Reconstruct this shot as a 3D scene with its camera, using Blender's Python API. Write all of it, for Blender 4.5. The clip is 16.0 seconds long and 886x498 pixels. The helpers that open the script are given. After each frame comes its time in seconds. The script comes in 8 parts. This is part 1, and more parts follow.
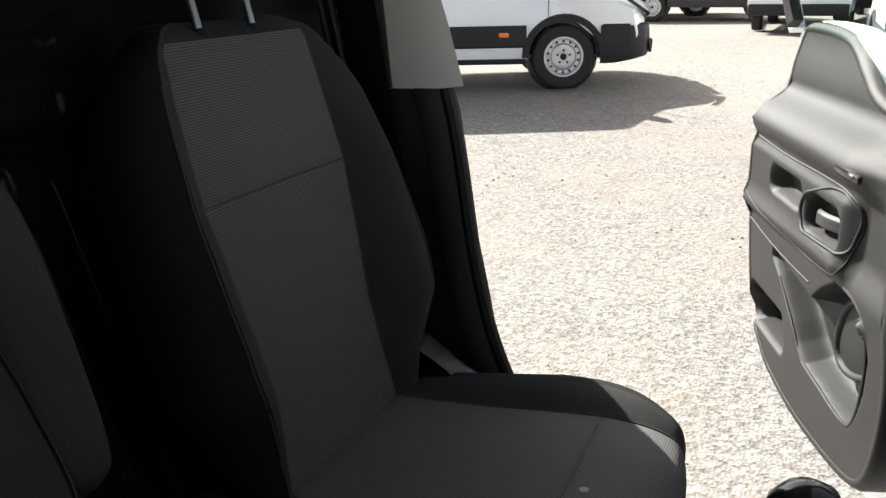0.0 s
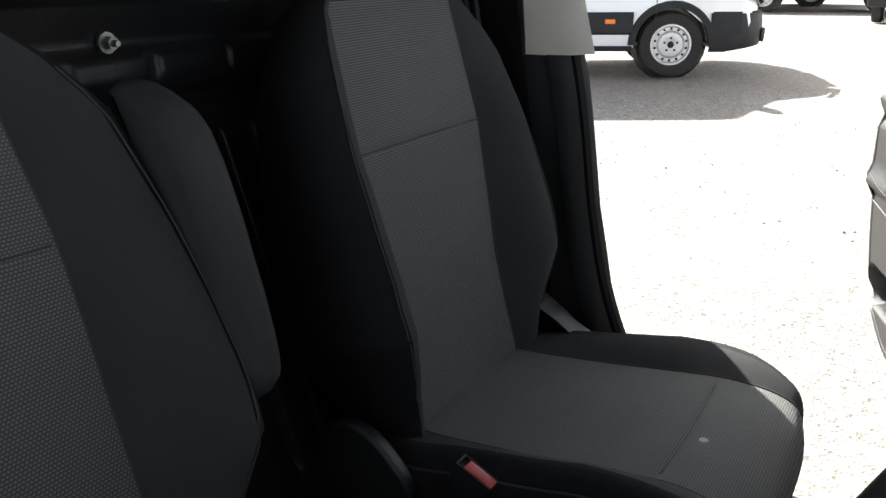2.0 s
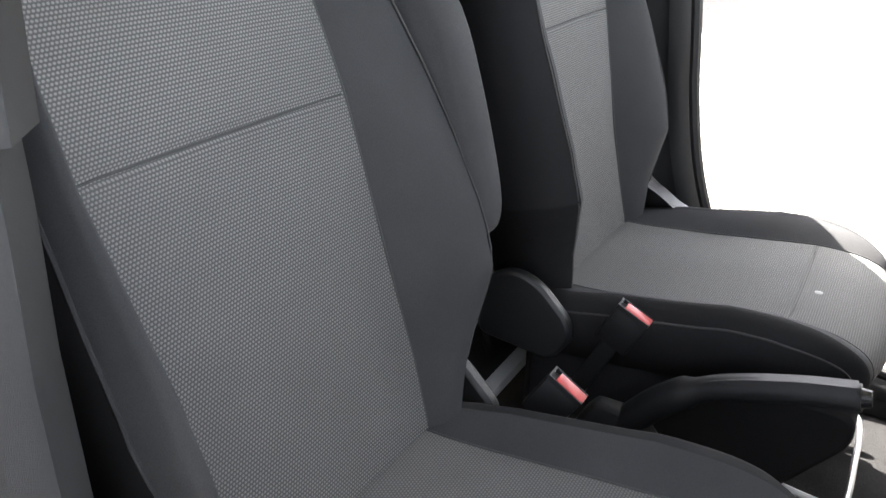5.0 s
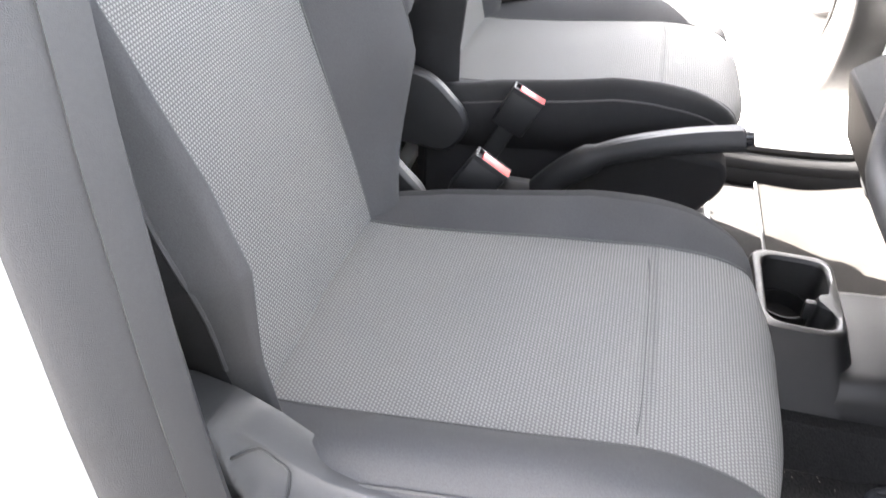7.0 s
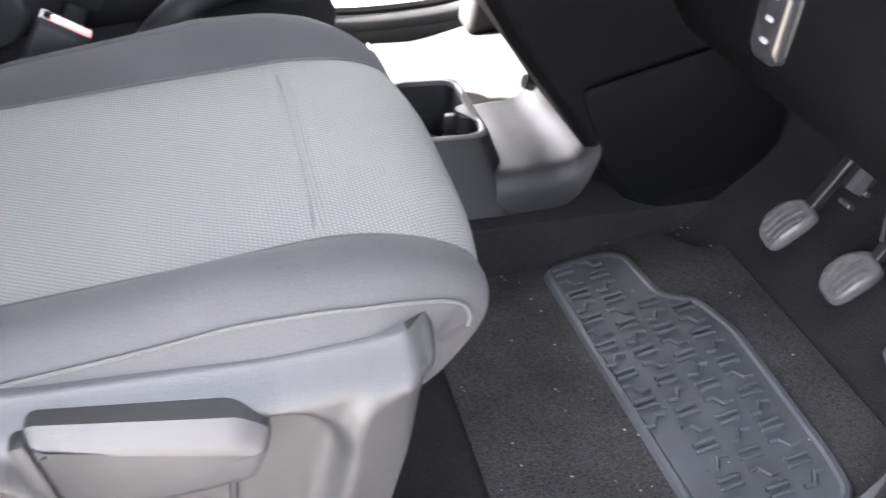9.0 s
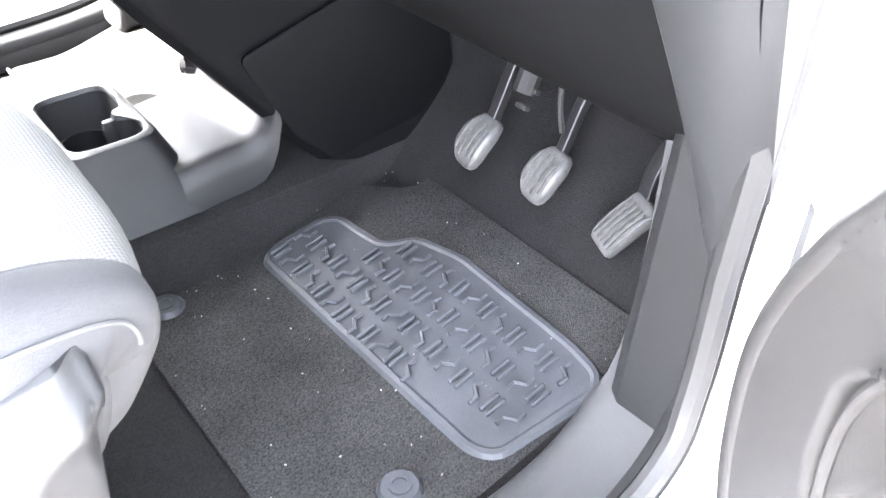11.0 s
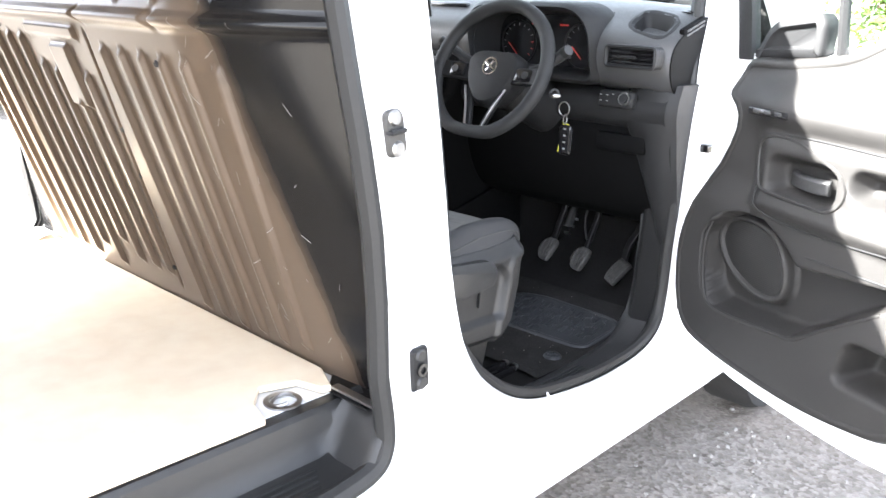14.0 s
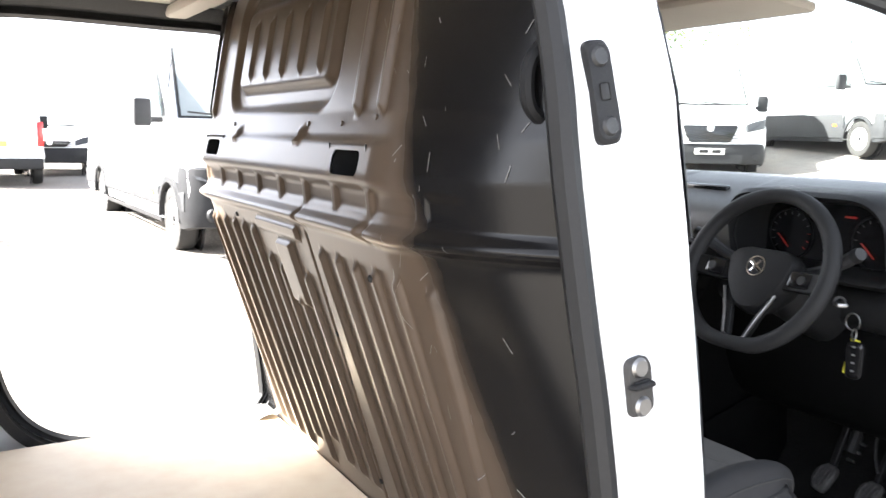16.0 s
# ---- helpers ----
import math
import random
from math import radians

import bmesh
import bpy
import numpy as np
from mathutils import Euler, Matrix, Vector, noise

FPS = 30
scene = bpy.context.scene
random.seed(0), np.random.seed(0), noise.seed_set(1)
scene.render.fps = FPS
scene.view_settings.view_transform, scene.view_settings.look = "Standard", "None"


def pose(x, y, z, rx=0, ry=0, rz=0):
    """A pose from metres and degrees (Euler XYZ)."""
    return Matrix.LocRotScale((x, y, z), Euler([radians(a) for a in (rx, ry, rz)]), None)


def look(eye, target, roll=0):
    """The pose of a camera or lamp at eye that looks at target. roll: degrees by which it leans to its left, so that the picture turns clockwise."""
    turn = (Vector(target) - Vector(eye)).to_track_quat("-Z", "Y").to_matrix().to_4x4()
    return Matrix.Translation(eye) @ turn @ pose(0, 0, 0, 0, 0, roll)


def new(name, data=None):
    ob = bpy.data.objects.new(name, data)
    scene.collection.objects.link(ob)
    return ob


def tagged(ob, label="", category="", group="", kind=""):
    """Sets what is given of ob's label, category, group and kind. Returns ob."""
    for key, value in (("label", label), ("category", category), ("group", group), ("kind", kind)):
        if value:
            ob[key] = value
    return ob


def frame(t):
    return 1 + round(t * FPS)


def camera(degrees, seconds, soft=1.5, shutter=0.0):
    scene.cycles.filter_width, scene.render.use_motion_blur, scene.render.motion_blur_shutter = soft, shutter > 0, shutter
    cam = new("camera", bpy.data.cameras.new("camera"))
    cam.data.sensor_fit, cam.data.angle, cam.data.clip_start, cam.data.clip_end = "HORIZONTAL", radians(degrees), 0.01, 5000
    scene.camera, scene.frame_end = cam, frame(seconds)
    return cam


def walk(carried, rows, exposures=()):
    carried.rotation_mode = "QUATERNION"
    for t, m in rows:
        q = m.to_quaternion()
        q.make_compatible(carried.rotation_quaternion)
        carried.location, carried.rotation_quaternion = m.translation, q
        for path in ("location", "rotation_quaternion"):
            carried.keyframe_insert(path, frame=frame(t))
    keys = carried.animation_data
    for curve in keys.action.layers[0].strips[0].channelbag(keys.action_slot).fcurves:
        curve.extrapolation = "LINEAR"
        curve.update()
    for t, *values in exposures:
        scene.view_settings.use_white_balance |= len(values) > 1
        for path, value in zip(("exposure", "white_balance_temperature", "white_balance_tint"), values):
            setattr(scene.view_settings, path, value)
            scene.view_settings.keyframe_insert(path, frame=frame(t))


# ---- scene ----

# ---------------------------------------------------------------- camera
cam = camera(55.9, 16.0, soft=1.4, shutter=0.25)
# seconds, eye, target, roll
PATH = [
    (0, (0.692, -0.582, 1.541), (-0.114, 1.138, 0.913), -1.2),
    (0.5, (0.711, -0.606, 1.536), (-0.164, 1.079, 0.905), -0.6),
    (1, (0.712, -0.62, 1.524), (-0.214, 1.035, 0.889), -0.7),
    (1.5, (0.693, -0.655, 1.522), (-0.263, 0.98, 0.879), -0.7),
    (2, (0.672, -0.686, 1.512), (-0.318, 0.925, 0.862), -0.7),
    (2.5, (0.659, -0.701, 1.508), (-0.337, 0.904, 0.85), -0.4),
    (3, (0.67, -0.721, 1.503), (-0.331, 0.88, 0.842), -0.2),
    (3.3, (0.672, -0.728, 1.498), (-0.324, 0.852, 0.781), -0.1),
    (3.5, (0.671, -0.739, 1.495), (-0.318, 0.833, 0.747), 0.0),
    (4, (0.619, -0.802, 1.504), (-0.397, 0.748, 0.752), 0.2),
    (4.2, (0.582, -0.852, 1.503), (-0.428, 0.698, 0.742), 0.7),
    (6.3, (0.404, -1.076, 1.466), (-0.103, 0.592, 0.487), 2.82),
    (6.5, (0.374, -1.086, 1.453), (-0.072, 0.594, 0.463), 3.29),
    (7, (0.342, -1.109, 1.437), (0.005, 0.492, 0.287), 3.07),
    (7.5, (0.321, -1.121, 1.417), (0.230, 0.469, 0.206), 3.56),
    (8, (0.305, -1.139, 1.384), (0.367, 0.453, 0.176), 3.26),
    (8.5, (0.305, -1.139, 1.340), (0.511, 0.444, 0.135), 3.13),
    (9, (0.358, -1.093, 1.257), (0.821, 0.438, 0.055), 3.08),
    (9.5, (0.467, -1.016, 1.176), (1.210, 0.396, -0.030), 2.28),
    (9.7, (0.522, -0.989, 1.158), (1.347, 0.377, -0.048), 1.91),
    (11.8, (0.170, -1.276, 1.284), (1.154, -0.092, 0.008), -0.47),
    (12, (0.048, -1.344, 1.299), (1.073, -0.199, 0.019), 1.23),
    (12.5, (-0.193, -1.510, 1.298), (0.920, -0.327, 0.130), 1.96),
    (13, (-0.604, -1.738, 1.246), (0.699, -0.500, 0.370), 2.03),
    (13.5, (-0.897, -1.837, 1.293), (0.505, -0.541, 0.698), 1.94),
    (14, (-1.020, -1.812, 1.387), (0.383, -0.511, 0.803), 1.62),
    (14.5, (-1.069, -1.697, 1.427), (0.359, -0.377, 0.959), 1.71),
    (15, (-1.049, -1.673, 1.468), (0.295, -0.213, 1.218), 1.13),
    (15.5, (-0.985, -1.683, 1.488), (0.203, -0.094, 1.232), 1.15),
    (16, (-0.833, -1.599, 1.486), (0.171, 0.109, 1.213), 1.04),
]

EXPOSURES = [
    (0.0, 1.80, 6500, 8), (1.0, 2.05, 6400, 8), (2.0, 2.47, 6450, 8), (3.0, 3.27, 6500, 9), (4.0, 3.85, 6600, 10), (4.2, 3.95, 6600, 10),
    (6.3, 6.00, 6700, 13), (7.5, 6.20, 6700, 13), (9.0, 6.35, 6500, 14), (9.7, 6.50, 6500, 14), (11.8, 8.04, 6300, 10), (12.3, 7.52, 6300, 10),
    (13.0, 6.26, 6400, 10), (13.5, 5.26, 6400, 10), (14.0, 4.76, 6300, 9), (15.0, 4.22, 6400, 10), (16.0, 3.76, 6400, 10),
]
walk(cam, [(t, look(eye, target, roll)) for t, eye, target, roll in PATH], EXPOSURES)

# ---------------------------------------------------------------- daylight
SUN = Vector((-1.08, 0.68, 1.0)).normalized()
world = bpy.data.worlds.new("daylight")
scene.world = world
world.use_nodes = True
wn = world.node_tree.nodes
sky = wn.new("ShaderNodeTexSky")
sky.sky_type = "NISHITA"
sky.sun_disc = False
sky.sun_elevation = math.asin(SUN.z)
sky.sun_rotation = math.atan2(SUN.x, SUN.y)
sky.air_density, sky.dust_density, sky.ozone_density = 0.3, 1.5, 0.0
wn["Background"].inputs["Strength"].default_value = 0.125
# thin high cloud takes most of the blue out of the sky
cloud = wn.new("ShaderNodeHueSaturation")
cloud.inputs["Saturation"].default_value = 0.35
world.node_tree.links.new(sky.outputs["Color"], cloud.inputs["Color"])
world.node_tree.links.new(cloud.outputs["Color"], wn["Background"].inputs["Color"])
sun_data = bpy.data.lights.new("sun", "SUN")
sun_data.energy, sun_data.angle, sun_data.color = 5.0, radians(0.6), (1.0, 0.96, 0.9)
sun_lamp = new("sun", sun_data)
sun_lamp.matrix_world = look(SUN * 30, (0, 0, 0))

# ---------------------------------------------------------------- materials
def material(name, color, rough=0.6, metal=0.0, second=None, scale=60.0, amount=0.5, bump=0.0, bump_scale=None,
             stains=0.0, stain_scale=3.0, coat=0.0, spec=0.5, detail=6.0, rough_var=0.0):
    """A surface with grain at one scale and stains at another."""
    m = bpy.data.materials.new(name)
    m.use_nodes = True
    n, l = m.node_tree.nodes, m.node_tree.links
    b = n["Principled BSDF"]
    b.inputs["Metallic"].default_value = metal
    b.inputs["Roughness"].default_value = rough
    b.inputs["Coat Weight"].default_value = coat
    b.inputs["Coat Roughness"].default_value = 0.08
    b.inputs["Specular IOR Level"].default_value = spec
    co = n.new("ShaderNodeTexCoord")
    grain = n.new("ShaderNodeTexNoise")
    grain.inputs["Scale"].default_value, grain.inputs["Detail"].default_value = scale, detail
    l.new(co.outputs["Object"], grain.inputs["Vector"])
    mix = n.new("ShaderNodeMix")
    mix.data_type = "RGBA"
    mix.inputs[6].default_value = (*color, 1)
    mix.inputs[7].default_value = (*(second or [c * 0.7 for c in color]), 1)
    ramp = n.new("ShaderNodeMapRange")
    ramp.inputs[1].default_value, ramp.inputs[2].default_value = 0.35, 0.7
    ramp.inputs[4].default_value = amount
    l.new(grain.outputs["Fac"], ramp.inputs[0])
    l.new(ramp.outputs[0], mix.inputs[0])
    out = mix.outputs[2]
    if stains:
        big = n.new("ShaderNodeTexNoise")
        big.inputs["Scale"].default_value, big.inputs["Detail"].default_value = stain_scale, 4.0
        l.new(co.outputs["Object"], big.inputs["Vector"])
        r2 = n.new("ShaderNodeMapRange")
        r2.inputs[1].default_value, r2.inputs[2].default_value = 0.4, 0.75
        r2.inputs[3].default_value, r2.inputs[4].default_value = 1.0, 1.0 - stains
        l.new(big.outputs["Fac"], r2.inputs[0])
        mul = n.new("ShaderNodeMix")
        mul.data_type, mul.blend_type = "RGBA", "MULTIPLY"
        mul.inputs[0].default_value = 1.0
        l.new(out, mul.inputs[6])
        l.new(r2.outputs[0], mul.inputs[7])
        out = mul.outputs[2]
        if rough_var:
            r3 = n.new("ShaderNodeMapRange")
            r3.inputs[3].default_value, r3.inputs[4].default_value = rough - rough_var, rough + rough_var
            l.new(big.outputs["Fac"], r3.inputs[0])
            l.new(r3.outputs[0], b.inputs["Roughness"])
    l.new(out, b.inputs["Base Color"])
    if bump:
        bt = n.new("ShaderNodeTexNoise")
        bt.inputs["Scale"].default_value, bt.inputs["Detail"].default_value = bump_scale or scale, 3.0
        l.new(co.outputs["Object"], bt.inputs["Vector"])
        bn = n.new("ShaderNodeBump")
        bn.inputs["Strength"].default_value, bn.inputs["Distance"].default_value = 1.0, bump
        l.new(bt.outputs["Fac"], bn.inputs["Height"])
        l.new(bn.outputs["Normal"], b.inputs["Normal"])
    return m


def woven(name, along, base, thread, pitch=0.0046, row=0.0037):
    """Seat cloth: pale dashes in staggered rows on a dark ground. along: the axis that the rows follow one another on."""
    m = bpy.data.materials.new(name)
    m.use_nodes = True
    n, l = m.node_tree.nodes, m.node_tree.links
    b = n["Principled BSDF"]
    b.inputs["Roughness"].default_value = 0.9
    b.inputs["Specular IOR Level"].default_value = 0.2
    co = n.new("ShaderNodeTexCoord")
    sep = n.new("ShaderNodeSeparateXYZ")
    l.new(co.outputs["Object"], sep.inputs[0])

    def calc(op, a, c=None):
        k = n.new("ShaderNodeMath")
        k.operation = op
        for i, v in enumerate((a, c)):
            if v is None:
                continue
            if isinstance(v, (int, float)):
                k.inputs[i].default_value = v
            else:
                l.new(v, k.inputs[i])
        return k.outputs[0]

    rows = calc("DIVIDE", sep.outputs[along], row)
    shift = calc("MULTIPLY", calc("MODULO", calc("FLOOR", rows), 2.0), 0.5)
    cols = calc("ADD", calc("DIVIDE", sep.outputs["Y"], pitch), shift)
    du = calc("ABSOLUTE", calc("SUBTRACT", calc("FRACT", cols), 0.5))
    dv = calc("ABSOLUTE", calc("SUBTRACT", calc("FRACT", rows), 0.5))
    near = calc("ADD", calc("POWER", calc("DIVIDE", du, 0.40), 2.0), calc("POWER", calc("DIVIDE", dv, 0.36), 2.0))
    rng = n.new("ShaderNodeMapRange")
    rng.inputs[1].default_value, rng.inputs[2].default_value = 0.45, 1.2
    rng.inputs[3].default_value, rng.inputs[4].default_value = 1.0, 0.0
    l.new(near, rng.inputs[0])
    wear = n.new("ShaderNodeTexNoise")
    wear.inputs["Scale"].default_value, wear.inputs["Detail"].default_value = 7.0, 5.0
    l.new(co.outputs["Object"], wear.inputs["Vector"])
    thr = n.new("ShaderNodeMix")
    thr.data_type = "RGBA"
    thr.inputs[6].default_value = (*thread, 1)
    thr.inputs[7].default_value = (*[c * 0.72 for c in thread], 1)
    l.new(wear.outputs["Fac"], thr.inputs[0])
    mix = n.new("ShaderNodeMix")
    mix.data_type = "RGBA"
    mix.inputs[6].default_value = (*base, 1)
    l.new(thr.outputs[2], mix.inputs[7])
    l.new(rng.outputs[0], mix.inputs[0])
    l.new(mix.outputs[2], b.inputs["Base Color"])
    bn = n.new("ShaderNodeBump")
    bn.inputs["Strength"].default_value, bn.inputs["Distance"].default_value = 0.6, 0.0008
    l.new(rng.outputs[0], bn.inputs["Height"])
    l.new(bn.outputs["Normal"], b.inputs["Normal"])
    return m


def glass_material(name, tint=(0.92, 0.97, 0.95), rough=0.0):
    m = bpy.data.materials.new(name)
    m.use_nodes = True
    n, l = m.node_tree.nodes, m.node_tree.links
    n.remove(n["Principled BSDF"])
    clear, shine, mix = (n.new(k) for k in ("ShaderNodeBsdfTransparent", "ShaderNodeBsdfGlossy", "ShaderNodeMixShader"))
    clear.inputs["Color"].default_value = (*tint, 1)
    shine.inputs["Roughness"].default_value = rough
    mix.inputs[0].default_value = 0.05
    l.new(clear.outputs[0], mix.inputs[1])
    l.new(shine.outputs[0], mix.inputs[2])
    l.new(mix.outputs[0], n["Material Output"].inputs["Surface"])
    return m


def gravel_material():
    """Crushed pale stone: chips of two sizes, with tan earth showing in patches."""
    m = bpy.data.materials.new("gravel")
    m.use_nodes = True
    n, l = m.node_tree.nodes, m.node_tree.links
    b = n["Principled BSDF"]
    b.inputs["Roughness"].default_value = 0.95
    b.inputs["Specular IOR Level"].default_value = 0.2
    co = n.new("ShaderNodeTexCoord")

    def chips(scale, dark, mid, pale):
        cells = n.new("ShaderNodeTexVoronoi")
        cells.inputs["Scale"].default_value = scale
        l.new(co.outputs["Object"], cells.inputs["Vector"])
        grey = n.new("ShaderNodeSeparateColor")
        l.new(cells.outputs["Color"], grey.inputs[0])
        ramp = n.new("ShaderNodeValToRGB")
        e = ramp.color_ramp.elements
        e[0].position, e[0].color = 0.0, (*dark, 1)
        e[1].position, e[1].color = 1.0, (*pale, 1)
        e.new(0.5).color = (*mid, 1)
        l.new(grey.outputs[0], ramp.inputs[0])
        return cells, ramp

    small, small_ramp = chips(70.0, (0.096, 0.0890, 0.0810), (0.195, 0.184, 0.1695), (0.295, 0.281, 0.261))
    large, large_ramp = chips(24.0, (0.123, 0.1145, 0.1050), (0.205, 0.1935, 0.178), (0.286, 0.272, 0.253))

    def cloud(scale, lo, hi, top):
        t = n.new("ShaderNodeTexNoise")
        t.inputs["Scale"].default_value, t.inputs["Detail"].default_value = scale, 8.0
        l.new(co.outputs["Object"], t.inputs["Vector"])
        r = n.new("ShaderNodeMapRange")
        r.inputs[1].default_value, r.inputs[2].default_value, r.inputs[4].default_value = lo, hi, top
        l.new(t.outputs["Fac"], r.inputs[0])
        return r.outputs[0]

    def blend(a, c, fac):
        k = n.new("ShaderNodeMix")
        k.data_type = "RGBA"
        l.new(fac, k.inputs[0])
        l.new(a, k.inputs[6])
        if isinstance(c, tuple):
            k.inputs[7].default_value = (*c, 1)
        else:
            l.new(c, k.inputs[7])
        return k.outputs[2]

    stone = blend(small_ramp.outputs[0], large_ramp.outputs[0], cloud(11.0, 0.46, 0.60, 0.6))
    earth = blend(stone, (0.250, 0.212, 0.177), cloud(0.75, 0.44, 0.68, 0.62))
    grit = blend(earth, (0.120, 0.110, 0.100), cloud(2.6, 0.60, 0.74, 0.45))
    l.new(grit, b.inputs["Base Color"])
    bn = n.new("ShaderNodeBump")
    bn.inputs["Strength"].default_value, bn.inputs["Distance"].default_value = 0.65, 0.007
    both = n.new("ShaderNodeMath")
    both.operation = "MULTIPLY_ADD"
    both.inputs[1].default_value = 1.6
    l.new(large.outputs["Distance"], both.inputs[0])
    l.new(small.outputs["Distance"], both.inputs[2])
    l.new(both.outputs[0], bn.inputs["Height"])
    l.new(bn.outputs["Normal"], b.inputs["Normal"])
    return m


def leaf_material():
    m = bpy.data.materials.new("leaf")
    m.use_nodes = True
    n, l = m.node_tree.nodes, m.node_tree.links
    b = n["Principled BSDF"]
    b.inputs["Roughness"].default_value = 0.55
    geo = n.new("ShaderNodeNewGeometry")
    ramp = n.new("ShaderNodeValToRGB")
    e = ramp.color_ramp.elements
    e[0].color, e[1].color = (0.035, 0.075, 0.012, 1), (0.14, 0.20, 0.035, 1)
    l.new(geo.outputs["Random Per Island"], ramp.inputs[0])
    l.new(ramp.outputs[0], b.inputs["Base Color"])
    return m


WHITE = material("white_paint", (0.80, 0.81, 0.82), 0.3, coat=0.6, second=(0.77, 0.78, 0.79), scale=3, stains=0.04)
CLOTH = material("plain_cloth", (0.052, 0.053, 0.055), 0.92, second=(0.036, 0.036, 0.038), scale=900, amount=0.8, bump=0.0006,
                 bump_scale=1200, stains=0.25, stain_scale=5, spec=0.2)
DARK_CLOTH = material("side_cloth", (0.0185, 0.0185, 0.0195), 0.92, second=(0.012, 0.012, 0.0125), scale=900, amount=0.8, bump=0.0006,
                      bump_scale=1200, stains=0.25, spec=0.2)
BACK_INSERT = woven("backrest_weave", "Z", (0.078, 0.078, 0.078), (0.208, 0.207, 0.202))
SEAT_INSERT = woven("cushion_weave", "X", (0.095, 0.095, 0.094), (0.193, 0.192, 0.187))
STITCH = material("stitching", (0.05, 0.05, 0.05), 0.9, scale=400)
PLASTIC = material("black_plastic", (0.017, 0.0175, 0.0183), 0.5, second=(0.013, 0.013, 0.0138), scale=500, spec=0.22, bump=0.0004, bump_scale=1400,
                   stains=0.3, stain_scale=6)
# black plastic made blacker still: the lower dash's shade is put into the colour
DARKENED_PLASTIC = material("darkened_plastic", (0.0042, 0.0043, 0.0046), 0.6, second=(0.0034, 0.0035, 0.0037), scale=400, bump=0.0004, bump_scale=1400, stains=0.2, spec=0.05)
TRIM_GREY = material("trim_grey", (0.027, 0.0278, 0.029), 0.55, second=(0.021, 0.0215, 0.0225), scale=300, bump=0.0004, bump_scale=1400, stains=0.35, stain_scale=8, spec=0.2)
CONSOLE_PLASTIC = material("console_plastic", (0.0105, 0.0107, 0.0112), 0.42, second=(0.008, 0.0081, 0.0085), scale=400, bump=0.0004, bump_scale=1400, stains=0.2, spec=0.3)
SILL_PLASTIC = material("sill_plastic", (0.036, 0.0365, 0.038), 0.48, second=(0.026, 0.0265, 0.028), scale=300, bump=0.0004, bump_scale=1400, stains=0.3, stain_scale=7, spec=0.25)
# paler copy of the black plastic; sky reflected on the dash top is coloured in
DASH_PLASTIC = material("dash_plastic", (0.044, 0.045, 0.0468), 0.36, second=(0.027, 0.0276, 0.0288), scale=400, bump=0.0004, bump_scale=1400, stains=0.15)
GREY_PLASTIC = material("grey_plastic", (0.0185, 0.0189, 0.0195), 0.42, second=(0.014, 0.0143, 0.0148), scale=400, bump=0.0004,
                        bump_scale=1400, stains=0.15, stain_scale=6)
DOOR_PLASTIC = material("door_plastic", (0.0215, 0.0208, 0.0203), 0.48, second=(0.017, 0.0165, 0.0161), scale=400, bump=0.0005,
                        bump_scale=1300, stains=0.2, stain_scale=5, spec=0.22)
GLOSS_BLACK = material("gloss_black", (0.012, 0.012, 0.013), 0.15, scale=50)
RUBBER = material("rubber", (0.0085, 0.0088, 0.0092), 0.65, second=(0.014, 0.0142, 0.0145), scale=120, stains=0.3)
MAT_RUBBER = material("mat_rubber", (0.046, 0.049, 0.054), 0.40, second=(0.034, 0.0365, 0.040), scale=150, bump=0.0004, bump_scale=800,
                      stains=0.3, stain_scale=9, spec=0.25)
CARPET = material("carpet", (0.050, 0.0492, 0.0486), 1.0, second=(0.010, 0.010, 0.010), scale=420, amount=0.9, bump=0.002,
                  bump_scale=700, stains=0.35, stain_scale=9, spec=0.0)
BLACK_CARPET = material("black_carpet", (0.019, 0.0185, 0.0185), 1.0, second=(0.006, 0.006, 0.006), scale=420, amount=0.9, bump=0.002, bump_scale=500, stains=0.3, stain_scale=9, spec=0.1)
STEEL_DARK = material("painted_steel", (0.014, 0.014, 0.0145), 0.35, second=(0.010, 0.010, 0.0105), scale=25, bump=0.0004,
                      bump_scale=180, stains=0.3, stain_scale=6, rough_var=0.1, spec=0.25)


BROWN_SHIFT = 0.262


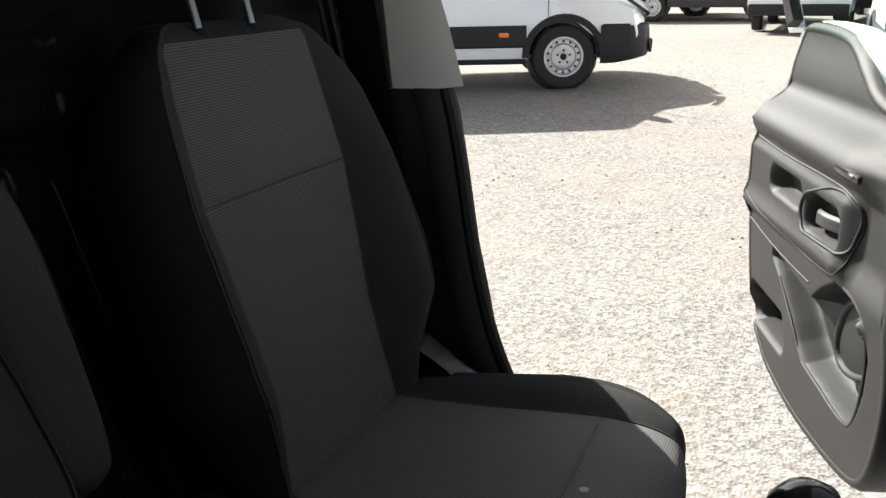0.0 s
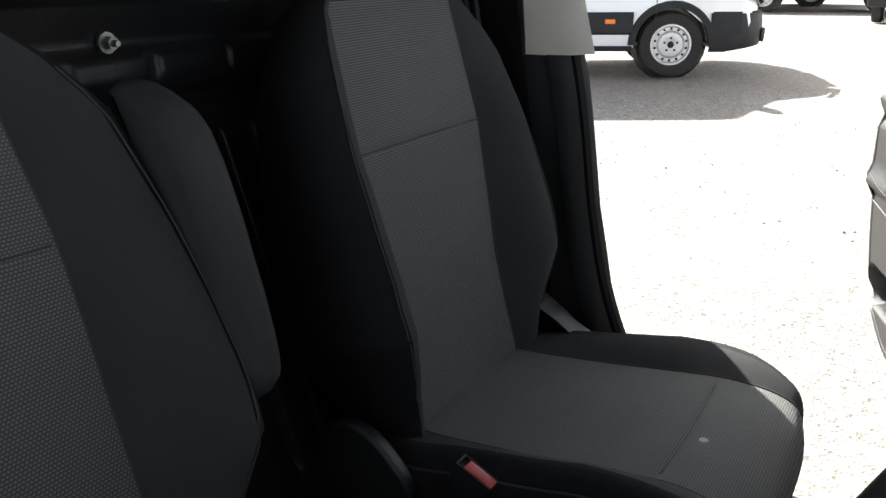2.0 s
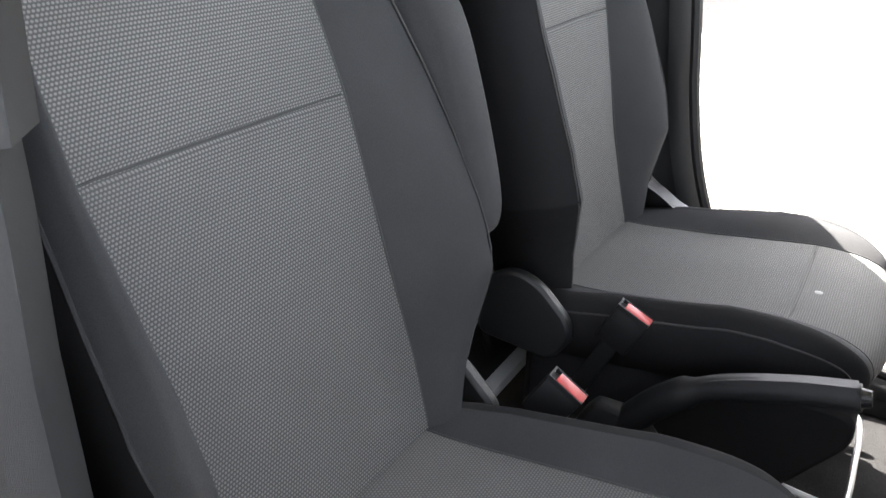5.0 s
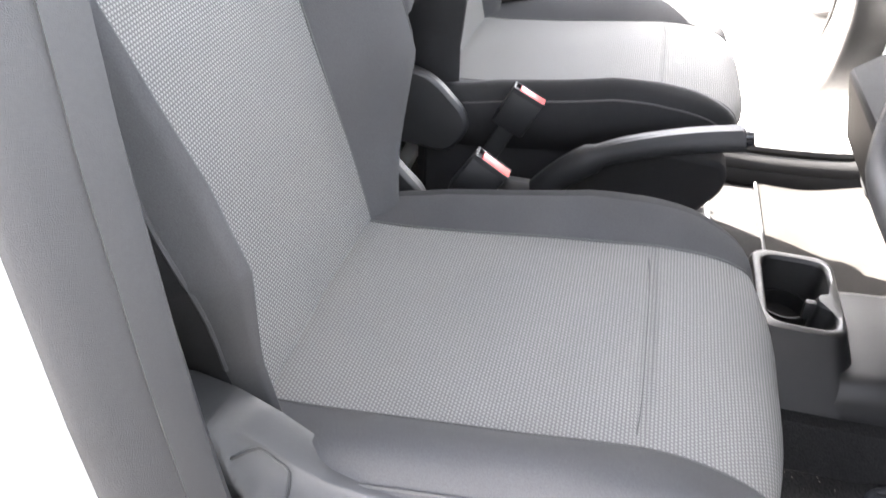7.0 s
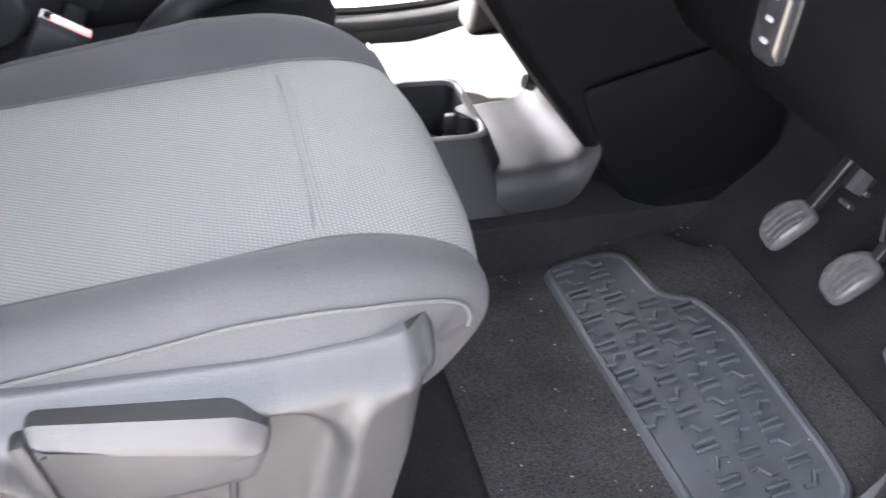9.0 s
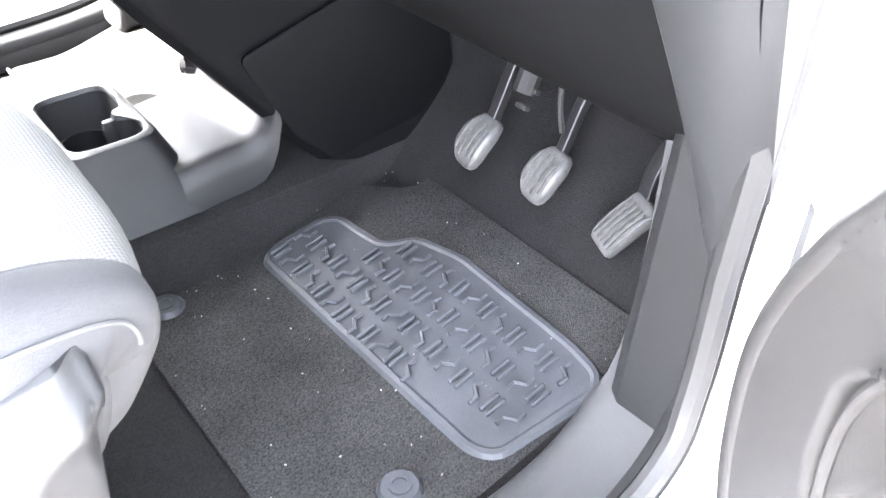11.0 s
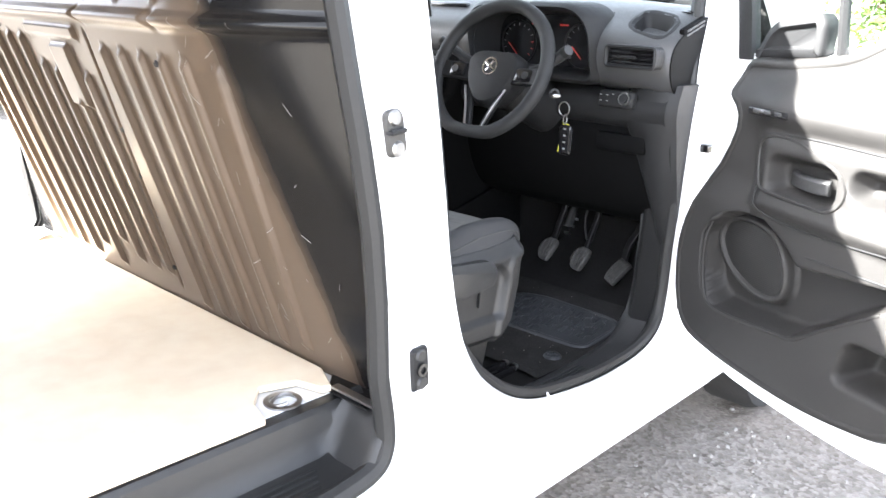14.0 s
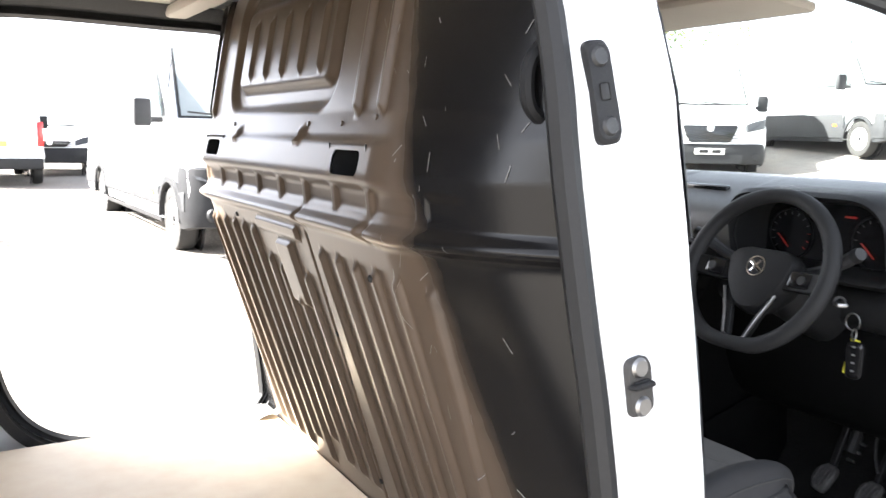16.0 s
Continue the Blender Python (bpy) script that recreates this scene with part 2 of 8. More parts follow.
def browned_steel():
    """Black gloss paint; a brown tone covers the flat middle of the panel and fades to black towards its corners."""
    m = material("browned_black_paint", (0.007, 0.007, 0.0075), 0.3, second=(0.005, 0.005, 0.0055), scale=25, bump=0.00010, bump_scale=200, spec=0.28)
    n, l = m.node_tree.nodes, m.node_tree.links
    b = n["Principled BSDF"]
    co = n.new("ShaderNodeTexCoord")
    sep = n.new("ShaderNodeSeparateXYZ")
    l.new(co.outputs["Object"], sep.inputs[0])
    ab = n.new("ShaderNodeMath")
    ab.operation = "ABSOLUTE"
    l.new(sep.outputs["Y"], ab.inputs[0])
    cloud = n.new("ShaderNodeTexNoise")
    cloud.inputs["Scale"].default_value, cloud.inputs["Detail"].default_value = 3.5, 7.0
    l.new(co.outputs["Object"], cloud.inputs["Vector"])
    wob = n.new("ShaderNodeMath")
    wob.operation = "MULTIPLY_ADD"
    wob.inputs[1].default_value = 0.09
    l.new(cloud.outputs["Fac"], wob.inputs[0])
    # lower down the brown reaches further out
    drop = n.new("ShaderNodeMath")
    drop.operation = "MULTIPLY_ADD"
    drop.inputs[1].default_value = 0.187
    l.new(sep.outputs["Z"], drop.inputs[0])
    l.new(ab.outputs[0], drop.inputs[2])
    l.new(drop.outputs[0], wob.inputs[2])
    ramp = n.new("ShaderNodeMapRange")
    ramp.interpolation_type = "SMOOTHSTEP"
    ramp.inputs[1].default_value, ramp.inputs[2].default_value = 0.562 + BROWN_SHIFT, 0.618 + BROWN_SHIFT
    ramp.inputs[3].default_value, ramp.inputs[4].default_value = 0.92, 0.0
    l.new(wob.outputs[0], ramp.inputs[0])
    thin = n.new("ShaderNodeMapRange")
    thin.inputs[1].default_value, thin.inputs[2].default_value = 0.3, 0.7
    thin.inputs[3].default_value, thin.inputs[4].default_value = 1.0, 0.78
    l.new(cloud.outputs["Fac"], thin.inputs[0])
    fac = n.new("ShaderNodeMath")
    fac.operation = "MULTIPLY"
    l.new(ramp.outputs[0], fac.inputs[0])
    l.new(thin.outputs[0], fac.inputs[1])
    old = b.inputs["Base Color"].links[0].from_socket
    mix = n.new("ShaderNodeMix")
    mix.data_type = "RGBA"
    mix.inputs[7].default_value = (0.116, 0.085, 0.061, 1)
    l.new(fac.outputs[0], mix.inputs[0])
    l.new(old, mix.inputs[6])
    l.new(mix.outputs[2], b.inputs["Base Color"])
    rough = n.new("ShaderNodeMapRange")
    rough.inputs[3].default_value, rough.inputs[4].default_value = 0.22, 0.34
    l.new(fac.outputs[0], rough.inputs[0])
    l.new(rough.outputs[0], b.inputs["Roughness"])
    return m


BROWNED = browned_steel()
SCRATCH = material("bare_scratch", (0.30, 0.29, 0.28), 0.5, scale=200)
PLY = material("plywood", (0.81, 0.70, 0.54), 0.6, second=(0.75, 0.62, 0.46), scale=18, amount=0.8, bump=0.0003, bump_scale=90,
               stains=0.12, stain_scale=4)
HEADLINER = material("headliner", (0.50, 0.46, 0.40), 0.95, second=(0.45, 0.41, 0.36), scale=300, bump=0.0006)
TRIM_BEIGE = material("pillar_trim", (0.42, 0.40, 0.35), 0.6, second=(0.38, 0.36, 0.32), scale=200, bump=0.0003, bump_scale=900)
CHROME = material("chrome", (0.75, 0.75, 0.75), 0.15, metal=1.0, scale=20)
STEEL = material("bright_steel", (0.36, 0.36, 0.355), 0.36, metal=1.0, second=(0.4, 0.39, 0.38), scale=60, stains=0.3)
PEDAL = material("worn_pedal_rubber", (0.075, 0.073, 0.071), 0.5, second=(0.035, 0.035, 0.035), scale=110, amount=0.8)
RED = material("red_button", (0.50, 0.035, 0.03), 0.4, scale=100)
YELLOW = material("yellow_tag", (0.75, 0.70, 0.06), 0.5, scale=100)
ORANGE = material("orange_lamp", (0.85, 0.22, 0.02), 0.25, scale=100)
RED_LAMP = material("red_lamp", (0.55, 0.02, 0.02), 0.2, scale=100)
LAMP = material("headlamp", (0.05, 0.053, 0.056), 0.12, scale=40, second=(0.012, 0.012, 0.013))
GLASS = glass_material("clear_glass")
TINTED = material("dark_window", (0.03, 0.04, 0.042), 0.06, scale=3, second=(0.10, 0.12, 0.12), amount=0.6)
BUMPER_GREY = material("grey_bumper", (0.021, 0.0215, 0.023), 0.55, second=(0.016, 0.0165, 0.0175), scale=60, stains=0.3, spec=0.12)
CLAD = material("dark_cladding", (0.024, 0.025, 0.0265), 0.6, second=(0.02, 0.02, 0.0215), scale=80, stains=0.25, spec=0.2)
TYRE = material("tyre", (0.014, 0.0135, 0.013), 0.85, second=(0.022, 0.0205, 0.0185), scale=60, amount=0.6)
SILVER = material("silver_wheel", (0.55, 0.55, 0.55), 0.4, metal=0.6, second=(0.42, 0.41, 0.4), scale=40)
PLATE_WHITE = material("plate_white", (0.75, 0.75, 0.72), 0.5, scale=60)
PLATE_YELLOW = material("plate_yellow", (0.74, 0.68, 0.10), 0.5, scale=60)
BARK = material("bark", (0.10, 0.075, 0.05), 0.9, scale=14, bump=0.01)
LEAF = leaf_material()
GRAVEL = gravel_material()
def punched():
    """Plastic sheet with fine holes in staggered rows."""
    m = material("speaker_mesh", (0.024, 0.0236, 0.0232), 0.55, scale=300, spec=0.2)
    n, l = m.node_tree.nodes, m.node_tree.links
    co = n.new("ShaderNodeTexCoord")
    cells = n.new("ShaderNodeTexVoronoi")
    cells.inputs["Scale"].default_value, cells.inputs["Randomness"].default_value = 230.0, 0.0
    turn = n.new("ShaderNodeMapping")
    turn.vector_type = "POINT"
    turn.inputs["Rotation"].default_value[2] = radians(-66)
    flat = n.new("ShaderNodeMapping")
    flat.vector_type = "POINT"
    flat.inputs["Scale"].default_value = (1, 0, 1)
    l.new(co.outputs["Object"], turn.inputs["Vector"])
    l.new(turn.outputs["Vector"], flat.inputs["Vector"])
    l.new(flat.outputs["Vector"], cells.inputs["Vector"])
    hole = n.new("ShaderNodeMapRange")
    hole.inputs[1].default_value, hole.inputs[2].default_value = 0.34, 0.44
    l.new(cells.outputs["Distance"], hole.inputs[0])
    b = n["Principled BSDF"]
    mix = n.new("ShaderNodeMix")
    mix.data_type = "RGBA"
    mix.inputs[6].default_value = (0.004, 0.004, 0.004, 1)
    l.new(hole.outputs[0], mix.inputs[0])
    l.new(b.inputs["Base Color"].links[0].from_socket, mix.inputs[7])
    l.new(mix.outputs[2], b.inputs["Base Color"])
    return m


SPEAKER_MESH = punched()
# passenger mat: dusty, its colour cut far down to offset the sunlight on it
DARKENED_MAT = material("darkened_mat", (0.0112, 0.0105, 0.0096), 0.9, second=(0.0062, 0.0058, 0.0054), scale=240, amount=0.9, bump=0.0012, bump_scale=500, stains=0.35, stain_scale=6, spec=0.1)
STONE = material("loose_stone", (0.31, 0.295, 0.273), 0.9, second=(0.16, 0.152, 0.14), scale=9, amount=0.9)
TAPE = material("grey_tape", (0.35, 0.35, 0.34), 0.6, scale=80)
FAINT = material("faint_ink", (0.16, 0.16, 0.16), 0.6, scale=80)
STRIKER = material("zinc_plate", (0.045, 0.043, 0.040), 0.55, second=(0.03, 0.0285, 0.026), scale=60, stains=0.4)
# pale base colour stands in for sky mirrored in the parked vehicles' windscreens
SCREEN = material("sky_pale_windscreen", (0.24, 0.27, 0.27), 0.07, second=(0.31, 0.34, 0.34), scale=2, amount=0.7)
INK = material("white_ink", (0.42, 0.42, 0.42), 0.6, scale=80)


# ---------------------------------------------------------------- mesh helpers
def chain(ob):
    m = Matrix()
    while ob:
        m = ob.matrix_parent_inverse @ ob.matrix_basis @ m if ob.parent else ob.matrix_basis @ m
        ob = ob.parent
    return m


def thing(name, at, label, category, group="", kind=""):
    ob = new(name)
    ob.empty_display_size = 0.1
    ob.matrix_basis = Matrix.Translation(at)
    return tagged(ob, label, category, group, kind)


def part(name, bm, mat, parent=None, label="", sharp=35, bevel=0.0, smooth=True):
    """Links a bmesh, laid out in the world, as one mesh object under a thing or a part."""
    bmesh.ops.recalc_face_normals(bm, faces=bm.faces)
    me = bpy.data.meshes.new(name)
    bm.to_mesh(me)
    bm.free()
    me.materials.append(mat)
    if smooth:
        me.shade_smooth()
        me.set_sharp_from_angle(angle=radians(sharp))
    ob = new(name, me)
    if parent:
        ob.parent = parent
        ob.matrix_parent_inverse = chain(parent).inverted()
    if bevel:
        mod = ob.modifiers.new("edges", "BEVEL")
        mod.width, mod.segments, mod.limit_method, mod.angle_limit = bevel, 2, "ANGLE", radians(40)
    if label:
        ob["label"] = label
    return ob


def V(*a):
    return Vector(a)


def box(bm, c, size, m=None):
    """A box about c; m: a turn about its middle."""
    vs = []
    for i in range(8):
        p = Vector((((i & 1) - 0.5) * size[0], ((i >> 1 & 1) - 0.5) * size[1], ((i >> 2 & 1) - 0.5) * size[2]))
        vs.append(bm.verts.new(Vector(c) + (m @ p if m else p)))
    for f in ((0, 2, 3, 1), (4, 5, 7, 6), (0, 1, 5, 4), (2, 6, 7, 3), (0, 4, 6, 2), (1, 3, 7, 5)):
        bm.faces.new([vs[i] for i in f])
    return vs



def rbox(bm, c, size, r=0.01, m=None, seg=2):
    """A box with rounded edges."""
    b2 = bmesh.new()
    box(b2, (0, 0, 0), size)
    bmesh.ops.bevel(b2, geom=b2.edges[:], offset=r, segments=seg, profile=0.5, affect="EDGES")
    join(bm, b2, Matrix.Translation(c) @ (m.to_4x4() if m else Matrix()))


def join(bm, other, m=None):
    """Adds another bmesh, moved by m."""
    if m:
        bmesh.ops.transform(other, matrix=m, verts=other.verts)
    made = {v: bm.verts.new(v.co) for v in other.verts}
    for f in other.faces:
        bm.faces.new([made[v] for v in f.verts])
    other.free()


def loft(bm, rings, closed=True, caps=True, loop=False):
    """Skins rings of equal length."""
    vs = [[bm.verts.new(p) for p in ring] for ring in rings]
    n = len(vs[0])
    pairs = list(zip(vs, vs[1:])) + ([(vs[-1], vs[0])] if loop else [])
    for a, b in pairs:
        for i in range(n if closed else n - 1):
            j = (i + 1) % n
            bm.faces.new((a[i], a[j], b[j], b[i]))
    if caps and closed and not loop:
        bm.faces.new(vs[0])
        bm.faces.new(vs[-1][::-1])
    return vs


def tube(bm, pts, r, n=8, loop=False, caps=True):
    """A round bar along points; r: one radius or one for each point."""
    pts = [Vector(p) for p in pts]
    rr = r if isinstance(r, (list, tuple)) else [r] * len(pts)
    rings, up = [], None
    for i, p in enumerate(pts):
        a, b = pts[i - 1] if i or loop else p, pts[(i + 1) % len(pts)] if i + 1 < len(pts) or loop else p
        d = (b - a).normalized()
        if up is None:
            up = d.orthogonal().normalized()
        up = (up - d * up.dot(d)).normalized()
        side = d.cross(up)
        rings.append([p + (up * math.cos(2 * math.pi * k / n) + side * math.sin(2 * math.pi * k / n)) * rr[i] for k in range(n)])
    loft(bm, rings, loop=loop, caps=caps)


def prism(bm, front, offset):
    """A plate: the outline in front and the same outline moved by offset."""
    loft(bm, [[Vector(p) for p in front], [Vector(p) + Vector(offset) for p in front]])


def rounded(pts, r, n=5):
    """A 2D outline with its corners rounded; r: one radius or one for each corner."""
    out, k = [], len(pts)
    rr = r if isinstance(r, (list, tuple)) else [r] * k
    for i in range(k):
        p, a, b = Vector(pts[i]), Vector(pts[i - 1]), Vector(pts[(i + 1) % k])
        da, db = (a - p), (b - p)
        cut = min(rr[i], da.length * 0.48, db.length * 0.48)
        p0, p1 = p + da.normalized() * cut, p + db.normalized() * cut
        for j in range(n + 1):
            t = j / n
            out.append(tuple((1 - t) ** 2 * p0 + 2 * t * (1 - t) * p + t * t * p1))
    return out


def smooth_line(pts, n=8, loop=False):
    """Points of a Catmull-Rom curve through the given ones."""
    pts = [Vector(p) for p in pts]
    out, k = [], len(pts)
    for i in range(k if loop else k - 1):
        p0, p1, p2, p3 = (pts[(i + j) % k] if loop else pts[min(max(i + j, 0), k - 1)] for j in (-1, 0, 1, 2))
        for j in range(n):
            t = j / n
            out.append(0.5 * (2 * p1 + (p2 - p0) * t + (2 * p0 - 5 * p1 + 4 * p2 - p3) * t * t + (3 * p1 - p0 - 3 * p2 + p3) * t ** 3))
    if not loop:
        out.append(pts[-1])
    return out


def offset2d(pts, d):
    """A 2D outline pushed out by d (in by a negative d)."""
    k, out = len(pts), []
    area = sum(pts[i - 1][0] * pts[i][1] - pts[i][0] * pts[i - 1][1] for i in range(k))
    s = 1 if area > 0 else -1
    for i in range(k):
        a, b = Vector(pts[i - 1]), Vector(pts[(i + 1) % k])
        t = (b - a)
        t = t.normalized() if t.length > 1e-9 else Vector((1, 0))
        out.append((pts[i][0] + s * t.y * d, pts[i][1] - s * t.x * d))
    return out


def inside(p, poly):
    x, y = p
    odd = False
    for i in range(len(poly)):
        x0, y0 = poly[i - 1]
        x1, y1 = poly[i]
        if (y0 > y) != (y1 > y) and x < (x1 - x0) * (y - y0) / (y1 - y0) + x0:
            odd = not odd
    return odd


def lerp_table(t, table):
    """Straight lines between (key, value) rows."""
    for (a, va), (b, vb) in zip(table, table[1:]):
        if t <= b:
            k = min(max((t - a) / (b - a), 0), 1)
            return va + (vb - va) * k
    return table[-1][1]


def step01(a, b, x):
    t = min(max((x - a) / (b - a), 0.0), 1.0)
    return t * t * (3 - 2 * t)


def disc(bm, c, axis, r, depth, n=16, r2=None):
    """A short cylinder from c along axis."""
    axis = Vector(axis).normalized()
    u = axis.orthogonal().normalized()
    w = axis.cross(u)
    rings = []
    for d, rad in ((0, r), (depth, r2 if r2 is not None else r)):
        rings.append([Vector(c) + axis * d + (u * math.cos(2 * math.pi * k / n) + w * math.sin(2 * math.pi * k / n)) * rad for k in range(n)])
    loft(bm, rings)


def ring_band(bm, c, axis, r_out, r_in, depth, n=24, spin=None):
    """A flat ring with thickness."""
    axis = Vector(axis).normalized()
    u = Vector(spin) if spin else axis.orthogonal().normalized()
    w = axis.cross(u)
    rings = []
    for k in range(n):
        d = u * math.cos(2 * math.pi * k / n) + w * math.sin(2 * math.pi * k / n)
        rings.append([Vector(c) + d * r_in, Vector(c) + d * r_out, Vector(c) + d * r_out + axis * depth, Vector(c) + d * r_in + axis * depth])
    loft(bm, rings, loop=True)

# ---------------------------------------------------------------- ground
def soft_ramp(a):
    return math.log1p(math.exp(min(a * 1.6, 60))) / 1.6 if a * 1.6 < 60 else a


def ground_z(x, y):
    """The yard climbs gently ahead of the van and to its near side."""
    rise = 0.15 * (soft_ramp(x - 8) - soft_ramp(x - 18)) + 0.034 * (soft_ramp(y - 1.2) - soft_ramp(y - 9.5))
    return rise


def ground():
    bm = bmesh.new()
    xs = sorted({*[-400, -200, -100, -60, -40, -30, 30, 40, 60, 100, 200, 400], *[i * 0.5 for i in range(-50, 51)]})
    ys = sorted({*[-400, -200, -100, -60, -40, 40, 60, 100, 200, 400], *[i * 0.5 for i in range(-50, 71)]})
    grid = []
    for x in xs:
        row = []
        for y in ys:
            z = ground_z(x, y) + (0.02 * noise.noise(Vector((x * 0.5, y * 0.5, 0))) if abs(x) < 25 and abs(y) < 35 else 0) - 0.008
            row.append(bm.verts.new((x, y, z)))
        grid.append(row)
    for i in range(len(xs) - 1):
        for j in range(len(ys) - 1):
            bm.faces.new((grid[i][j], grid[i + 1][j], grid[i + 1][j + 1], grid[i][j + 1]))
    ob = part("ground", bm, GRAVEL)
    tagged(ob, "pale compacted gravel yard with dusty tan patches", "ground", kind="structure")


def loose_stones():
    rnd = random.Random(4)
    verts, faces = [], []
    for _ in range(3200):
        y = 1.3 + 13 * rnd.random() ** 1.3
        x = -6 + 10 * rnd.random()
        if rnd.random() < 0.12:
            x, y = rnd.uniform(0.2, 2.4), rnd.uniform(-2.6, -0.7)
        r = rnd.uniform(0.004, 0.011)
        z = ground_z(x, y) - 0.006
        k, turn = len(verts), rnd.random() * 6.3
        for i in range(5):
            a = turn + i * 1.2566
            q = r * rnd.uniform(0.7, 1.2)
            verts.append((x + q * math.cos(a), y + q * math.sin(a), z))
        for i in range(5):
            a = turn + i * 1.2566
            q = r * rnd.uniform(0.4, 0.7)
            verts.append((x + q * math.cos(a), y + q * math.sin(a), z + r * rnd.uniform(0.5, 0.9)))
        faces.append([k + 5 + i for i in range(5)])
        faces += [(k + i, k + (i + 1) % 5, k + 5 + (i + 1) % 5, k + 5 + i) for i in range(5)]
    me = bpy.data.meshes.new("loose_stones")
    me.from_pydata(verts, [], faces)
    me.materials.append(STONE)
    tagged(new("loose_stones", me), "scattered pale loose stones on the gravel", "gravel", kind="stuff")


ground()
loose_stones()

# ---------------------------------------------------------------- the van's shell
CAB_DOOR = [(0.02, 1.05), (0.055, 0.88), (0.11, 0.74), (0.17, 0.645), (0.25, 0.575), (0.35, 0.53), (0.5, 0.505), (0.66, 0.495),
            (0.82, 0.505), (0.91, 0.54), (0.95, 0.61), (0.965, 0.8), (0.985, 1.1), (1.025, 1.30), (1.045, 1.41), (1.025, 1.50), (0.94, 1.588),
            (0.79, 1.666), (0.59, 1.718), (0.34, 1.752), (0.05, 1.772), (-0.07, 1.75), (-0.10, 1.69), (-0.045, 1.5), (-0.005, 1.3)]
LOAD_DOOR = [(-0.186, 1.68), (-0.173, 1.43), (-0.154, 1.19), (-0.138, 1.0), (-0.114, 0.84), (-0.096, 0.72), (-0.084, 0.64), (-0.094, 0.583), (-0.128, 0.55), (-0.21, 0.534),
             (-0.32, 0.531), (-0.7, 0.535), (-0.79, 0.57), (-0.82, 0.66), (-0.82, 1.6), (-0.80, 1.72), (-0.74, 1.77), (-0.34, 1.77), (-0.24, 1.75)]
CAB_LINE = [tuple(p) for p in smooth_line(CAB_DOOR, 5, loop=True)]
LOAD_LINE = [tuple(p) for p in smooth_line(LOAD_DOOR, 5, loop=True)]
# the far side's load opening has a higher sill and a rounder lower corner
FAR_DOOR = [(-0.105, 1.70), (-0.138, 1.58), (-0.178, 1.43), (-0.147, 1.19), (-0.116, 0.92), (-0.092, 0.72), (-0.10, 0.66), (-0.16, 0.61), (-0.30, 0.592), (-0.50, 0.594), (-0.615, 0.618),
            (-0.70, 0.675), (-0.755, 0.76), (-0.785, 0.87), (-0.805, 1.0), (-0.82, 1.6), (-0.80, 1.72), (-0.74, 1.77), (-0.34, 1.77), (-0.16, 1.762)]
FAR_LINE = [tuple(p) for p in smooth_line(FAR_DOOR, 5, loop=True)]
FLOOR_Z, LOAD_Z, ROOF_Z = 0.44, 0.665, 1.80


def tuck(z):
    """How much further in the driver's door pillar stands than the other side's."""
    return lerp_table(z, [(0.46, 0.0), (0.52, 0.012), (0.60, 0.022), (0.75, 0.026), (1.0, 0.021), (1.18, 0.014), (1.4, 0.006), (1.54, 0.0)])


def jamb_y(z, s=1):
    """Half the van's width at the door frames."""
    return (-tuck(z) if s < 0 else 0.0) + lerp_table(z, [(0.3, 0.83), (0.45, 0.85), (0.75, 0.852), (1.0, 0.850), (1.17, 0.838), (1.54, 0.785), (1.70, 0.750), (1.78, 0.715), (1.84, 0.64)])


# how the driver's door pillar leans against the other side's line, by height
PILLAR_LEAN = [(0.53, 0.0), (0.575, -0.008), (0.645, -0.018), (0.74, -0.018), (0.88, 0.0), (1.05, 0.012), (1.2, 0.014), (1.3, 0.020), (1.45, 0.040), (1.5, 0.049), (1.55, 0.062), (1.61, 0.074), (1.69, 0.084), (1.76, 0.07)]


def shifted(x, z, s):
    """The door pillar of the near side stands a little further forward; the load door of the far side is wider."""
    if s < 0:
        x += 0.9 * tuck(z) * step01(0.45, 0.2, x) * step01(-0.5, -0.3, x)
        x += lerp_table(z, PILLAR_LEAN) * step01(0.45, 0.25, x) * step01(-0.15, -0.11, x)
    if s > 0 and x > -0.12:
        x += 0.065 * (1 - step01(0.25, 0.9, x))
    if s > 0 and x < -0.08 and z < 1.5:
        x += 0.10 * step01(1.5, 1.2, z) * step01(-0.45, -0.2, x)
    if s > 0 and x > 0.72 and z < 0.9:
        x += 0.09 * step01(0.72, 0.92, x) * step01(0.9, 0.65, z)
    if s < 0 and x < -0.5:
        x -= 0.16 * step01(-0.5, -0.75, x)
    return x


def jamb_depth(x, z):
    """How much further in the seal sits on the driver's door pillar, behind its white painted jamb."""
    return 0.004 * step01(0.20, 0.07, x) * step01(0.58, 0.80, z) * step01(1.74, 1.60, z)


def frame_rings(line, steps, s, deep=None):
    """Rings round an opening: (push outwards in the panel, push towards the cabin) one by one. deep: what the ring sits further in at a spot."""
    line = [(shifted(x, z, s), z) for x, z in line]
    more = [deep(x, z) if deep else 0.0 for x, z in line]
    return [[V(x, s * (jamb_y(z, s) - d - (k if d > 0.01 else 0.0)), z) for (x, z), k in zip(offset2d(line, o), more)] for o, d in steps]


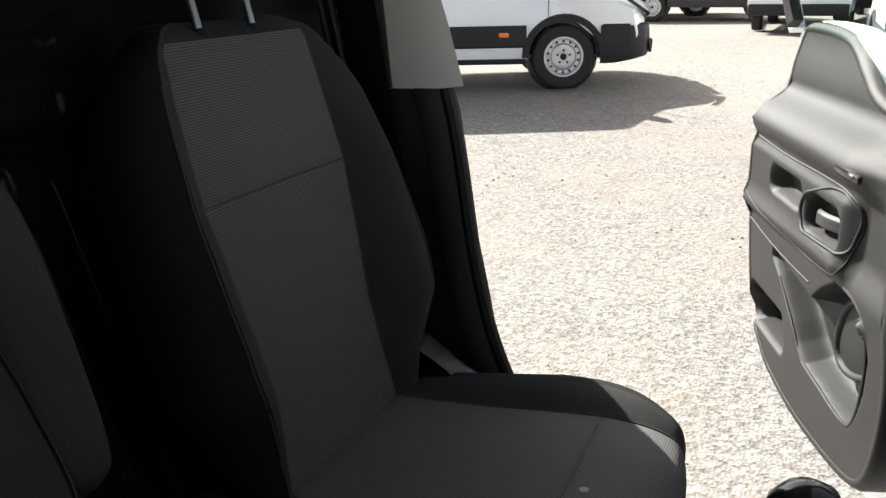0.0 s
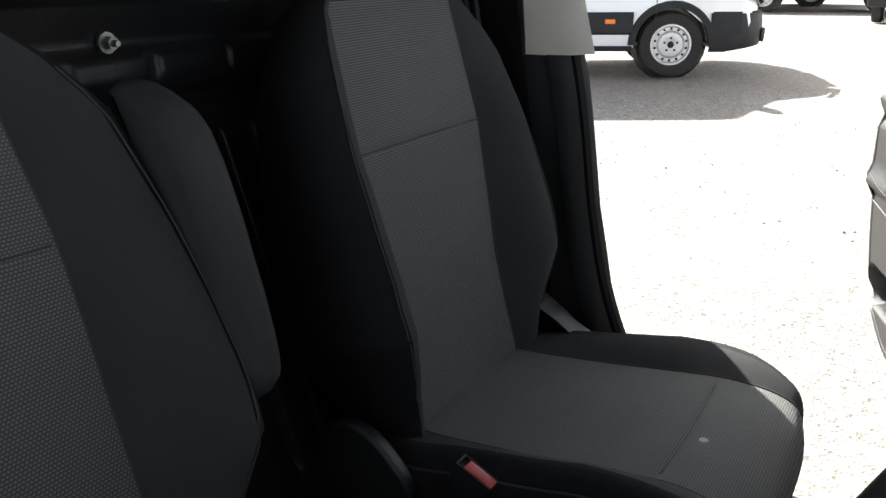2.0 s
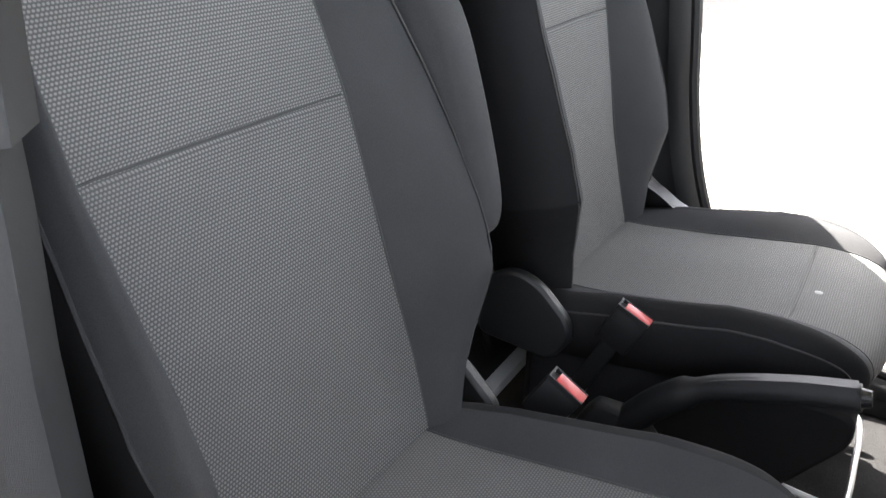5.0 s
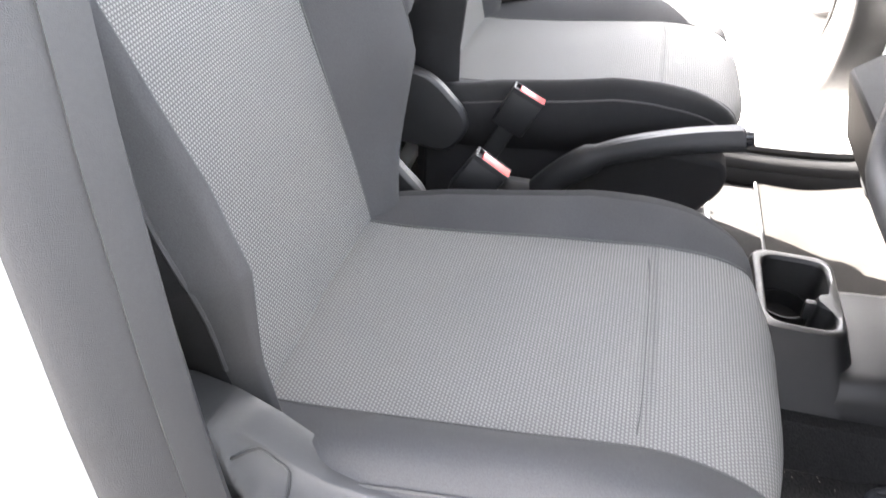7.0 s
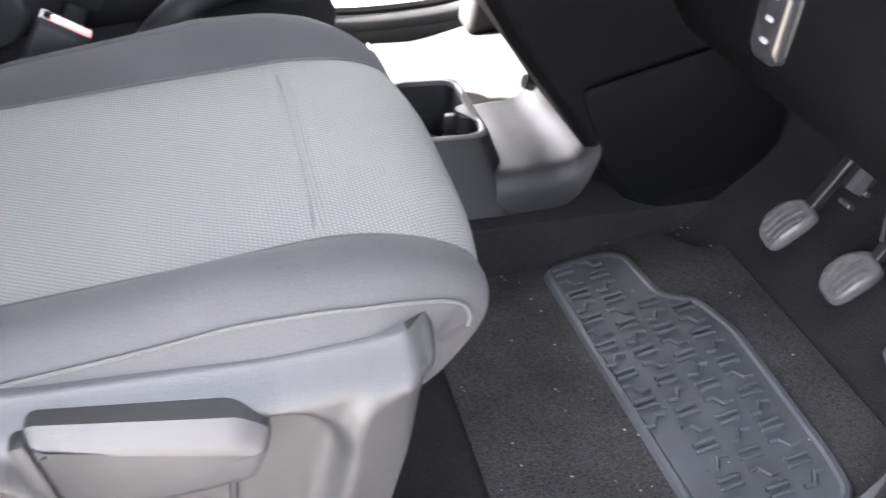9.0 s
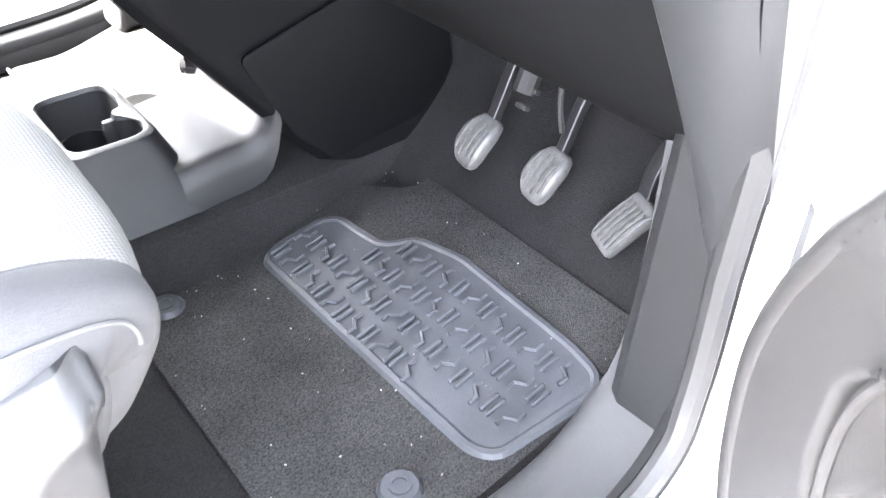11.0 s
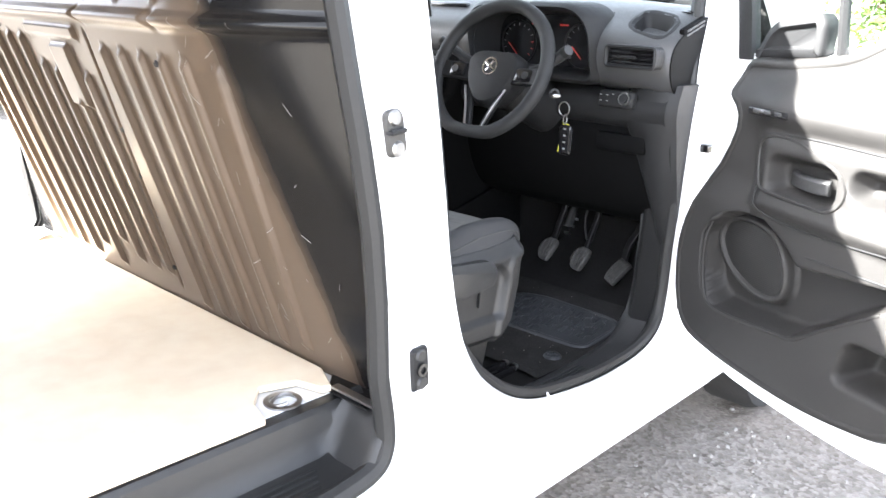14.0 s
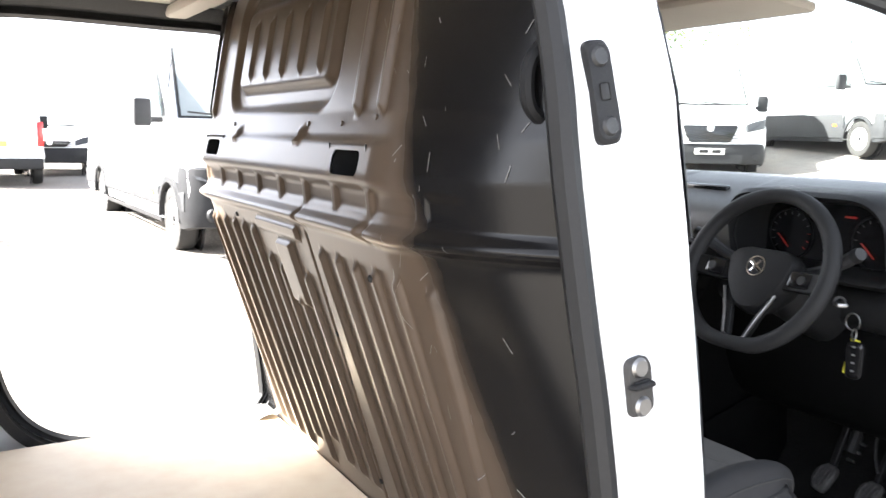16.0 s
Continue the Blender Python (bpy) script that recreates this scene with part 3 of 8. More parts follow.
def van_side(s, van):
    bm = bmesh.new()
    c = 0.02
    load_line = LOAD_LINE if s < 0 else FAR_LINE
    cab, load = (offset2d([(shifted(x, z, s), z) for x, z in ln], 0.034) for ln in (CAB_LINE, load_line))
    nx, nz = int(2.45 / c), int(1.54 / c)
    made = {}

    def vert(i, j):
        if (i, j) not in made:
            x, z = -1.15 + i * c, 0.30 + j * c
            made[i, j] = bm.verts.new((x, s * jamb_y(z, s), z))
        return made[i, j]

    for i in range(nx):
        for j in range(nz):
            p = (-1.15 + (i + 0.5) * c, 0.30 + (j + 0.5) * c)
            top = 1.84 if p[0] < 0.6 else 1.84 - (p[0] - 0.6) * 0.45
            if p[1] > top or inside(p, cab) or inside(p, load):
                continue
            bm.faces.new((vert(i, j), vert(i + 1, j), vert(i + 1, j + 1), vert(i, j + 1)))
    part("side_panel", bm, WHITE, van)
    for nm, line in (("cab_door_frame", CAB_LINE), ("load_door_frame", load_line)):
        deep = jamb_depth if s < 0 and line is CAB_LINE else None
        bm = bmesh.new()
        loft(bm, frame_rings(line, [(0.06, -0.002), (0.022, -0.005), (0.008, -0.003), (0.0, 0.006), (-0.001, 0.016)], s, deep), caps=False)
        part(nm, bm, WHITE, van)
        bm = bmesh.new()
        loft(bm, frame_rings(line, [(-0.001, 0.0162), (-0.003, 0.03), (0.004, 0.044), (0.03, 0.048)], s, deep), caps=False)
        part("seal_channel", bm, PLASTIC, van)
    bm = bmesh.new()
    seal_in, seal_out = frame_rings(CAB_LINE, [(-0.012, 0.028), (0.002, 0.028)], s, jamb_depth if s < 0 else None)
    back = [jamb_depth(x, z) / 0.004 if s < 0 else 0.0 for x, z in CAB_LINE]
    tube(bm, [a.lerp(b, k) for a, b, k in zip(seal_in, seal_out, back)], 0.013, 8, loop=True)
    part("weather_seal", bm, RUBBER, van, "black rubber door seal")
    bm = bmesh.new()
    loft(bm, frame_rings(load_line, [(0.002, 0.006), (0.003, -0.003), (-0.009, -0.006), (-0.022, 0.0), (-0.028, 0.014), (-0.020, 0.03)], s), caps=False)
    part("weather_seal", bm, RUBBER, van, "wide black rubber seal of the load door")
    bm = bmesh.new()
    loft(bm, frame_rings(CAB_LINE, [(-0.006, 0.045), (0.006, 0.060), (0.022, 0.066), (0.034, 0.066)], s, jamb_depth if s < 0 else None), caps=False)
    part("door_surround", bm, PLASTIC, van, "black inner lining round the door opening")
    # sill under both doors and the skirt below it
    bm = bmesh.new()
    prof = [(0.845, 0.50), (0.868, 0.485), (0.885, 0.44), (0.888, 0.36), (0.872, 0.32), (0.80, 0.31), (0.62, 0.33), (0.60, 0.42)]
    loft(bm, [[V(x, s * y, z) for y, z in prof] for x in (-1.15, -0.3, 0.3, 1.16)], closed=False, caps=False)
    part("sill", bm, WHITE, van)
    # plates and strikers on the pillar
    if s < 0:
        bm = bmesh.new()
        out = lambda z: -lerp_table(z, [(0.44, 0.885), (0.485, 0.868), (0.5, 0.845), (0.52, 0.842)])
        # a grey wedge laid on the sill stands for shade in the shallow rail recess
        slot = [[(x, lo + (hi - lo) * k / 4) for k in range(5)] for x, lo, hi in ((-0.076, 0.454, 0.476), (-0.082, 0.452, 0.478), (-0.10, 0.459, 0.481), (-0.12, 0.468, 0.484), (-0.145, 0.480, 0.487))]
        loft(bm, [[V(x, out(z) - 0.008, z) for x, z in row] + [V(x, out(z) + 0.01, z) for x, z in row[::-1]] for row in slot])
        part("slot_shade", bm, GREY_PLASTIC, van, "grey wedge for the shade in the sliding door's rail slot")
        pillar_plates(van)


def pillar_plates(van):
    def plate(name, x, z, w, h, tilt, mat, label):
        """A rounded plate with two screws on the pillar."""
        y = -jamb_y(z, -1) - 0.003
        lean = math.atan2(jamb_y(z - 0.03, -1) - jamb_y(z + 0.03, -1), 0.06)
        m = Matrix.Rotation(-lean, 3, "X") @ Matrix.Rotation(tilt, 3, "Y")
        line = rounded([(-w / 2, -h / 2), (w / 2, -h / 2), (w / 2, h / 2), (-w / 2, h / 2)], w * (0.35 if mat is STRIKER or h > 0.1 else 0.14))
        bm = bmesh.new()
        loft(bm, [[V(x, y, z) + m @ V(a * k, d, b * k) for a, b in line] for k, d in ((1.0, 0.004), (1.0, -0.004), (0.9, -0.009))])
        ob = part(name, bm, mat, van, label)
        for k in (-0.33, 0.33):
            bm = bmesh.new()
            c = V(x, y, z) + m @ V(0, -0.009, k * h)
            disc(bm, c, m @ V(0, -1, 0), w * 0.33, 0.004, 16, w * 0.25)
            part("screw", bm, STEEL if mat is STRIKER else GREY_PLASTIC, ob)
        return ob, m, V(x, y, z)

    ob, m, c = plate("striker_plate", -0.085, 1.168, 0.042, 0.078, -0.12, STRIKER, "grey steel striker plate with a black loop")
    bm = bmesh.new()
    tube(bm, [c + m @ V(a, b, 0.0 + d) for a, b, d in ((-0.018, -0.006, 0.004), (-0.016, -0.016, 0.004), (0.014, -0.016, 0.003), (0.016, -0.006, 0.003))], 0.004, 8)
    rbox(bm, c + m @ V(0.0, -0.010, 0.004), (0.026, 0.004, 0.012), 0.0015, m)
    part("striker_loop", bm, PLASTIC, ob)
    ob, m, c = plate("guide_plate", -0.019, 0.729, 0.040, 0.084, -0.05, PLASTIC, "black plastic guide plate with a round socket")
    bm = bmesh.new()
    ring_band(bm, c + m @ V(0, -0.009, 0), m @ V(0, -1, 0), 0.013, 0.007, 0.006, 18)
    part("socket", bm, GLOSS_BLACK, ob)
    ob, m, c = plate("guide_plate", -0.134, 1.540, 0.040, 0.130, -0.13, PLASTIC, "long black plastic guide plate")
    bm = bmesh.new()
    rbox(bm, c + m @ V(0, -0.009, 0), (0.015, 0.003, 0.022), 0.003, m)
    part("socket", bm, RUBBER, ob)
    # latch loop of the cab door on the painted jamb
    bm = bmesh.new()
    rbox(bm, (0.020, -0.812, 1.053), (0.006, 0.030, 0.062), 0.002, Matrix.Rotation(-0.1, 3, "Y"))
    ob = part("door_striker", bm, STEEL, van, "bright steel door striker on the jamb")
    bm = bmesh.new()
    tube(bm, smooth_line([(0.022, -0.808, 1.070), (0.036, -0.808, 1.072), (0.042, -0.808, 1.064), (0.042, -0.808, 1.042), (0.036, -0.808, 1.034), (0.022, -0.808, 1.036)], 4), 0.005, 8)
    part("striker_loop", bm, STEEL, ob)
    ob, m, c = plate("cover_cap", -0.165, 1.70, 0.040, 0.040, 0.0, GREY_PLASTIC, "grey plastic cap")


def van_shell():
    van = thing("delivery_van", (0.0, 0.0, 0.0), "white delivery van shell with open cab and load doors", "van")
    for s in (-1, 1):
        van_side(s, van)
    # roof, lined underneath
    bm = bmesh.new()
    ys = [0.74, 0.70, 0.55, 0.25, 0, -0.25, -0.55, -0.70, -0.74]
    zs = [1.825, 1.850, 1.868, 1.878, 1.882, 1.878, 1.868, 1.850, 1.825]
    for x0, x1 in ((-2.3, 0.74),):
        loft(bm, [[V(x, y, z - (0.05 if x > 0.3 else 0)) for y, z in zip(ys, zs)] for x in (x0, -1.2, -0.3, 0.2, x1)], closed=False, caps=False)
    part("roof", bm, WHITE, van)
    bm = bmesh.new()
    loft(bm, [[V(x, y, 1.80 + 0.012 * math.cos(y * 2.2)) for y in (-0.70, -0.66, -0.4, -0.1, 0.1, 0.4, 0.66, 0.70)] for x in (-2.2, -1.4, -0.75, -0.22)],
         closed=False, caps=False)
    part("load_roof_lining", bm, HEADLINER, van, "beige roof lining of the load bay")
    for x in (-0.31, -1.05):
        bm = bmesh.new()
        rbox(bm, (x, 0, 1.785), (0.06, 1.36, 0.03), 0.01)
        part("roof_bow", bm, HEADLINER, van)
    # front and back ends that close the shell
    bm = bmesh.new()
    loft(bm, [[V(-2.32, y, z) for y, z in ((-0.86, 0.35), (0.86, 0.35), (0.84, 1.1), (0.70, 1.84), (-0.70, 1.84), (-0.84, 1.1))],
              [V(-2.28, y, z) for y, z in ((-0.86, 0.35), (0.86, 0.35), (0.84, 1.1), (0.70, 1.84), (-0.70, 1.84), (-0.84, 1.1))]])
    part("back_doors", bm, WHITE, van)
    for s in (-1, 1):
        bm = bmesh.new()
        rows = [(0.32, 0.87), (0.6, 0.885), (0.95, 0.885), (1.2, 0.86), (1.55, 0.80), (1.72, 0.75), (1.845, 0.63)]
        arch = lambda x, z: max(z, 0.36 + math.sqrt(max(0, 0.34 ** 2 - (x + 1.55) ** 2)) if abs(x + 1.55) < 0.34 else z)
        xs = [-2.3, -2.1] + [-1.95 + 0.05 * i for i in range(17)] + [-1.12]
        loft(bm, [[V(x, s * y, arch(x, z) if z < 0.75 else z) for z, y in rows] for x in xs], closed=False, caps=False)
        part("rear_quarter", bm, WHITE, van)
        bm = bmesh.new()
        loft(bm, [[V(x, s * 0.79, 0.5), V(x, s * 0.765, 1.0), V(x, s * 0.73, 1.5), V(x, s * 0.66, 1.81)] for x in (-2.28, -1.02)], closed=False, caps=False)
        part("load_side_lining", bm, WHITE, van)
        # front wing with its wheel arch
        bm = bmesh.new()
        xs = [1.14, 1.3] + [1.40 + 0.05 * i for i in range(15)] + [2.14]
        low = lambda x: 0.33 + math.sqrt(max(0, 0.34 ** 2 - (x - 1.79) ** 2)) if abs(x - 1.79) < 0.34 else 0.33
        loft(bm, [[V(x, s * 0.878, low(x)), V(x, s * 0.89, max(0.72, low(x) + 0.03)), V(x, s * 0.88, 0.95), V(x, s * 0.80, 1.12 - 0.10 * (x - 1.14)), V(x, s * 0.62, 1.16 - 0.10 * (x - 1.14))]
                  for x in xs], closed=False, caps=False)
        part("front_wing", bm, WHITE, van)
    bm = bmesh.new()
    loft(bm, [[V(x, y, 1.165 - 0.10 * (x - 1.14) - 0.05 * max(0, x - 1.7) + 0.03 * math.cos(y * 2.2)) for y in (-0.62, -0.4, 0, 0.4, 0.62)] for x in (1.46, 1.6, 1.8, 2.0, 2.12)],
         closed=False, caps=False)
    part("bonnet", bm, WHITE, van)
    bm = bmesh.new()
    loft(bm, [[V(x, y, z) for x, z in ((2.12, 1.08), (2.22, 0.95), (2.25, 0.6), (2.2, 0.3))] for y in (-0.88, -0.5, 0.5, 0.88)], closed=False, caps=False)
    part("front_bumper", bm, PLASTIC, van)
    # screen pillars and windscreen
    for s in (-1, 1):
        bm = bmesh.new()
        pts = smooth_line([(1.52, s * 0.77, 1.22), (1.30, s * 0.775, 1.45), (1.05, s * 0.755, 1.625), (0.75, s * 0.71, 1.755), (0.40, s * 0.67, 1.81)], 5)
        loft(bm, [[p + V(0, s * 0.045, -0.05), p + V(0.02, s * 0.02, 0.02), p + V(0.02, -s * 0.035, 0.015), p + V(-0.03, -s * 0.045, -0.055)] for p in pts])
        part("screen_pillar", bm, PLASTIC, van, "black windscreen pillar trim")
        bm = bmesh.new()
        loft(bm, [[p + V(0.0, s * 0.085, -0.06), p + V(0.03, s * 0.055, 0.03), p + V(0.03, s * 0.02, 0.03), p + V(0.0, s * 0.045, -0.05)] for p in pts])
        part("screen_pillar_skin", bm, WHITE, van)
    bm = bmesh.new()
    loft(bm, [[V(x, y, z) for x, z in ((1.56 - 0.08 * (y / 0.72) ** 2, 1.19), (1.34 - 0.06 * (y / 0.72) ** 2, 1.42), (1.07 - 0.04 * (y / 0.72) ** 2, 1.61), (0.72, 1.775))]
              for y in (-0.72, -0.5, -0.25, 0, 0.25, 0.5, 0.72)], closed=False, caps=False)
    ob = part("windscreen", bm, GLASS, van, "clear windscreen glass")
    ob.visible_shadow = False
    # cab headliner
    bm = bmesh.new()
    loft(bm, [[V(x, y, z + 0.01 * math.cos(y * 2)) for y in (-0.70, -0.5, -0.2, 0.2, 0.5, 0.70)] for x, z in ((-0.20, 1.795), (0.1, 1.80), (0.45, 1.79), (0.68, 1.765), (0.70, 1.785), (0.3, 1.815))],
         closed=False, caps=False)
    part("headliner", bm, HEADLINER, van, "beige cab headliner")
    return van


VAN = van_shell()


def visor(y):
    v = thing("sun_visor", (0.52, y, 1.74), "beige fabric sun visor folded up to the headliner", "sun visor", "sun visors")
    bm = bmesh.new()
    rbox(bm, (0.50, y, 1.742), (0.17, 0.40, 0.022), 0.010, Matrix.Rotation(0.10, 3, "Y"))
    part("flap", bm, HEADLINER, v)
    bm = bmesh.new()
    tube(bm, [(0.57, y - 0.17, 1.750), (0.57, y + 0.17, 1.750)], 0.006, 8)
    part("rod", bm, PLASTIC, v)


visor(-0.36)
visor(0.36)


def cab_floor():
    bm = bmesh.new()
    prof = [(-0.30, FLOOR_Z - 0.005), (0.55, FLOOR_Z - 0.005), (0.78, FLOOR_Z - 0.005), (1.0, FLOOR_Z + 0.028), (1.08, FLOOR_Z + 0.055), (1.22, FLOOR_Z + 0.18), (1.36, FLOOR_Z + 0.40), (1.42, 0.95)]
    line = smooth_line([(x, 0, z) for x, z in prof], 5)
    ys = [-0.80 + 0.04 * i for i in range(41)]
    loft(bm, [[V(p.x, y, p.z + 0.004 * noise.noise(Vector((p.x * 9, y * 9, 2)))) for y in ys] for p in line], closed=False, caps=False)
    tagged(part("floor", bm, BLACK_CARPET), "worn black carpet of the cab floor", "floor", kind="structure")
    # load floor board with a notch at the lashing ring
    bm = bmesh.new()
    line = [(-0.055, 0.72), (-0.06, -0.60), (-0.095, -0.672), (-0.115, -0.665), (-0.13, -0.61), (-0.20, -0.585), (-0.245, -0.635), (-0.262, -0.695), (-2.2, -0.69), (-2.2, 0.72)]
    prism(bm, [(x, y, LOAD_Z) for x, y in line], (0, 0, -0.014))
    tagged(part("load_floor", bm, PLY, bevel=0.002), "pale plywood load floor board, sawn round a lashing ring", "floor", kind="structure")
    bm = bmesh.new()
    prism(bm, [(-0.02, -0.668, 0.648), (-2.2, -0.668, 0.648), (-2.2, 0.76, 0.648), (-0.02, 0.76, 0.648)], (0, 0, -0.02))
    tagged(part("load_floor_pan", bm, WHITE), "white painted steel load floor", "floor", kind="structure")


cab_floor()


def lashing_ring():
    t = thing("lashing_ring", (-0.185, -0.645, 0.65), "bright steel lashing ring folded in its floor cup", "lashing ring")
    bm = bmesh.new()
    ring_band(bm, (-0.185, -0.64, 0.6485), (0, 0, 1), 0.036, 0.026, 0.004, 24)
    part("cup", bm, STEEL, t)
    bm = bmesh.new()
    tube(bm, [(-0.185 + 0.023 * math.cos(a), -0.64 + 0.017 * math.sin(a), 0.654 + 0.004 * math.cos(a)) for a in [i * 0.42 for i in range(12)]], 0.0035, 6, loop=False)
    part("ring", bm, STEEL, t)


lashing_ring()


def load_step(s):
    t = thing("load_step", (-0.45, s * 0.77, 0.5), "black moulded plastic step well with ribbed tread", "step")
    bm = bmesh.new()
    rows = []
    for i in range(35):
        x = -0.82 + i * 0.0225
        lift = 0.092 * step01(-0.155, -0.080, x) + 0.092 * step01(-0.74, -0.82, x)
        prof = [(0.655, 0.6465), (0.695, 0.646), (0.703, 0.637), (0.707, 0.60), (0.710, 0.575), (0.722, 0.557), (0.745, 0.551), (0.80, 0.551), (0.818, 0.548), (0.832, 0.538), (0.838, 0.53)]
        raised = [(y, z + lift * step01(0.64, 0.57, z)) for y, z in prof]
        rows.append([V(x, s * min(y, jamb_y(z, s) - 0.004), z) for y, z in raised])
    loft(bm, rows, closed=False, caps=False)
    part("well", bm, GREY_PLASTIC, t)
    for k in range(4):
        bm = bmesh.new()
        rbox(bm, (-0.47, s * (0.742 + 0.017 * k), 0.5525), (0.56 - 0.02 * k, 0.0035, 0.006), 0.0015)
        part("tread_rib", bm, GREY_PLASTIC, t)


load_step(-1)
load_step(1)

# ---------------------------------------------------------------- bulkhead
RIBS = [(-0.198, 1.27, 0.685), (-0.270, 1.268, 0.68), (-0.344, 1.266, 0.68), (-0.415, 1.264, 0.69), (-0.490, 1.262, 0.69), (-0.566, 1.258, 0.70),
        (0.545, 1.275, 0.70), (0.475, 1.277, 0.70), (0.405, 1.277, 0.70), (0.33, 1.278, 0.70), (0.26, 1.277, 0.74), (0.192, 1.276, 0.70),
        (0.067, 1.21, 0.74), (-0.005, 1.14, 0.74), (-0.072, 1.206, 0.74), (0.13, 1.22, 0.78)]
UPPER_RIBS = [(-0.35, 1.80, 1.52), (-0.44, 1.80, 1.52), (0.50, 1.80, 1.52), (0.58, 1.80, 1.52)]
PAN_RIBS = [(0.26, 1.72, 1.60), (0.16, 1.72, 1.60), (0.06, 1.72, 1.60), (-0.045, 1.72, 1.60), (-0.145, 1.72, 1.60)]
SLOTS = [(-0.367, 1.438, 0.053, 0.020), (0.415, 1.446, 0.053, 0.018)]


def ridge(d, w):
    """A rounded ridge, 1 at its middle and 0 at w from it."""
    return 0.5 + 0.5 * math.cos(math.pi * min(abs(d) / w, 1.0))


def bulkhead_x(y, z):
    x = lerp_table(z, [(0.60, -0.04), (0.665, -0.055), (1.30, -0.272), (1.325, -0.280), (1.36, -0.283), (1.42, -0.290), (1.48, -0.276), (1.52, -0.262), (1.70, -0.230), (1.82, -0.205)])
    bend = min(max((abs(y) - 0.47) / 0.31, 0.0), 1.1) ** 1.9
    x += bend * lerp_table(z, [(0.66, 0.02), (1.0, 0.075), (1.3, 0.155), (1.42, 0.150), (1.55, 0.115), (1.7, 0.08), (1.8, 0.07)])
    flat = 1.0 - step01(0.56, 0.66, abs(y))
    out = 0.0
    for ry, z1, z0 in RIBS + UPPER_RIBS:
        if abs(y - ry) < 0.02:
            out += 0.0115 * min(1.0, 1.9 * ridge(y - ry, 0.0125)) * step01(z0 - 0.012, z0 + 0.012, z) * (1 - step01(z1 - 0.012, z1 + 0.012, z))
    # rolled bead at the waist, with a notch
    gap = 1 - 0.8 * ridge(y + 0.435, 0.02) - 0.5 * ridge(y + 0.155, 0.012)
    out += 0.024 * ridge(z - 1.332, 0.022) * gap
    # ladder of shallow pockets above the bead
    if 1.355 < z < 1.41 and abs(y) < 0.66:
        cell = abs(((y + 0.03) / 0.135) % 1.0 - 0.5) * 2
        out -= 0.0065 * step01(0.10, 0.22, 1 - cell) * step01(1.358, 1.368, z) * (1 - step01(1.392, 1.402, z)) * flat
    # long box section with the slots in it
    out += 0.009 * step01(1.400, 1.410, z) * (1 - step01(1.468, 1.480, z)) * (1 - step01(0.47, 0.53, abs(y - 0.02)))
    for by in (-0.134, 0.249):
        out += 0.010 * ridge(y - by, 0.026) * step01(1.462, 1.470, z) * (1 - step01(1.485, 1.50, z))
    # pressed window pan: sunk frame, raised field with ribs
    py, pz = abs(y - 0.075), abs(z - 1.665)
    d = max(py - 0.315, pz - 0.135)
    if py > 0.245 and pz > 0.065:
        d = math.hypot(max(py - 0.245, 0), max(pz - 0.065, 0)) - 0.070
    out -= 0.018 * (1 - step01(-0.012, 0.010, d))
    out += 0.016 * (1 - step01(-0.055, -0.035, d))
    for ry, z1, z0 in PAN_RIBS:
        if abs(y - ry) < 0.02:
            out += 0.009 * ridge(y - ry, 0.013) * step01(z0 - 0.01, z0 + 0.01, z) * (1 - step01(z1 - 0.01, z1 + 0.01, z))
    # hatch plate and its latch
    if -0.12 < y < 0.145:
        hy, hz = abs(y - 0.003), abs(z - 1.20)
        out += 0.012 * (1 - step01(0.036, 0.044, hy)) * (1 - step01(0.060, 0.070, hz))
        out += 0.009 * (1 - step01(0.115, 0.122, abs(y - 0.022))) * (1 - step01(0.010, 0.016, abs(z - 1.292)))
    out -= 0.006 * ridge(y + 0.108 + (z - 0.9) * 0.08, 0.007) * step01(0.70, 0.72, z) * (1 - step01(1.29, 1.31, z))
    return x - out


def slot_gap(a, b, hw, hh, r=0.012):
    """How far a spot lies outside a slot's rounded outline."""
    u, w = abs(a) - hw + r, abs(b) - hh + r
    return math.hypot(max(u, 0), max(w, 0)) + min(max(u, w), 0) - r


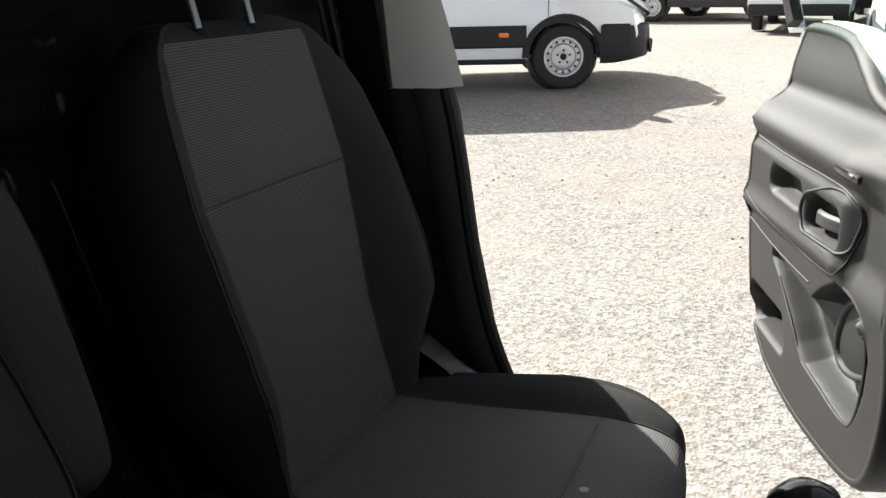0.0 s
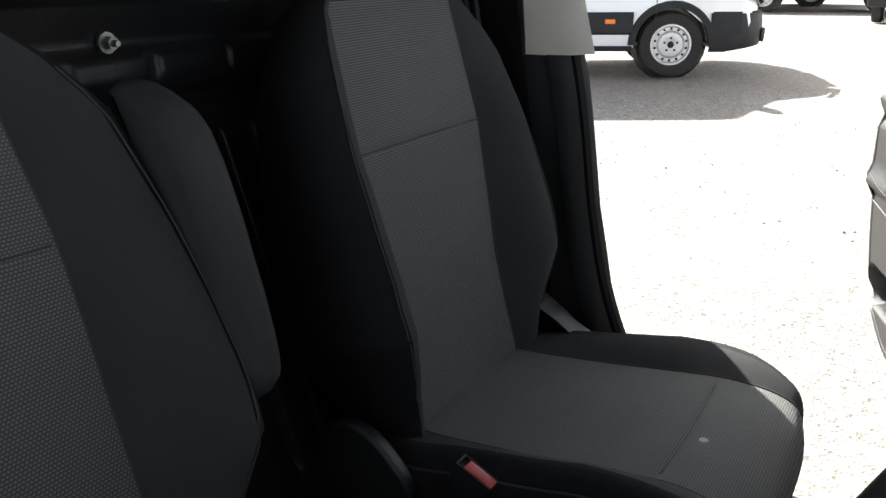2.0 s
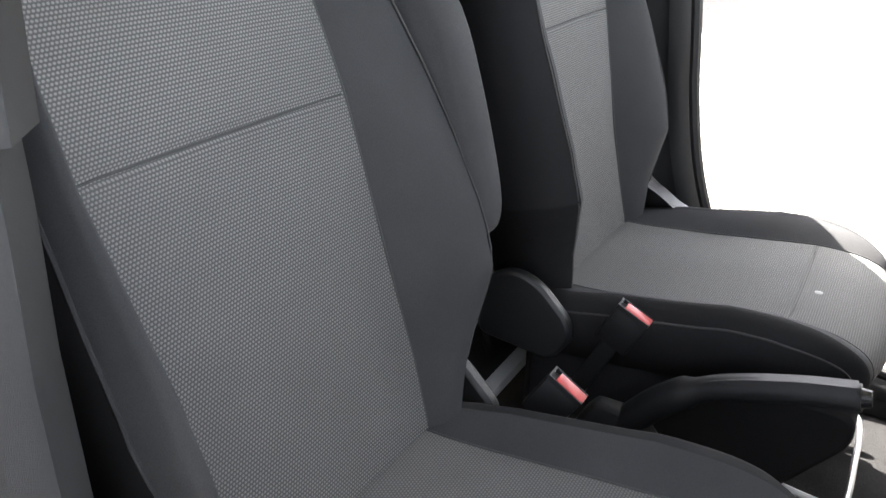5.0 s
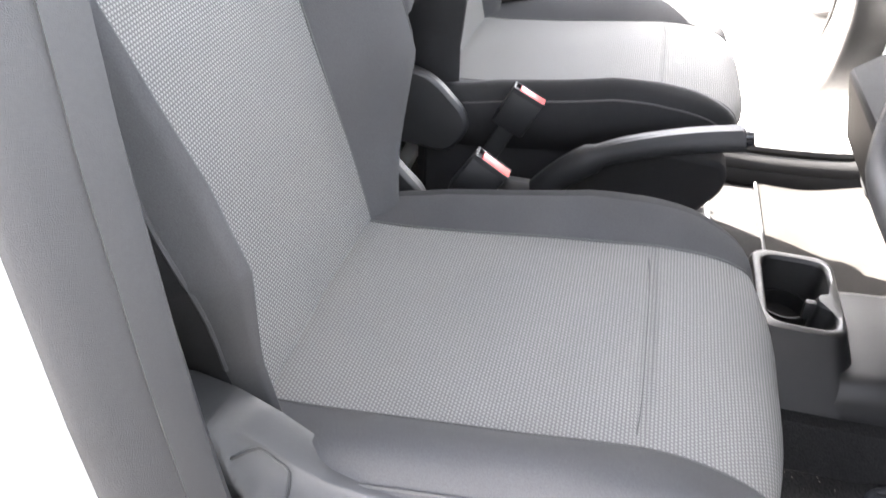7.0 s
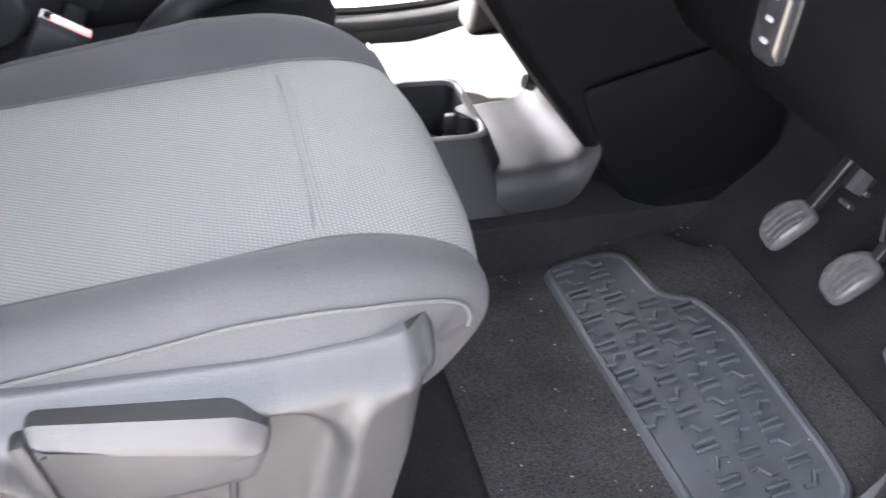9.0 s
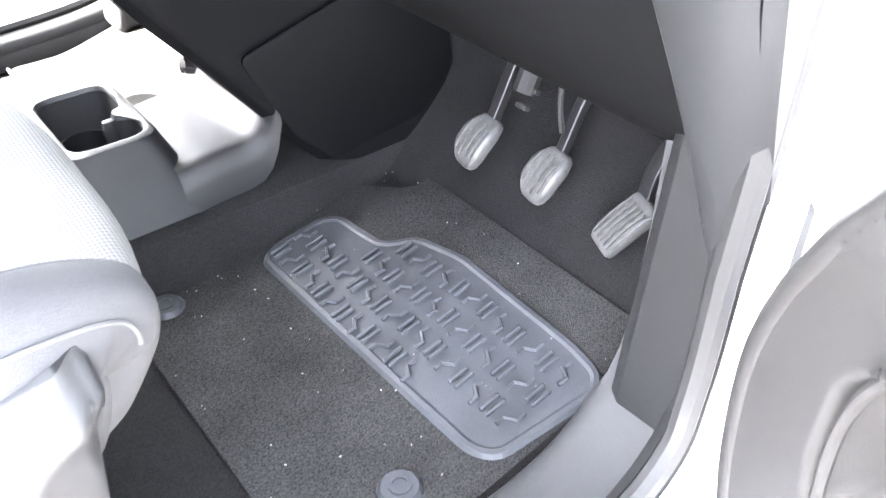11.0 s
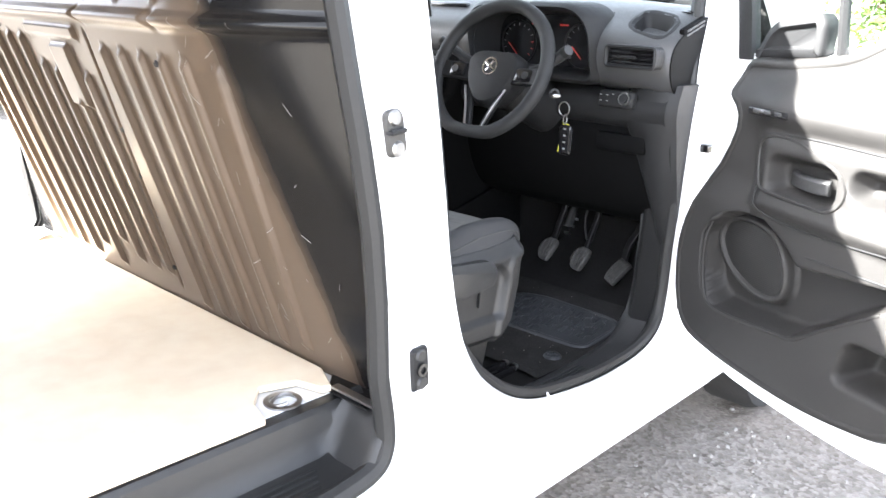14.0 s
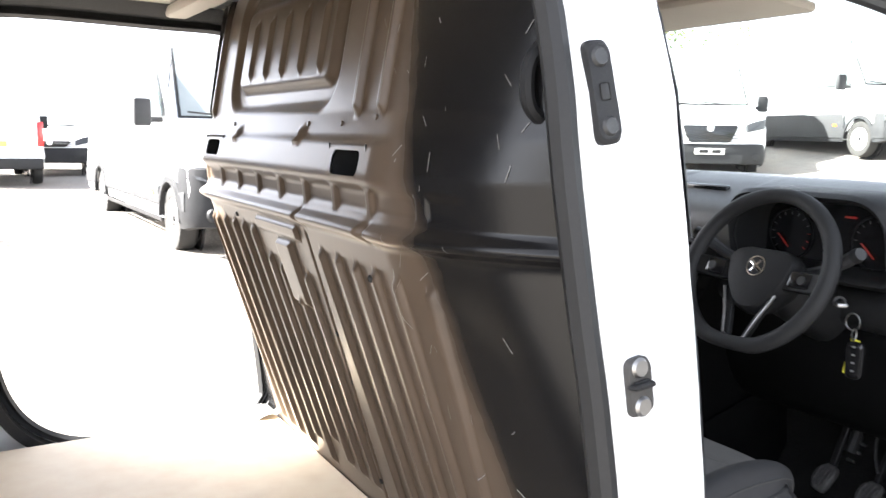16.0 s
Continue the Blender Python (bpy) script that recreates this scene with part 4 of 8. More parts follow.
def bulkhead():
    t = thing("bulkhead", (-0.06, 0.0, 0.66), "dark painted ribbed steel bulkhead behind the cab, scuffed", "bulkhead")
    bm = bmesh.new()
    ys = [-0.81 + 0.0032 * i for i in range(507)]
    zs = [0.645 + 0.0058 * i for i in range(202)]
    grid = [[bm.verts.new((bulkhead_x(y, z), y, z)) for z in zs] for y in ys]
    for i in range(len(ys) - 1):
        for j in range(len(zs) - 1):
            y, z = (ys[i] + ys[i + 1]) / 2, (zs[j] + zs[j + 1]) / 2
            hole = False
            for sy, sz, hw, hh in SLOTS:
                hole |= slot_gap(y - sy, z - sz, hw, hh) < 0
            if z > 1.80 or abs(y) > lerp_table(z, [(0.6, 0.80), (1.2, 0.80), (1.55, 0.765), (1.80, 0.69)]):
                hole = True
            if not hole:
                bm.faces.new((grid[i][j], grid[i + 1][j], grid[i + 1][j + 1], grid[i][j + 1]))
    bmesh.ops.delete(bm, geom=[v for v in bm.verts if not v.link_faces], context="VERTS")
    # the slots' rims are drawn true to their rounded outline
    for v in bm.verts:
        for sy, sz, hw, hh in SLOTS:
            a, b = v.co.y - sy, v.co.z - sz
            if abs(a) < hw + 0.01 and abs(b) < hh + 0.01 and v.is_boundary:
                for _ in range(3):
                    g = slot_gap(a, b, hw, hh)
                    ga, gb = slot_gap(a + 1e-4, b, hw, hh) - g, slot_gap(a, b + 1e-4, hw, hh) - g
                    k = math.hypot(ga, gb) or 1
                    a, b = a - g * ga / k, b - g * gb / k
                v.co = (bulkhead_x(sy + a, sz + b), sy + a, sz + b)
    panel = part("panel", bm, BROWNED, t, sharp=60)
    bm = bmesh.new()
    bm.from_mesh(panel.data)
    bmesh.ops.translate(bm, vec=(0.004, 0, 0), verts=bm.verts)
    part("cab_skin", bm, STEEL_DARK, t, sharp=60)
    for sy, sz, hw, hh in SLOTS:
        bm = bmesh.new()
        loft(bm, [[V(bulkhead_x(sy, sz) + d, sy + a * (hw + 0.018), sz + b * (hh + 0.010)) for a, b in ((-1, -1), (1, -1), (1, 1), (-1, 1))] for d in (0.0042, 0.09)], caps=False)
        bm.faces.new([bm.verts[i] for i in (4, 5, 6, 7)] if not bm.verts.ensure_lookup_table() else [])
        part("slot_box", bm, RUBBER, t)
    # black discs stand for holes down the seam, small ones for dimples over the panel
    for y, z in ((-0.142, 1.293), (-0.133, 1.199), (-0.120, 1.095), (-0.112, 0.99), (-0.108, 0.891), (-0.089, 0.757), (-0.425, 1.51), (-0.15, 1.50), (0.31, 1.50), (-0.30, 1.50), (-0.41, 1.255), (0.30, 1.295)):
        bm = bmesh.new()
        disc(bm, (bulkhead_x(y, z) + 0.001, y, z), (-1, 0, -0.3 if z < 1.3 else 0.15), 0.0075 if z < 1.3 else 0.005, 0.004, 12, 0.0045)
        part("panel_dot", bm, RUBBER if z < 1.3 else BROWNED, t)
    # scratches through the paint
    rnd = random.Random(11)
    bm = bmesh.new()
    for _ in range(95):
        y, z = (rnd.uniform(-0.72, -0.40), rnd.uniform(0.70, 1.66)) if rnd.random() < 0.6 else (rnd.uniform(0.30, 0.62), rnd.uniform(0.8, 1.3))
        a, ln, w = rnd.uniform(-1.0, 1.0), rnd.uniform(0.004, 0.026) * (2.2 if rnd.random() < 0.12 else 1), rnd.uniform(0.0003, 0.0009)
        pts = []
        for k in range(5):
            q = (k / 4 - 0.5) * ln
            pts.append((y + q * math.sin(a), z + q * math.cos(a)))
        row = [[V(bulkhead_x(py, pz) - 0.0015, py + e * w * math.cos(a), pz - e * w * math.sin(a)) for e in (-1, 1)] for py, pz in pts]
        loft(bm, row, closed=False, caps=False)
    tagged(part("scratches", bm, SCRATCH, t, "pale bare-metal scratches"), kind="stuff")
    # grab handle at the edge by the door
    bm = bmesh.new()
    tube(bm, smooth_line([(-0.135, -0.722, 1.612), (-0.172, -0.722, 1.604), (-0.196, -0.722, 1.575), (-0.196, -0.722, 1.53), (-0.176, -0.722, 1.508), (-0.135, -0.722, 1.500)], 5), 0.010, 8)
    part("grab_handle", bm, PLASTIC, t, "black plastic grab handle")
    bm = bmesh.new()
    rbox(bm, (-0.088, -0.750, 0.661), (0.020, 0.155, 0.006), 0.002)
    part("foot_plate", bm, STEEL, t, "bare steel flange at the bulkhead's foot")
    bm = bmesh.new()
    prism(bm, [(-0.098, -0.665, 0.6525), (-0.03, -0.60, 0.6525), (-0.03, -0.78, 0.6525), (-0.098, -0.78, 0.6525)], (0, 0, -0.003))
    part("corner_flange", bm, STEEL_DARK, t)
    # flap of tape at the foot
    bm = bmesh.new()
    loft(bm, [[V(-0.06 + 0.02 * k * k - 0.10 * k, y, 0.667 + 0.006 * math.sin(k * 5) + 0.01 * (1 - k)) for y in (0.64, 0.67, 0.70 + 0.02 * k, 0.74)] for k in (0, 0.25, 0.5, 0.75, 1.0, 1.2)], closed=False, caps=False)
    part("tape_flap", bm, TAPE, t, "loose grey tape flap at the foot")


bulkhead()
# ---------------------------------------------------------------- seats
BACK_HALF = [(0.78, 0.205), (0.86, 0.225), (0.93, 0.250), (1.00, 0.292), (1.05, 0.298), (1.15, 0.292), (1.25, 0.280), (1.36, 0.254), (1.42, 0.220), (1.455, 0.192), (1.478, 0.160), (1.49, 0.12)]
DRIVER_HALF = [(0.78, 0.205), (0.86, 0.225), (0.93, 0.252), (1.00, 0.294), (1.05, 0.300), (1.15, 0.298), (1.25, 0.290), (1.36, 0.270), (1.42, 0.240), (1.455, 0.208), (1.478, 0.170), (1.49, 0.12)]
BACK_PANEL = [(0.78, 0.150), (0.84, 0.164), (0.92, 0.158), (1.02, 0.160), (1.248, 0.183), (1.46, 0.160), (1.5, 0.10)]
DRIVER_PANEL = [(0.78, 0.160), (0.84, 0.172), (0.92, 0.181), (1.02, 0.183), (1.248, 0.191), (1.42, 0.174), (1.46, 0.160), (1.5, 0.10)]
BACK_SWELL = [(0.80, 0.02), (0.90, 0.045), (1.00, 0.084), (1.08, 0.082), (1.2, 0.066), (1.36, 0.040), (1.46, 0.008)]
BACK_DEPTH = [(0.78, 0.13), (1.0, 0.135), (1.3, 0.11), (1.45, 0.085), (1.49, 0.05)]
CUSH_LINE = [(0.025, 0.832), (0.10, 0.833), (0.20, 0.842), (0.30, 0.854), (0.38, 0.864), (0.44, 0.868), (0.50, 0.863), (0.543, 0.848), (0.564, 0.826), (0.570, 0.802), (0.561, 0.778), (0.542, 0.757), (0.515, 0.745)]


def across(hw, pw, nb=8, ni=12):
    """Places across a seat, dense in the bolsters; the middle stretch is the insert."""
    side = [pw + (hw - pw) * (1 - math.cos(math.pi / 2 * k / nb)) ** 0.0 * (k / nb) for k in range(nb + 1)]
    return [-w for w in side[::-1]] + [-pw + 2 * pw * k / ni for k in range(1, ni)] + side


def bolster(w, hw, pw, swell, fall):
    """Height of a seat's face over its plane at w from its middle."""
    if abs(w) <= pw:
        return -0.006 * (1 - (w / pw) ** 2)
    k = (abs(w) - pw) / (hw - pw)
    crest = 0.60
    if k < crest:
        return swell * math.sin(math.pi / 2 * k / crest)
    q = (k - crest) / (1 - crest)
    return swell - (swell + fall) * (1 - math.sqrt(max(0.0, 1 - q ** 2.0)))


def split_skin(rings, first, last, name_in, mat_in, name_out, mat_out, parent, rows_in, caps=True, side=None, name_side="backrest_side", door=None):
    """Two parts of one closed skin: the insert between two places across, and all the rest."""
    a, b = bmesh.new(), bmesh.new()
    va = {}
    vb = {}
    c, vc = bmesh.new(), {}

    def get(bm, made, i, j):
        if (i, j) not in made:
            made[i, j] = bm.verts.new(rings[i][j])
        return made[i, j]

    n = len(rings[0])
    for i in range(len(rings) - 1):
        for j in range(n):
            k = (j + 1) % n
            ins = first <= j < last and rows_in[0] <= i < rows_in[1]
            bm, made = (a, va) if ins else (b, vb)
            if side and not ins and (j < (side if door is None else door) or j >= last + first - side):
                bm, made = c, vc
            bm.faces.new([get(bm, made, *q) for q in ((i, j), (i, k), (i + 1, k), (i + 1, j))])
    for i in ((0, len(rings) - 1) if caps else ()):
        b.faces.new([get(b, vb, i, j) for j in range(n)])
    part(name_in, a, mat_in, parent, sharp=180)
    part(name_out, b, mat_out, parent, sharp=180)
    if side:
        part(name_side, c, DARK_CLOTH, parent, sharp=180)
    else:
        c.free()


def seat(cy, out, driver, slope, x0):
    """One cab seat about y = cy; out: the side (-1 or 1) on which its door lies."""
    label = ("grey woven cloth driver's seat with a height lever and folded armrest" if driver
             else "grey woven cloth passenger seat with dark side bolsters")
    t = thing("driver_seat" if driver else "passenger_seat", (0.2, cy, 0.47), label, "seat", "cab seats")
    tilt = math.atan(slope)
    back_half = DRIVER_HALF if driver else BACK_HALF
    panel_half = DRIVER_PANEL if driver else BACK_PANEL
    BACK_FWD, BACK_UP = V(math.cos(tilt), 0, math.sin(tilt)), V(-math.sin(tilt), 0, math.cos(tilt))
    def shove(w, pw):
        """The driver's bolsters lie a little towards the tunnel."""
        return w - out * 0.044 * step01(pw, pw + 0.10, abs(w)) if driver else w

    # backrest
    nb, ni = 8, 12
    rings, zs = [], [0.785 + 0.005 * i for i in range(135)]
    zs = [z for z in zs if z < 1.452] + [1.462, 1.472, 1.480, 1.486, 1.490]
    for z in zs:
        hw, pw = lerp_table(z, back_half), lerp_table(z, panel_half)
        pw = min(pw, hw - 0.03)
        swell, depth = lerp_table(z, BACK_SWELL), lerp_table(z, BACK_DEPTH)
        tip = step01(1.45, 1.492, z)
        c = V(x0, cy, 0.83) + BACK_UP * ((z - 0.83) / math.cos(tilt))
        row = []
        for w in across(hw, pw, nb, ni):
            d = bolster(w, hw, pw, swell, depth * 0.75) - 0.03 * tip ** 2
            if abs(w) < pw + 0.002:
                d -= 0.005 * ridge(z - 1.248, 0.010) * (1 - step01(0.86, 0.98, abs(w) / pw))
            else:
                d -= 0.003 * ridge(abs(w) - pw - 0.004, 0.006)
            d += 0.0025 * noise.noise(Vector((w * 9, z * 7, cy * 3)))
            row.append(c + V(0, shove(w, pw), 0) + BACK_FWD * d)
        for k in range(9):
            w = hw * (1 - 2 * k / 8) * 0.985
            row.append(c + V(0, shove(w, pw), 0) - BACK_FWD * (depth * (0.72 + 0.28 * (1 - abs(1 - 2 * k / 8) ** 3))))
        rings.append(row)
    top = next(i for i, z in enumerate(zs) if z > 1.452)
    # dark side cloth; its tone also takes in shade between seat and trim
    split_skin(rings, nb, nb + ni, "backrest_insert", BACK_INSERT, "backrest", CLOTH, t, (0, top), True, 3, door=1 if driver else None)
    # seam cords along the insert
    for e in (-1, 1):
        bm = bmesh.new()
        pts = []
        for z in [0.84 + 0.03 * i for i in range(21)]:
            pw = lerp_table(z, panel_half)
            pts.append(V(x0, cy + e * (pw + 0.001), 0.83) + BACK_UP * ((z - 0.83) / math.cos(tilt)) + BACK_FWD * 0.0005)
        tube(bm, pts, 0.0016, 6)
        part("seam", bm, STITCH, t)
        bm = bmesh.new()
        pts = []
        for z in [0.90 + 0.03 * i for i in range(18)]:
            hw, pw = lerp_table(z, back_half), lerp_table(z, panel_half)
            w = pw + (hw - pw) * (0.875 if driver and e == out else 0.66)
            pts.append(V(x0, cy + shove(e * w, pw), 0.83) + BACK_UP * ((z - 0.83) / math.cos(tilt)) + BACK_FWD * (bolster(w, hw, pw, lerp_table(z, BACK_SWELL), lerp_table(z, BACK_DEPTH) * 0.75) + 0.0008))
        tube(bm, pts, 0.0026 if driver and e == out else 0.0012, 6)
        part("seam", bm, CLOTH if driver and e == out else STITCH, t)
    # stitched crease across the insert
    bm = bmesh.new()
    pw, swell = lerp_table(1.248, panel_half), lerp_table(1.248, BACK_SWELL)
    hw, depth = lerp_table(1.248, back_half), lerp_table(1.248, BACK_DEPTH)
    pts = []
    for k in range(15):
        w = pw * 0.97 * (k / 7 - 1)
        d = bolster(w, hw, pw, swell, depth * 0.75) - 0.005 * (1 - step01(0.86, 0.98, abs(w) / pw)) + 0.0025 * noise.noise(Vector((w * 9, 1.248 * 7, cy * 3)))
        pts.append(V(x0, cy + w, 0.83) + BACK_UP * ((1.248 - 0.83) / math.cos(tilt)) + BACK_FWD * (d + 0.0004))
    tube(bm, pts, 0.0015, 6)
    part("cross_seam", bm, STITCH, t)
    # headrest on two posts
    for e in (-0.06, 0.06):
        bm = bmesh.new()
        c = V(x0 - 0.02, cy + e, 0.83) + BACK_UP * 0.66
        tube(bm, [c - BACK_UP * 0.03, c + BACK_UP * 0.12], 0.006, 10)
        part("headrest_post", bm, STEEL, t)
        bm = bmesh.new()
        disc(bm, c - BACK_UP * 0.012, BACK_UP, 0.014, 0.012, 14, 0.011)
        part("post_collar", bm, PLASTIC, t)
    bm = bmesh.new()
    rbox(bm, V(x0 + (0.05 if driver else 0.0), cy, 0.83) + BACK_UP * 0.80, (0.10, 0.25, 0.17), 0.04, Matrix.Rotation(-tilt, 3, "Y"), 4)
    part("headrest", bm, CLOTH, t)
    # cushion
    rings, line = [], smooth_line([(x, 0, z) for x, z in CUSH_LINE], 13)
    tip = max(range(len(line)), key=lambda i: line[i].x)

    def cushion_row(i):
        p = line[i]
        a, b = line[max(i - 1, 0)], line[min(i + 1, len(line) - 1)]
        d = (b - a).normalized()
        front = step01(0.44, 0.585, p.x) if i < tip else 1.0
        hw = 0.270 - 0.034 * front ** 1.5 - 0.02 * step01(0.10, 0.02, p.x)
        swell = lerp_table(p.x, [(0.03, 0.006), (0.15, 0.026), (0.34, 0.036), (0.48, 0.024), (0.58, 0.006)])
        return p, V(-d.z, 0, d.x), front, hw, 0.166 + 0.010 * front, swell

    def cushion_at(i, w):
        p, nrm, front, hw, pw, swell = cushion_row(i)
        h = bolster(w, hw, pw, swell, 0.075 * (1 - 0.25 * front))
        if abs(w) < pw + 0.002:
            h -= 0.006 * ridge(p.x - 0.42, 0.010) * (i < tip) * (1 - step01(0.86, 0.98, abs(w) / pw))
            h += 0.004 * math.cos(w / pw * 1.5) - 0.004 * step01(0.06, 0.03, p.x)
        h += 0.003 * noise.noise(Vector((w * 8, p.x * 8, 5 + cy)))
        # the front is bowed: its corners lie further back
        bow = 0.034 * (abs(w) / 0.24) ** 3 * step01(0.30, 0.57, p.x)
        bow += 0.032 * (abs(w) / 0.24) ** 2 * step01(0.855, 0.76, p.z) * (p.x > 0.5)
        return p + V(-bow, cy + w, 0) + nrm * h

    for i in range(len(line)):
        p, nrm, front, hw, pw, swell = cushion_row(i)
        row = [cushion_at(i, w) for w in across(hw, pw, nb, ni)]
        low = lerp_table(p.x, [(0.30, 0.07), (0.50, 0.05), (0.57, 0.03)])
        for k in range(9):
            w = hw * (1 - 2 * k / 8) * 0.97
            row.append(p + V(-0.034 * (abs(w) / 0.24) ** 3 * step01(0.30, 0.57, p.x) - 0.032 * (abs(w) / 0.24) ** 2 * step01(0.855, 0.76, p.z) * (p.x > 0.5), cy + w, 0) - nrm * low)
        rings.append(row)
    split_skin(rings, nb, nb + ni, "cushion_insert", SEAT_INSERT, "cushion", CLOTH, t, (0, len(line) - 1), True, 4, "cushion_side", 0 if driver else None)
    for e in (-1, 1):
        bm = bmesh.new()
        tube(bm, [cushion_at(i, e * (cushion_row(i)[4] + 0.001)) for i in range(4, tip + 12, 2)], 0.0016, 6)
        part("seam", bm, STITCH, t)
        bm = bmesh.new()
        pts = []
        for i in range(0, tip - 4, 2):
            p, nrm, front, hw, pw, swell = cushion_row(i)
            if p.x > 0.07:
                pts.append(cushion_at(i, e * (pw + (hw - pw) * 0.86)) + nrm * 0.0006)
        tube(bm, pts, 0.0018, 6)
        part("seam", bm, STITCH, t)
    i = min(range(tip), key=lambda q: abs(line[q].x - 0.42))
    bm = bmesh.new()
    tube(bm, [cushion_at(i, -0.150 + 0.025 * k) - V(0, 0, 0.0006) for k in range(13)], 0.0011, 6)
    part("cross_seam", bm, STITCH, t)
    if not driver:
        bm = bmesh.new()
        disc(bm, cushion_at(min(range(tip), key=lambda q: abs(line[q].x - 0.443)), -0.035), (0, 0, 1), 0.007, 0.0012, 10, 0.004)
        part("pale_stain", bm, TAPE, t, "small pale stain")
    # dark cloth side on the tunnel's side
    yi = cy - out * 0.262
    bm = bmesh.new()
    prism(bm, [(x, yi, z) for x, z in rounded([(0.03, 0.60), (0.44, 0.60), (0.545, 0.74), (0.54, 0.79), (0.30, 0.80), (0.03, 0.78)], 0.03)], (0, out * 0.06, 0))
    part("side_valance", bm, DARK_CLOTH, t, bevel=0.008)
    yi = cy + out * 0.236
    bm = bmesh.new()
    prism(bm, [(x, yi, z) for x, z in rounded([(0.10, 0.68), (0.42, 0.68), (0.485, 0.745), (0.50, 0.80), (0.49, 0.845), (0.10, 0.82)], 0.03)], (0, -out * 0.05, 0))
    part("side_valance", bm, CLOTH, t, bevel=0.010)
    # plastic skirt on the door's side: one moulding with a sloping shoulder, a drum over the recliner and a sunk lever field
    yo = cy + out * 0.282
    top = lambda x: lerp_table(x, [(-0.06, 0.89), (-0.03, 0.908), (0.02, 0.912), (0.06, 0.902), (0.10, 0.882), (0.13, 0.862), (0.155, 0.851), (0.20, 0.845), (0.37, 0.842), (0.44, 0.847), (0.475, 0.851)])
    low = lambda x: lerp_table(x, [(-0.06, 0.76), (0.0, 0.68), (0.06, 0.645), (0.20, 0.628), (0.40, 0.615), (0.445, 0.640), (0.462, 0.72), (0.475, 0.80)])
    rim = lambda x: lerp_table(x, [(-0.05, 0.93), (0.05, 0.912), (0.073, 0.888), (0.104, 0.852), (0.158, 0.826), (0.19, 0.808), (0.207, 0.785), (0.213, 0.75), (0.217, 0.70)])
    fold = lambda z: lerp_table(z, [(0.62, 0.385), (0.72, 0.409), (0.81, 0.432), (0.85, 0.46)])
    field = rounded([(0.212, 0.815), (0.392, 0.812), (0.425, 0.775), (0.408, 0.668), (0.225, 0.675)], 0.025)

    def seg_far(p, a, b):
        p, a, b = Vector(p), Vector(a), Vector(b)
        d = b - a
        k = min(max((p - a).dot(d) / max(d.length_squared, 1e-9), 0), 1)
        return (p - a - d * k).length

    def skirt_out(x, z):
        dt = top(x) - z
        w = -0.020 + 0.026 * step01(-0.004, 0.032, dt)
        if x < 0.225:
            w += 0.014 * (1 - step01(rim(x) - 0.003, rim(x) + 0.010, z)) * step01(0.225, 0.205, x)
            w += 0.004 * ridge(z - rim(x) + 0.004, 0.006) * step01(0.202, 0.188, x)
        if inside((x, z), field):
            near = min(seg_far((x, z), field[q - 1], field[q]) for q in range(len(field)))
            w -= 0.016 * step01(0.0, 0.016, near)
        w += 0.008 * step01(-0.018, -0.002, x - fold(z)) * (1 - step01(0.80, 0.825, z - (x - 0.43) * 0.45)) - 0.30 * max(0.0, x - fold(z)) * step01(0.835, 0.80, z)
        return w - 0.018 * step01(0.462, 0.485, x) - 0.016 * step01(0.020, 0.0, z - low(x))

    bm = bmesh.new()
    nx, nz = 130, 70
    rows = []
    for i in range(nx + 1):
        x = -0.06 + 0.543 * i / nx
        col = []
        for j in range(nz + 1):
            k = j / nz
            z = low(x) + (top(x) - low(x)) * k
            col.append(V(x, yo + out * skirt_out(x, z), z))
        rows.append([V(x, yo - out * 0.035, low(x))] + col + [V(x, yo - out * 0.06, top(x) - 0.004)])
    end = rows[-1]
    rows.append([V(p.x + 0.004, p.y - out * 0.012, p.z) for p in end])
    rows.append([V(p.x + 0.002, yo - out * 0.055, p.z) for p in end])
    loft(bm, rows, closed=False, caps=False)
    skirt = part("side_skirt", bm, GREY_PLASTIC, t, "moulded grey plastic seat skirt", sharp=70)
    if driver:
        bm = bmesh.new()
        lev = rounded([(0.206, 0.836), (0.341, 0.826), (0.364, 0.808), (0.350, 0.774), (0.245, 0.762), (0.216, 0.775)], 0.010)
        loft(bm, [[V(x, yo + out * (d - 0.012 * step01(0.26, 0.21, x)), z - 0.008 * (d > 0.02)) for x, z in (lev if q == 0 else offset2d(lev, q))] for q, d in ((0, -0.010), (0, 0.014), (-0.004, 0.022), (-0.012, 0.025))])
        part("height_lever", bm, GREY_PLASTIC, skirt, "grey plastic height lever")
        bm = bmesh.new()
        rbox(bm, (0.209, yo + out * 0.003, 0.790), (0.012, 0.020, 0.076), 0.004, Matrix.Rotation(-0.16, 3, "Y"))
        part("lever_gap", bm, RUBBER, skirt)
        bm = bmesh.new()
        rbox(bm, (0.331, yo + out * -0.006, 0.742), (0.006, 0.008, 0.060), 0.003, Matrix.Rotation(0.1, 3, "Y"))
        part("lever_mark", bm, GREY_PLASTIC, skirt)
        bm = bmesh.new()
        pts = [(0.080, 0.880), (0.096, 0.878), (0.112, 0.868), (0.124, 0.858), (0.128, 0.845), (0.126, 0.836)]
        tube(bm, smooth_line([(x, yo + out * skirt_out(x, min(z, top(x) - 0.006)), min(z, top(x) - 0.006)) for x, z in pts], 4), 0.0016, 6)
        part("embossed_mark", bm, GREY_PLASTIC, skirt)
    bm = bmesh.new()
    prism(bm, [(x, yo - out * 0.03, z) for x, z in rounded([(0.0, 0.50), (0.37, 0.50), (0.40, 0.62), (0.0, 0.65)], 0.015)], (0, -out * 0.012, 0))
    part("lower_skirt", bm, GREY_PLASTIC, t, bevel=0.003)
